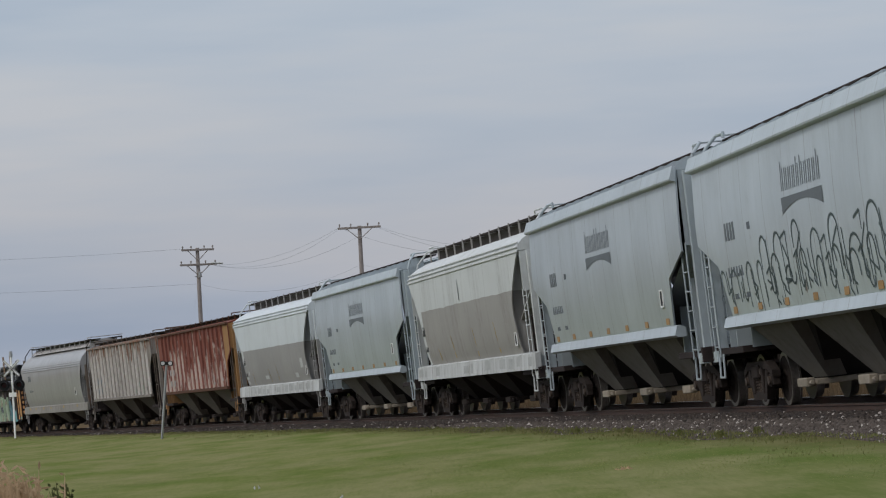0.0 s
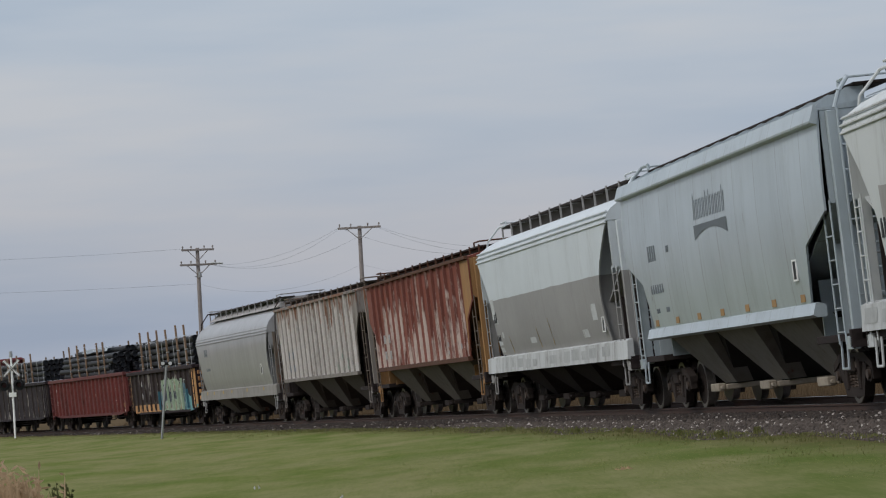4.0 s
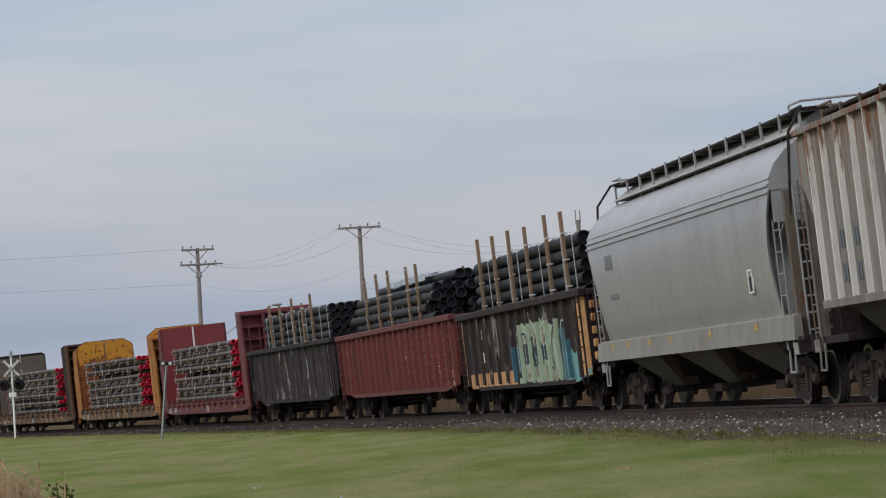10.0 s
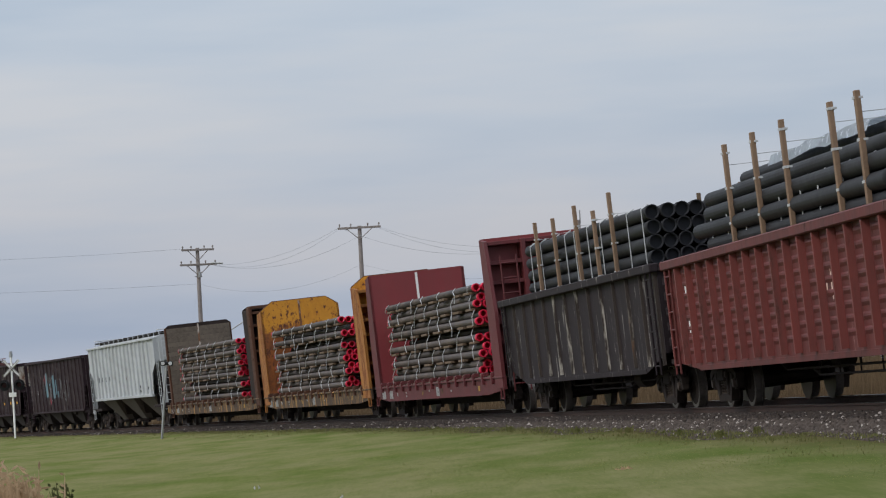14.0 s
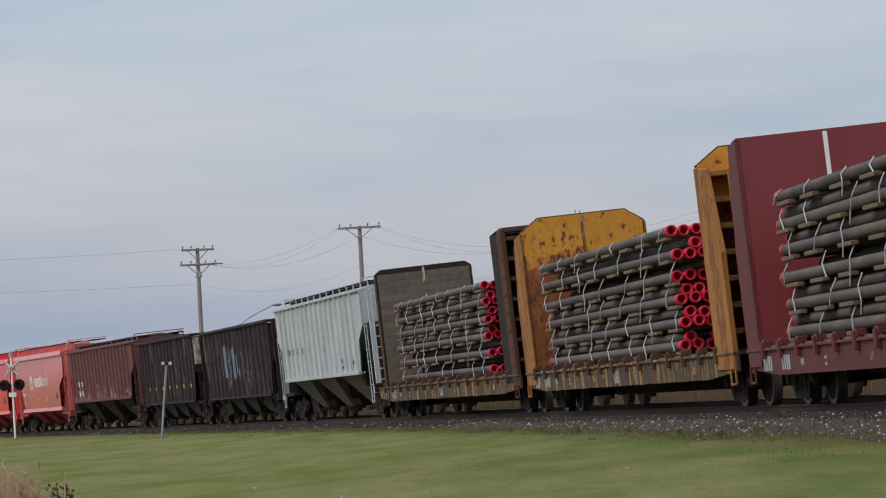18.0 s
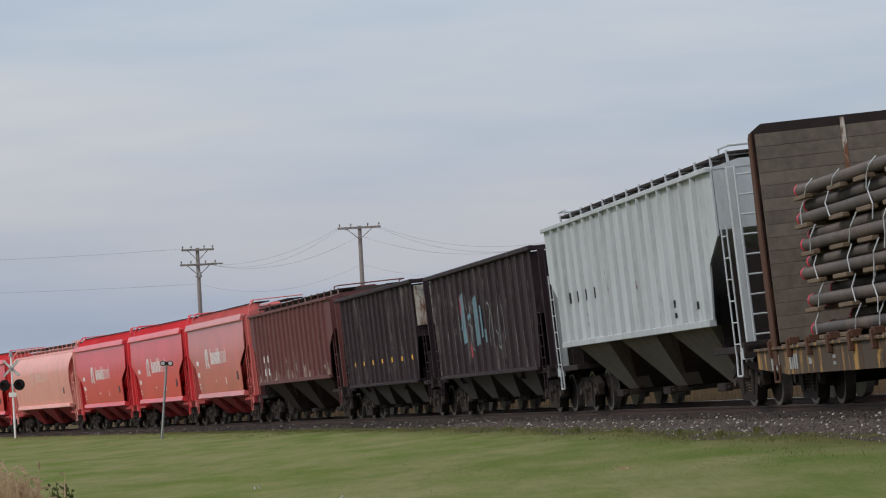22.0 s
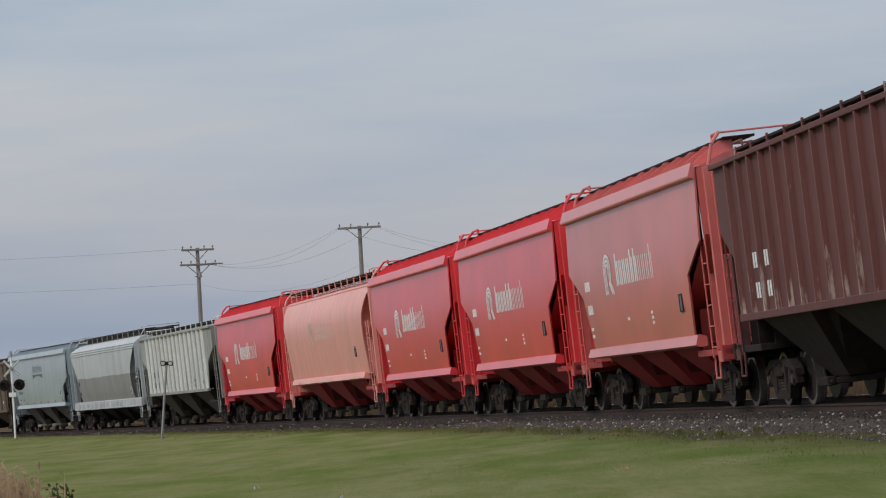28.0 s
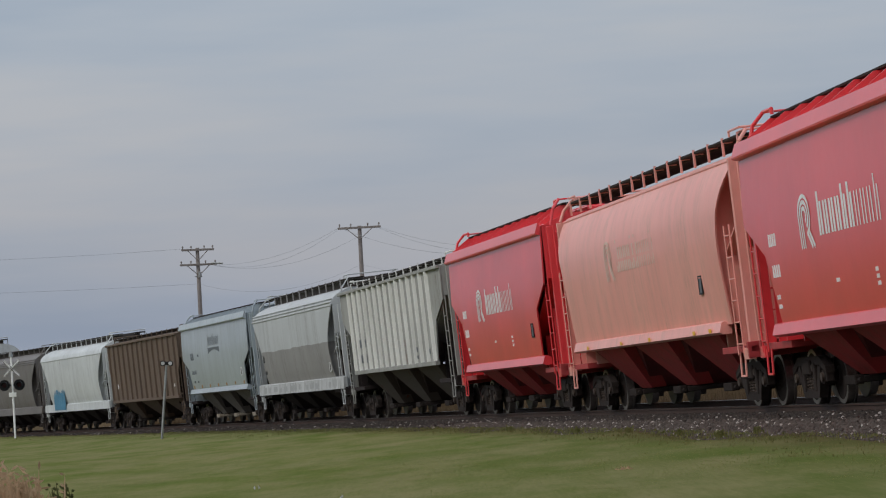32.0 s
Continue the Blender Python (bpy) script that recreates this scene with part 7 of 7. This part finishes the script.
for sgn in (1, -1):
    bm = B()
    c = sg(0.83, 0, 0.09)
    d = Vector((0.42, 0, sgn * 0.42))
    w = Vector((0.05, 0, -sgn * 0.05))
    vs = [c + d + w, c + d - w, c - d - w, c - d + w]
    f = [bm.verts.new(v) for v in vs]
    g = [bm.verts.new(v + Vector((0, 0.02, 0))) for v in vs]
    bm.faces.new(f), bm.faces.new(g[::-1])
    for k in range(4):
        bm.faces.new((f[k], f[(k + 1) % 4], g[(k + 1) % 4], g[k]))
    bmesh.ops.recalc_face_normals(bm, faces=bm.faces)
    for v in bm.verts:
        v.co.y -= 0.012 * sgn
    board = part("crossbuck_board", bm, M["sig_white"], sig, "white crossbuck board")
    for side in (1, -1):
        bm = B()
        e = w * (0.62 * side)
        rod(bm, c - d + e + Vector((0, -0.016, 0)), c + d + e + Vector((0, -0.016, 0)), 0.012, 5)
        part("board_edge", bm, M["sig_black"], board, "dark edge strip")
bm = B()
rod(bm, sg(0.62, -0.6), sg(0.62, 0.6), 0.04, 8)
part("lamp_bracket", bm, M["sig_black"], sig)
for off in (-0.42, 0.38):
    bm = B()
    c = sg(0.62, off)
    rod(bm, c + Vector((0, -0.05, 0)), c + Vector((0, -0.09, 0)), 0.30, 20)
    rod(bm, c + Vector((0, 0.12, 0)), c + Vector((0, -0.05, 0)), 0.15, 16)
    lampb = part("signal_lamp", bm, M["sig_black"], sig)
    bm = B()
    arc = [math.pi * (-0.1 + 1.2 * k / 12) for k in range(13)]
    prism(bm, [(c.x + 0.19 * math.cos(a), c.z + 0.19 * math.sin(a)) for a in arc] + [(c.x + 0.165 * math.cos(a), c.z + 0.165 * math.sin(a)) for a in reversed(arc)], 1, c.y - 0.4, c.y - 0.09)
    part("hood", bm, M["sig_black"], lampb)
    bm = B()
    rod(bm, c + Vector((0, -0.09, 0)), c + Vector((0, -0.11, 0)), 0.12, 16)
    part("lens", bm, M["lens_red"], lampb)
bm = B()
c = sg(0.50, 0, 0.08)
box(bm, c.x - 0.20, c.x + 0.20, c.y - 0.02, c.y, c.z - 0.12, c.z + 0.12, 0.01)
part("sign_plate", bm, M["sig_white"], sig)
bm = B()
rod(bm, sg(0.97), sg(1.04), 0.11, 14, r2=0.08)
part("bell", bm, M["galv"], sig)

# leaning post with two white discs
post = new("marker_post")
tagged(post, "thin leaning steel post with two round white lamps", "marker post")
D_POST = 112.0
f0, f1 = up(286, 770, D_POST), up(294.5, 645, D_POST)
bm = B()
rod(bm, f0 - Vector((0, 0, 0.2)), f1, 0.045, 8)
part("shaft", bm, M["galv"], post)
bm = B()
a0, a1 = up(284, 643, D_POST), up(306, 644, D_POST)
rod(bm, a0, a1, 0.07, 10)
part("cross_bar", bm, M["sig_black"], post)
for px in (288.5, 301.5):
    bm = B()
    c = up(px, 643.5, D_POST)
    rod(bm, c + Vector((0, 0.05, 0)), c + Vector((0, -0.06, 0)), 0.10, 18)
    hood = part("lamp_case", bm, M["sig_black"], post)
    bm = B()
    rod(bm, c + Vector((0, -0.06, 0)), c + Vector((0, -0.09, 0)), 0.070, 18)
    part("lens", bm, M["strap"], hood, "white round lens")

# ---- lawn grass, stones, weeds ----
def scatter(n, s0, s1, d0, d1, seed):
    rng = np.random.RandomState(seed)
    s, d = rng.uniform(s0, s1, n), rng.uniform(d0, d1, n)
    lx = np.interp(s, _S, _L[:, 0]) - np.sin(np.interp(s, _S, _L[:, 2])) * d
    ly = np.interp(s, _S, _L[:, 1]) + np.cos(np.interp(s, _S, _L[:, 2])) * d
    return s, d, lx, ly, rng


def in_view(x, y, margin=0.012):
    return (y > 24) & (np.abs(x) < (0.147 + margin) * y + 0.4)


def leafy(name, c0, c1):
    """Thin leaves that let light through, each blade a little different."""
    m = Nodes(name)
    c = m.mix(m.island(), c0, c1)
    c = m.mix(m.math("MULTIPLY", m.span(m.noise(0.8, 4, 0.6), 0.42, 0.65), 0.5), c, tuple(v * 1.25 for v in c1))
    d, t, x = m.n.new("ShaderNodeBsdfDiffuse"), m.n.new("ShaderNodeBsdfTranslucent"), m.n.new("ShaderNodeMixShader")
    m.put(d.inputs["Color"], c)
    m.put(t.inputs["Color"], c)
    x.inputs[0].default_value = 0.5
    m.l.new(d.outputs[0], x.inputs[1])
    m.l.new(t.outputs[0], x.inputs[2])
    m.l.new(x.outputs[0], m.n["Material Output"].inputs["Surface"])
    return m.mat


def blades(name, x, y, z, h, rng, mat, label, width=0.012, lean=0.4, per=3):
    """Grass: a few leaning three-sided blades at each place, joined in one mesh."""
    n = len(x) * per
    X, Y, Z, Hh = (np.repeat(v, per) for v in (x, y, z, h))
    X = X + rng.normal(0, 0.05, n)
    Y = Y + rng.normal(0, 0.05, n)
    Hh = Hh * rng.uniform(0.6, 1.3, n)
    ang, tilt = rng.uniform(0, math.tau, n), rng.uniform(0.05, lean, n)
    wx, wy = np.cos(ang) * width, np.sin(ang) * width
    tx, ty = np.cos(ang + 1.57) * tilt * Hh, np.sin(ang + 1.57) * tilt * Hh
    v = np.empty((n, 3, 3))
    v[:, 0] = np.stack([X - wx, Y - wy, Z - 0.01], 1)
    v[:, 1] = np.stack([X + wx, Y + wy, Z - 0.01], 1)
    v[:, 2] = np.stack([X + tx, Y + ty, Z + Hh], 1)
    me = bpy.data.meshes.new(name)
    me.from_pydata(v.reshape(-1, 3).tolist(), [], np.arange(3 * n).reshape(-1, 3).tolist())
    me.materials.append(mat)
    ob = new(name, me)
    return tagged(ob, label, "grass", "", "stuff")


M["grass"] = leafy("grass_blades", rgb(100, 108, 60), rgb(126, 124, 80))
s, d, x, y, rng = scatter(90000, -45, 60, 3.2, 27, 3)
edge_wave = 3.45 + 0.35 * np.sin(s * 0.7) + 0.25 * np.sin(s * 1.9 + 1) + 0.2 * np.sin(s * 5.3)
ok = in_view(x, y) & (d > edge_wave) & (y < 95) & (d < edge_wave + 1.6) & (rng.uniform(0, 1, len(x)) < 0.35)
x, y, s, d = x[ok], y[ok], s[ok], d[ok]
rough = np.clip(1.6 - np.abs(d - 3.8) * 0.8, 0, 1)
blades("lawn_grass", x, y, ground_height(s, d) + 0.006, 0.008 + 0.035 * rough * rng.uniform(0, 1, len(x)), rng, M["grass"], "short mown green grass with dry yellow patches", 0.007, 1.6)
s, d, x, y, rng = scatter(9000, 30, 130, 3.3, 34, 4)
ok = in_view(x, y) & (y >= 90) & (d > 3.6) & (d < 6.5)
x, y, s, d = x[ok], y[ok], s[ok], d[ok]
blades("lawn_grass", x, y, ground_height(s, d), np.full(len(x), 0.04), rng, M["grass"], "short mown green grass farther along the track", 0.018, 0.9)

M["grass_fresh"] = leafy("fresh_grass_blades", rgb(98, 116, 54), rgb(132, 134, 84))
s, d, x, y, rng = scatter(160000, -45, 30, 4.6, 27, 8)
thick = 0.45 + 0.3 * np.sin(x * 0.9 + y * 0.35) + 0.3 * np.sin(x * 2.3 - y * 0.8 + 1.0)
ok = in_view(x, y) & (y < 52) & (rng.uniform(0, 1, len(x)) < thick)
x, y, s, d = x[ok], y[ok], s[ok], d[ok]
blades("lawn_grass", x, y, ground_height(s, d), rng.uniform(0.006, 0.013, len(x)), rng, M["grass_fresh"], "fresh green blades of grass in the mown lawn", 0.005, 3.2)

# tall dry grass behind the track
M["hay"] = leafy("tall_dry_grass", rgb(98, 82, 63), rgb(116, 98, 76))
s, d, x, y, rng = scatter(30000, -32, 130, -26, -4.6, 6)
ok = in_view(x, y, 0.02)
x, y, s, d = x[ok], y[ok], s[ok], d[ok]
blades("tall_grass", x, y, ground_height(s, d), rng.uniform(0.3, 0.65, len(x)), rng, M["hay"], "tall dry beige grass beyond the track", 0.02, 0.5, 4)

# rank grass and weeds along the foot of the ballast
s, d, x, y, rng = scatter(5000, -22, 75, 2.9, 4.4, 5)
ok = in_view(x, y) & (rng.uniform(0, 1, len(x)) < 0.55 + 0.45 * np.sin(s * 0.9) * np.sin(s * 2.3))
x, y, s, d = x[ok], y[ok], s[ok], d[ok]
M["weed"] = leafy("weed_leaf", rgb(92, 98, 56), rgb(120, 118, 76))
M["dry"] = plain("dry_stalks", rgb(176, 150, 118), 0.9, 0.0, 0.3, 5, 0.0)
blades("verge_grass", x, y, np.maximum(ground_height(s, d), -0.5), rng.uniform(0.015, 0.05, len(x)), rng, M["weed"], "rank grass along the foot of the ballast", 0.008, 0.9, 4)


def weed_clump(name, label, at, n, h, spread, mat, seed, leaf=0.0):
    rnd = random.Random(seed)
    bm = B()
    for _ in range(n):
        a, rr = rnd.uniform(0, math.tau), abs(rnd.gauss(0, spread))
        p = Vector((at.x + rr * math.cos(a), at.y + rr * math.sin(a), at.z))
        hh = h * rnd.uniform(0.5, 1.15)
        q = p + Vector((rnd.uniform(-0.2, 0.2) * hh, rnd.uniform(-0.2, 0.2) * hh, hh))
        w = Vector((rnd.uniform(0.006, 0.012) + leaf * 0.5, 0, 0))
        mid = p.lerp(q, 0.5) + Vector((rnd.uniform(-0.03, 0.03), 0, 0))
        vs = [bm.verts.new(v) for v in (p - w * 0.6, p + w * 0.6, mid + w, q, mid - w)]
        bm.faces.new(vs)
        for k in range(3):
            t = rnd.uniform(0.4, 1.0)
            c = p.lerp(q, t)
            e = Vector((rnd.uniform(-1, 1), rnd.uniform(-0.5, 0.5), rnd.uniform(0.0, 0.8))).normalized() * hh * rnd.uniform(0.10, 0.25)
            f = e.cross(Vector((0, 1, 0.2))).normalized() * (0.012 + leaf)
            vs = [bm.verts.new(v) for v in (c, c + e * 0.5 + f, c + e, c + e * 0.5 - f)]
            bm.faces.new(vs)
    ob = part(name, bm, mat, None)
    return tagged(ob, label, "weeds", "", "stuff")


def lawn_point(px, dist):
    p = up(px, 800, dist)
    s1, d1 = line_coords(np.array([p.x]), np.array([p.y]))
    return Vector((p.x, p.y, float(ground_height(s1, d1)[0])))


M["dry_pink"] = leafy("dry_pinkish_stalks", rgb(160, 136, 108), rgb(200, 172, 144))
for k, (px, dist, n, h, sp) in enumerate(((2, 33.5, 60, 0.52, 0.22), (28, 33.8, 46, 0.44, 0.2), (58, 34.3, 22, 0.26, 0.16), (-15, 33, 60, 0.55, 0.2))):
    weed_clump("dry_weeds", "dry pinkish brown weed stalks in the lawn", lawn_point(px, dist), n, h, sp, M["dry_pink"], 20 + k, 0.004)
M["dark_leaf"] = leafy("dark_broad_leaf", rgb(76, 84, 52), rgb(96, 96, 66))
weed_clump("broadleaf_weed", "dark green broad-leaved weed in the lawn", lawn_point(112, 34.3), 9, 0.34, 0.10, M["dark_leaf"], 31, 0.008)
weed_clump("broadleaf_weed", "dark green broad-leaved weed in the lawn", lawn_point(90, 34.6), 7, 0.28, 0.08, M["dark_leaf"], 32, 0.008)
for k, (px, dist) in enumerate(((1276, 41.5), (1436, 41.0), (1500, 39), (1205, 45), (1113, 50), (1340, 43), (1470, 42.5), (1545, 38), (1022, 54), (905, 62))):
    weed_clump("weed_tuft", "low green weed tuft at the lawn's edge", lawn_point(px, dist), 12, 0.10, 0.08, M["weed"], 40 + k, 0.008)
weed_clump("dead_leaves", "small heap of brown dead leaves on the lawn", lawn_point(1103, 32.6), 10, 0.03, 0.09, M["dry"], 60, 0.012)
for k, (px, dist) in enumerate(((604, 31.5), (600, 31.8), (448, 40))):
    weed_clump("seed_head", "pale dandelion seed head on a thin stalk", lawn_point(px, dist), 2, 0.06, 0.02, M["strap"], 70 + k, 0.004)


def stones(name, label, n, s0, s1, d0, d1, size, mat, seed, height):
    """Angular stones: squashed, jittered octahedra with a cut top, joined."""
    s, d, x, y, rng = scatter(n, s0, s1, d0, d1, seed)
    ok = in_view(x, y)
    s, d, x, y = s[ok], d[ok], x[ok], y[ok]
    z = height(s, d)
    base = np.array([(1, 0, 0.1), (0.2, 0.9, 0), (-0.9, 0.3, 0.1), (-0.3, -0.95, 0), (0.6, -0.6, 0.2), (0.25, 0.25, 0.7), (-0.35, 0.1, 0.75), (0.05, -0.4, 0.65), (0, 0, -0.5)])
    tri = np.array([(0, 1, 5), (1, 6, 5), (1, 2, 6), (2, 3, 6), (3, 7, 6), (3, 4, 7), (4, 0, 5), (4, 5, 7), (5, 6, 7), (1, 0, 8), (2, 1, 8), (3, 2, 8), (4, 3, 8), (0, 4, 8)])
    k = len(x)
    sz = size * rng.uniform(0.5, 1.4, k)
    a = rng.uniform(0, math.tau, k)
    v = base[None] * sz[:, None, None] * rng.uniform(0.7, 1.3, (k, 9, 3))
    ca, sa = np.cos(a)[:, None], np.sin(a)[:, None]
    vx, vy = v[:, :, 0] * ca - v[:, :, 1] * sa, v[:, :, 0] * sa + v[:, :, 1] * ca
    v = np.stack([vx + x[:, None], vy + y[:, None], v[:, :, 2] + z[:, None]], 2)
    f = tri[None] + (np.arange(k) * 9)[:, None, None]
    me = bpy.data.meshes.new(name)
    me.from_pydata(v.reshape(-1, 3).tolist(), [], f.reshape(-1, 3).tolist())
    me.materials.append(mat)
    return tagged(new(name, me), label, "ballast stones", "", "stuff")


def shoulder(s, d):
    return np.interp(d, [-2.4, -1.3, 1.3, 2.1, 3.3, 4.2], [-0.30, -0.19, -0.19, -0.22, -0.42, -0.62]) + 0.01


m = Nodes("ballast_stone")
isl = m.island()
g = m.noise(30, 3, 0.6)
c = m.mix(isl, rgb(50, 43, 38), rgb(88, 79, 72))
c = m.mix(m.math("GREATER_THAN", isl, 0.945), c, rgb(170, 162, 154))
c = m.mix(m.math("MULTIPLY", g, 0.4), c, rgb(84, 70, 62))
M["stone"] = m.done(c, 0.9)
m = Nodes("dark_ballast_stone")
isl = m.island()
c = m.mix(isl, rgb(38, 31, 28), rgb(66, 56, 49))
c = m.mix(m.math("GREATER_THAN", isl, 0.97), c, rgb(150, 142, 136))
M["stone_dark"] = m.done(c, 0.95)
stones("ballast_stones", "grey crushed stone of the ballast shoulder with pale pieces", 16000, -24, 22, 2.25, 3.8, 0.033, M["stone"], 8, shoulder)
stones("ballast_stones", "dark crushed stone beside the rail", 12000, -24, 40, 0.95, 2.35, 0.033, M["stone_dark"], 10, shoulder)
stones("ballast_stones", "dark crushed stone of the ballast farther along", 12000, 22, 130, 1.2, 3.6, 0.04, M["stone_dark"], 9, shoulder)
stones("ballast_stones", "scattered pale stones on the dark shoulder", 500, 8, 60, 2.6, 3.7, 0.06, M["stone"], 11, shoulder)

# ties under the rails, nearest stretch
bm = B()
box(bm, -0.115, 0.115, -1.3, 1.3, -0.36, -0.172, 0.01)
tie = mesh_of(bm, "tie", M["tie"])
track_bed = new("ties")
tagged(track_bed, "row of dark creosoted timber ties under the rails", "railway ties", "", "structure")
for k in range(290):
    ob = share("tie", tie, track_bed)
    ob.matrix_local = track_pose(-22 + k * 0.54) @ Matrix.Rotation(((k * 37) % 11 - 5) * 0.002, 4, "Z")


# ---- what moves ----
def motions():
    times = [0.5 * k for k in range(65)]
    for thing, mid, half_truck in cars:
        walk(thing, [(t, car_pose(mid, half_truck, t)) for t in times])
    # every wheelset rolls alike: one roll, shared by all
    n = 960
    walk(wheelsets[0], [(k / 30, Matrix.Rotation(rolled(k / 30) / WHEEL_R * -1.0, 4, "Y")) for k in range(n + 1)])
    roll = wheelsets[0].animation_data
    for w in wheelsets[1:]:
        w.rotation_mode = "QUATERNION"
        w.animation_data_create()
        w.animation_data.action = roll.action
        w.animation_data.action_slot = roll.action_slot


motions()
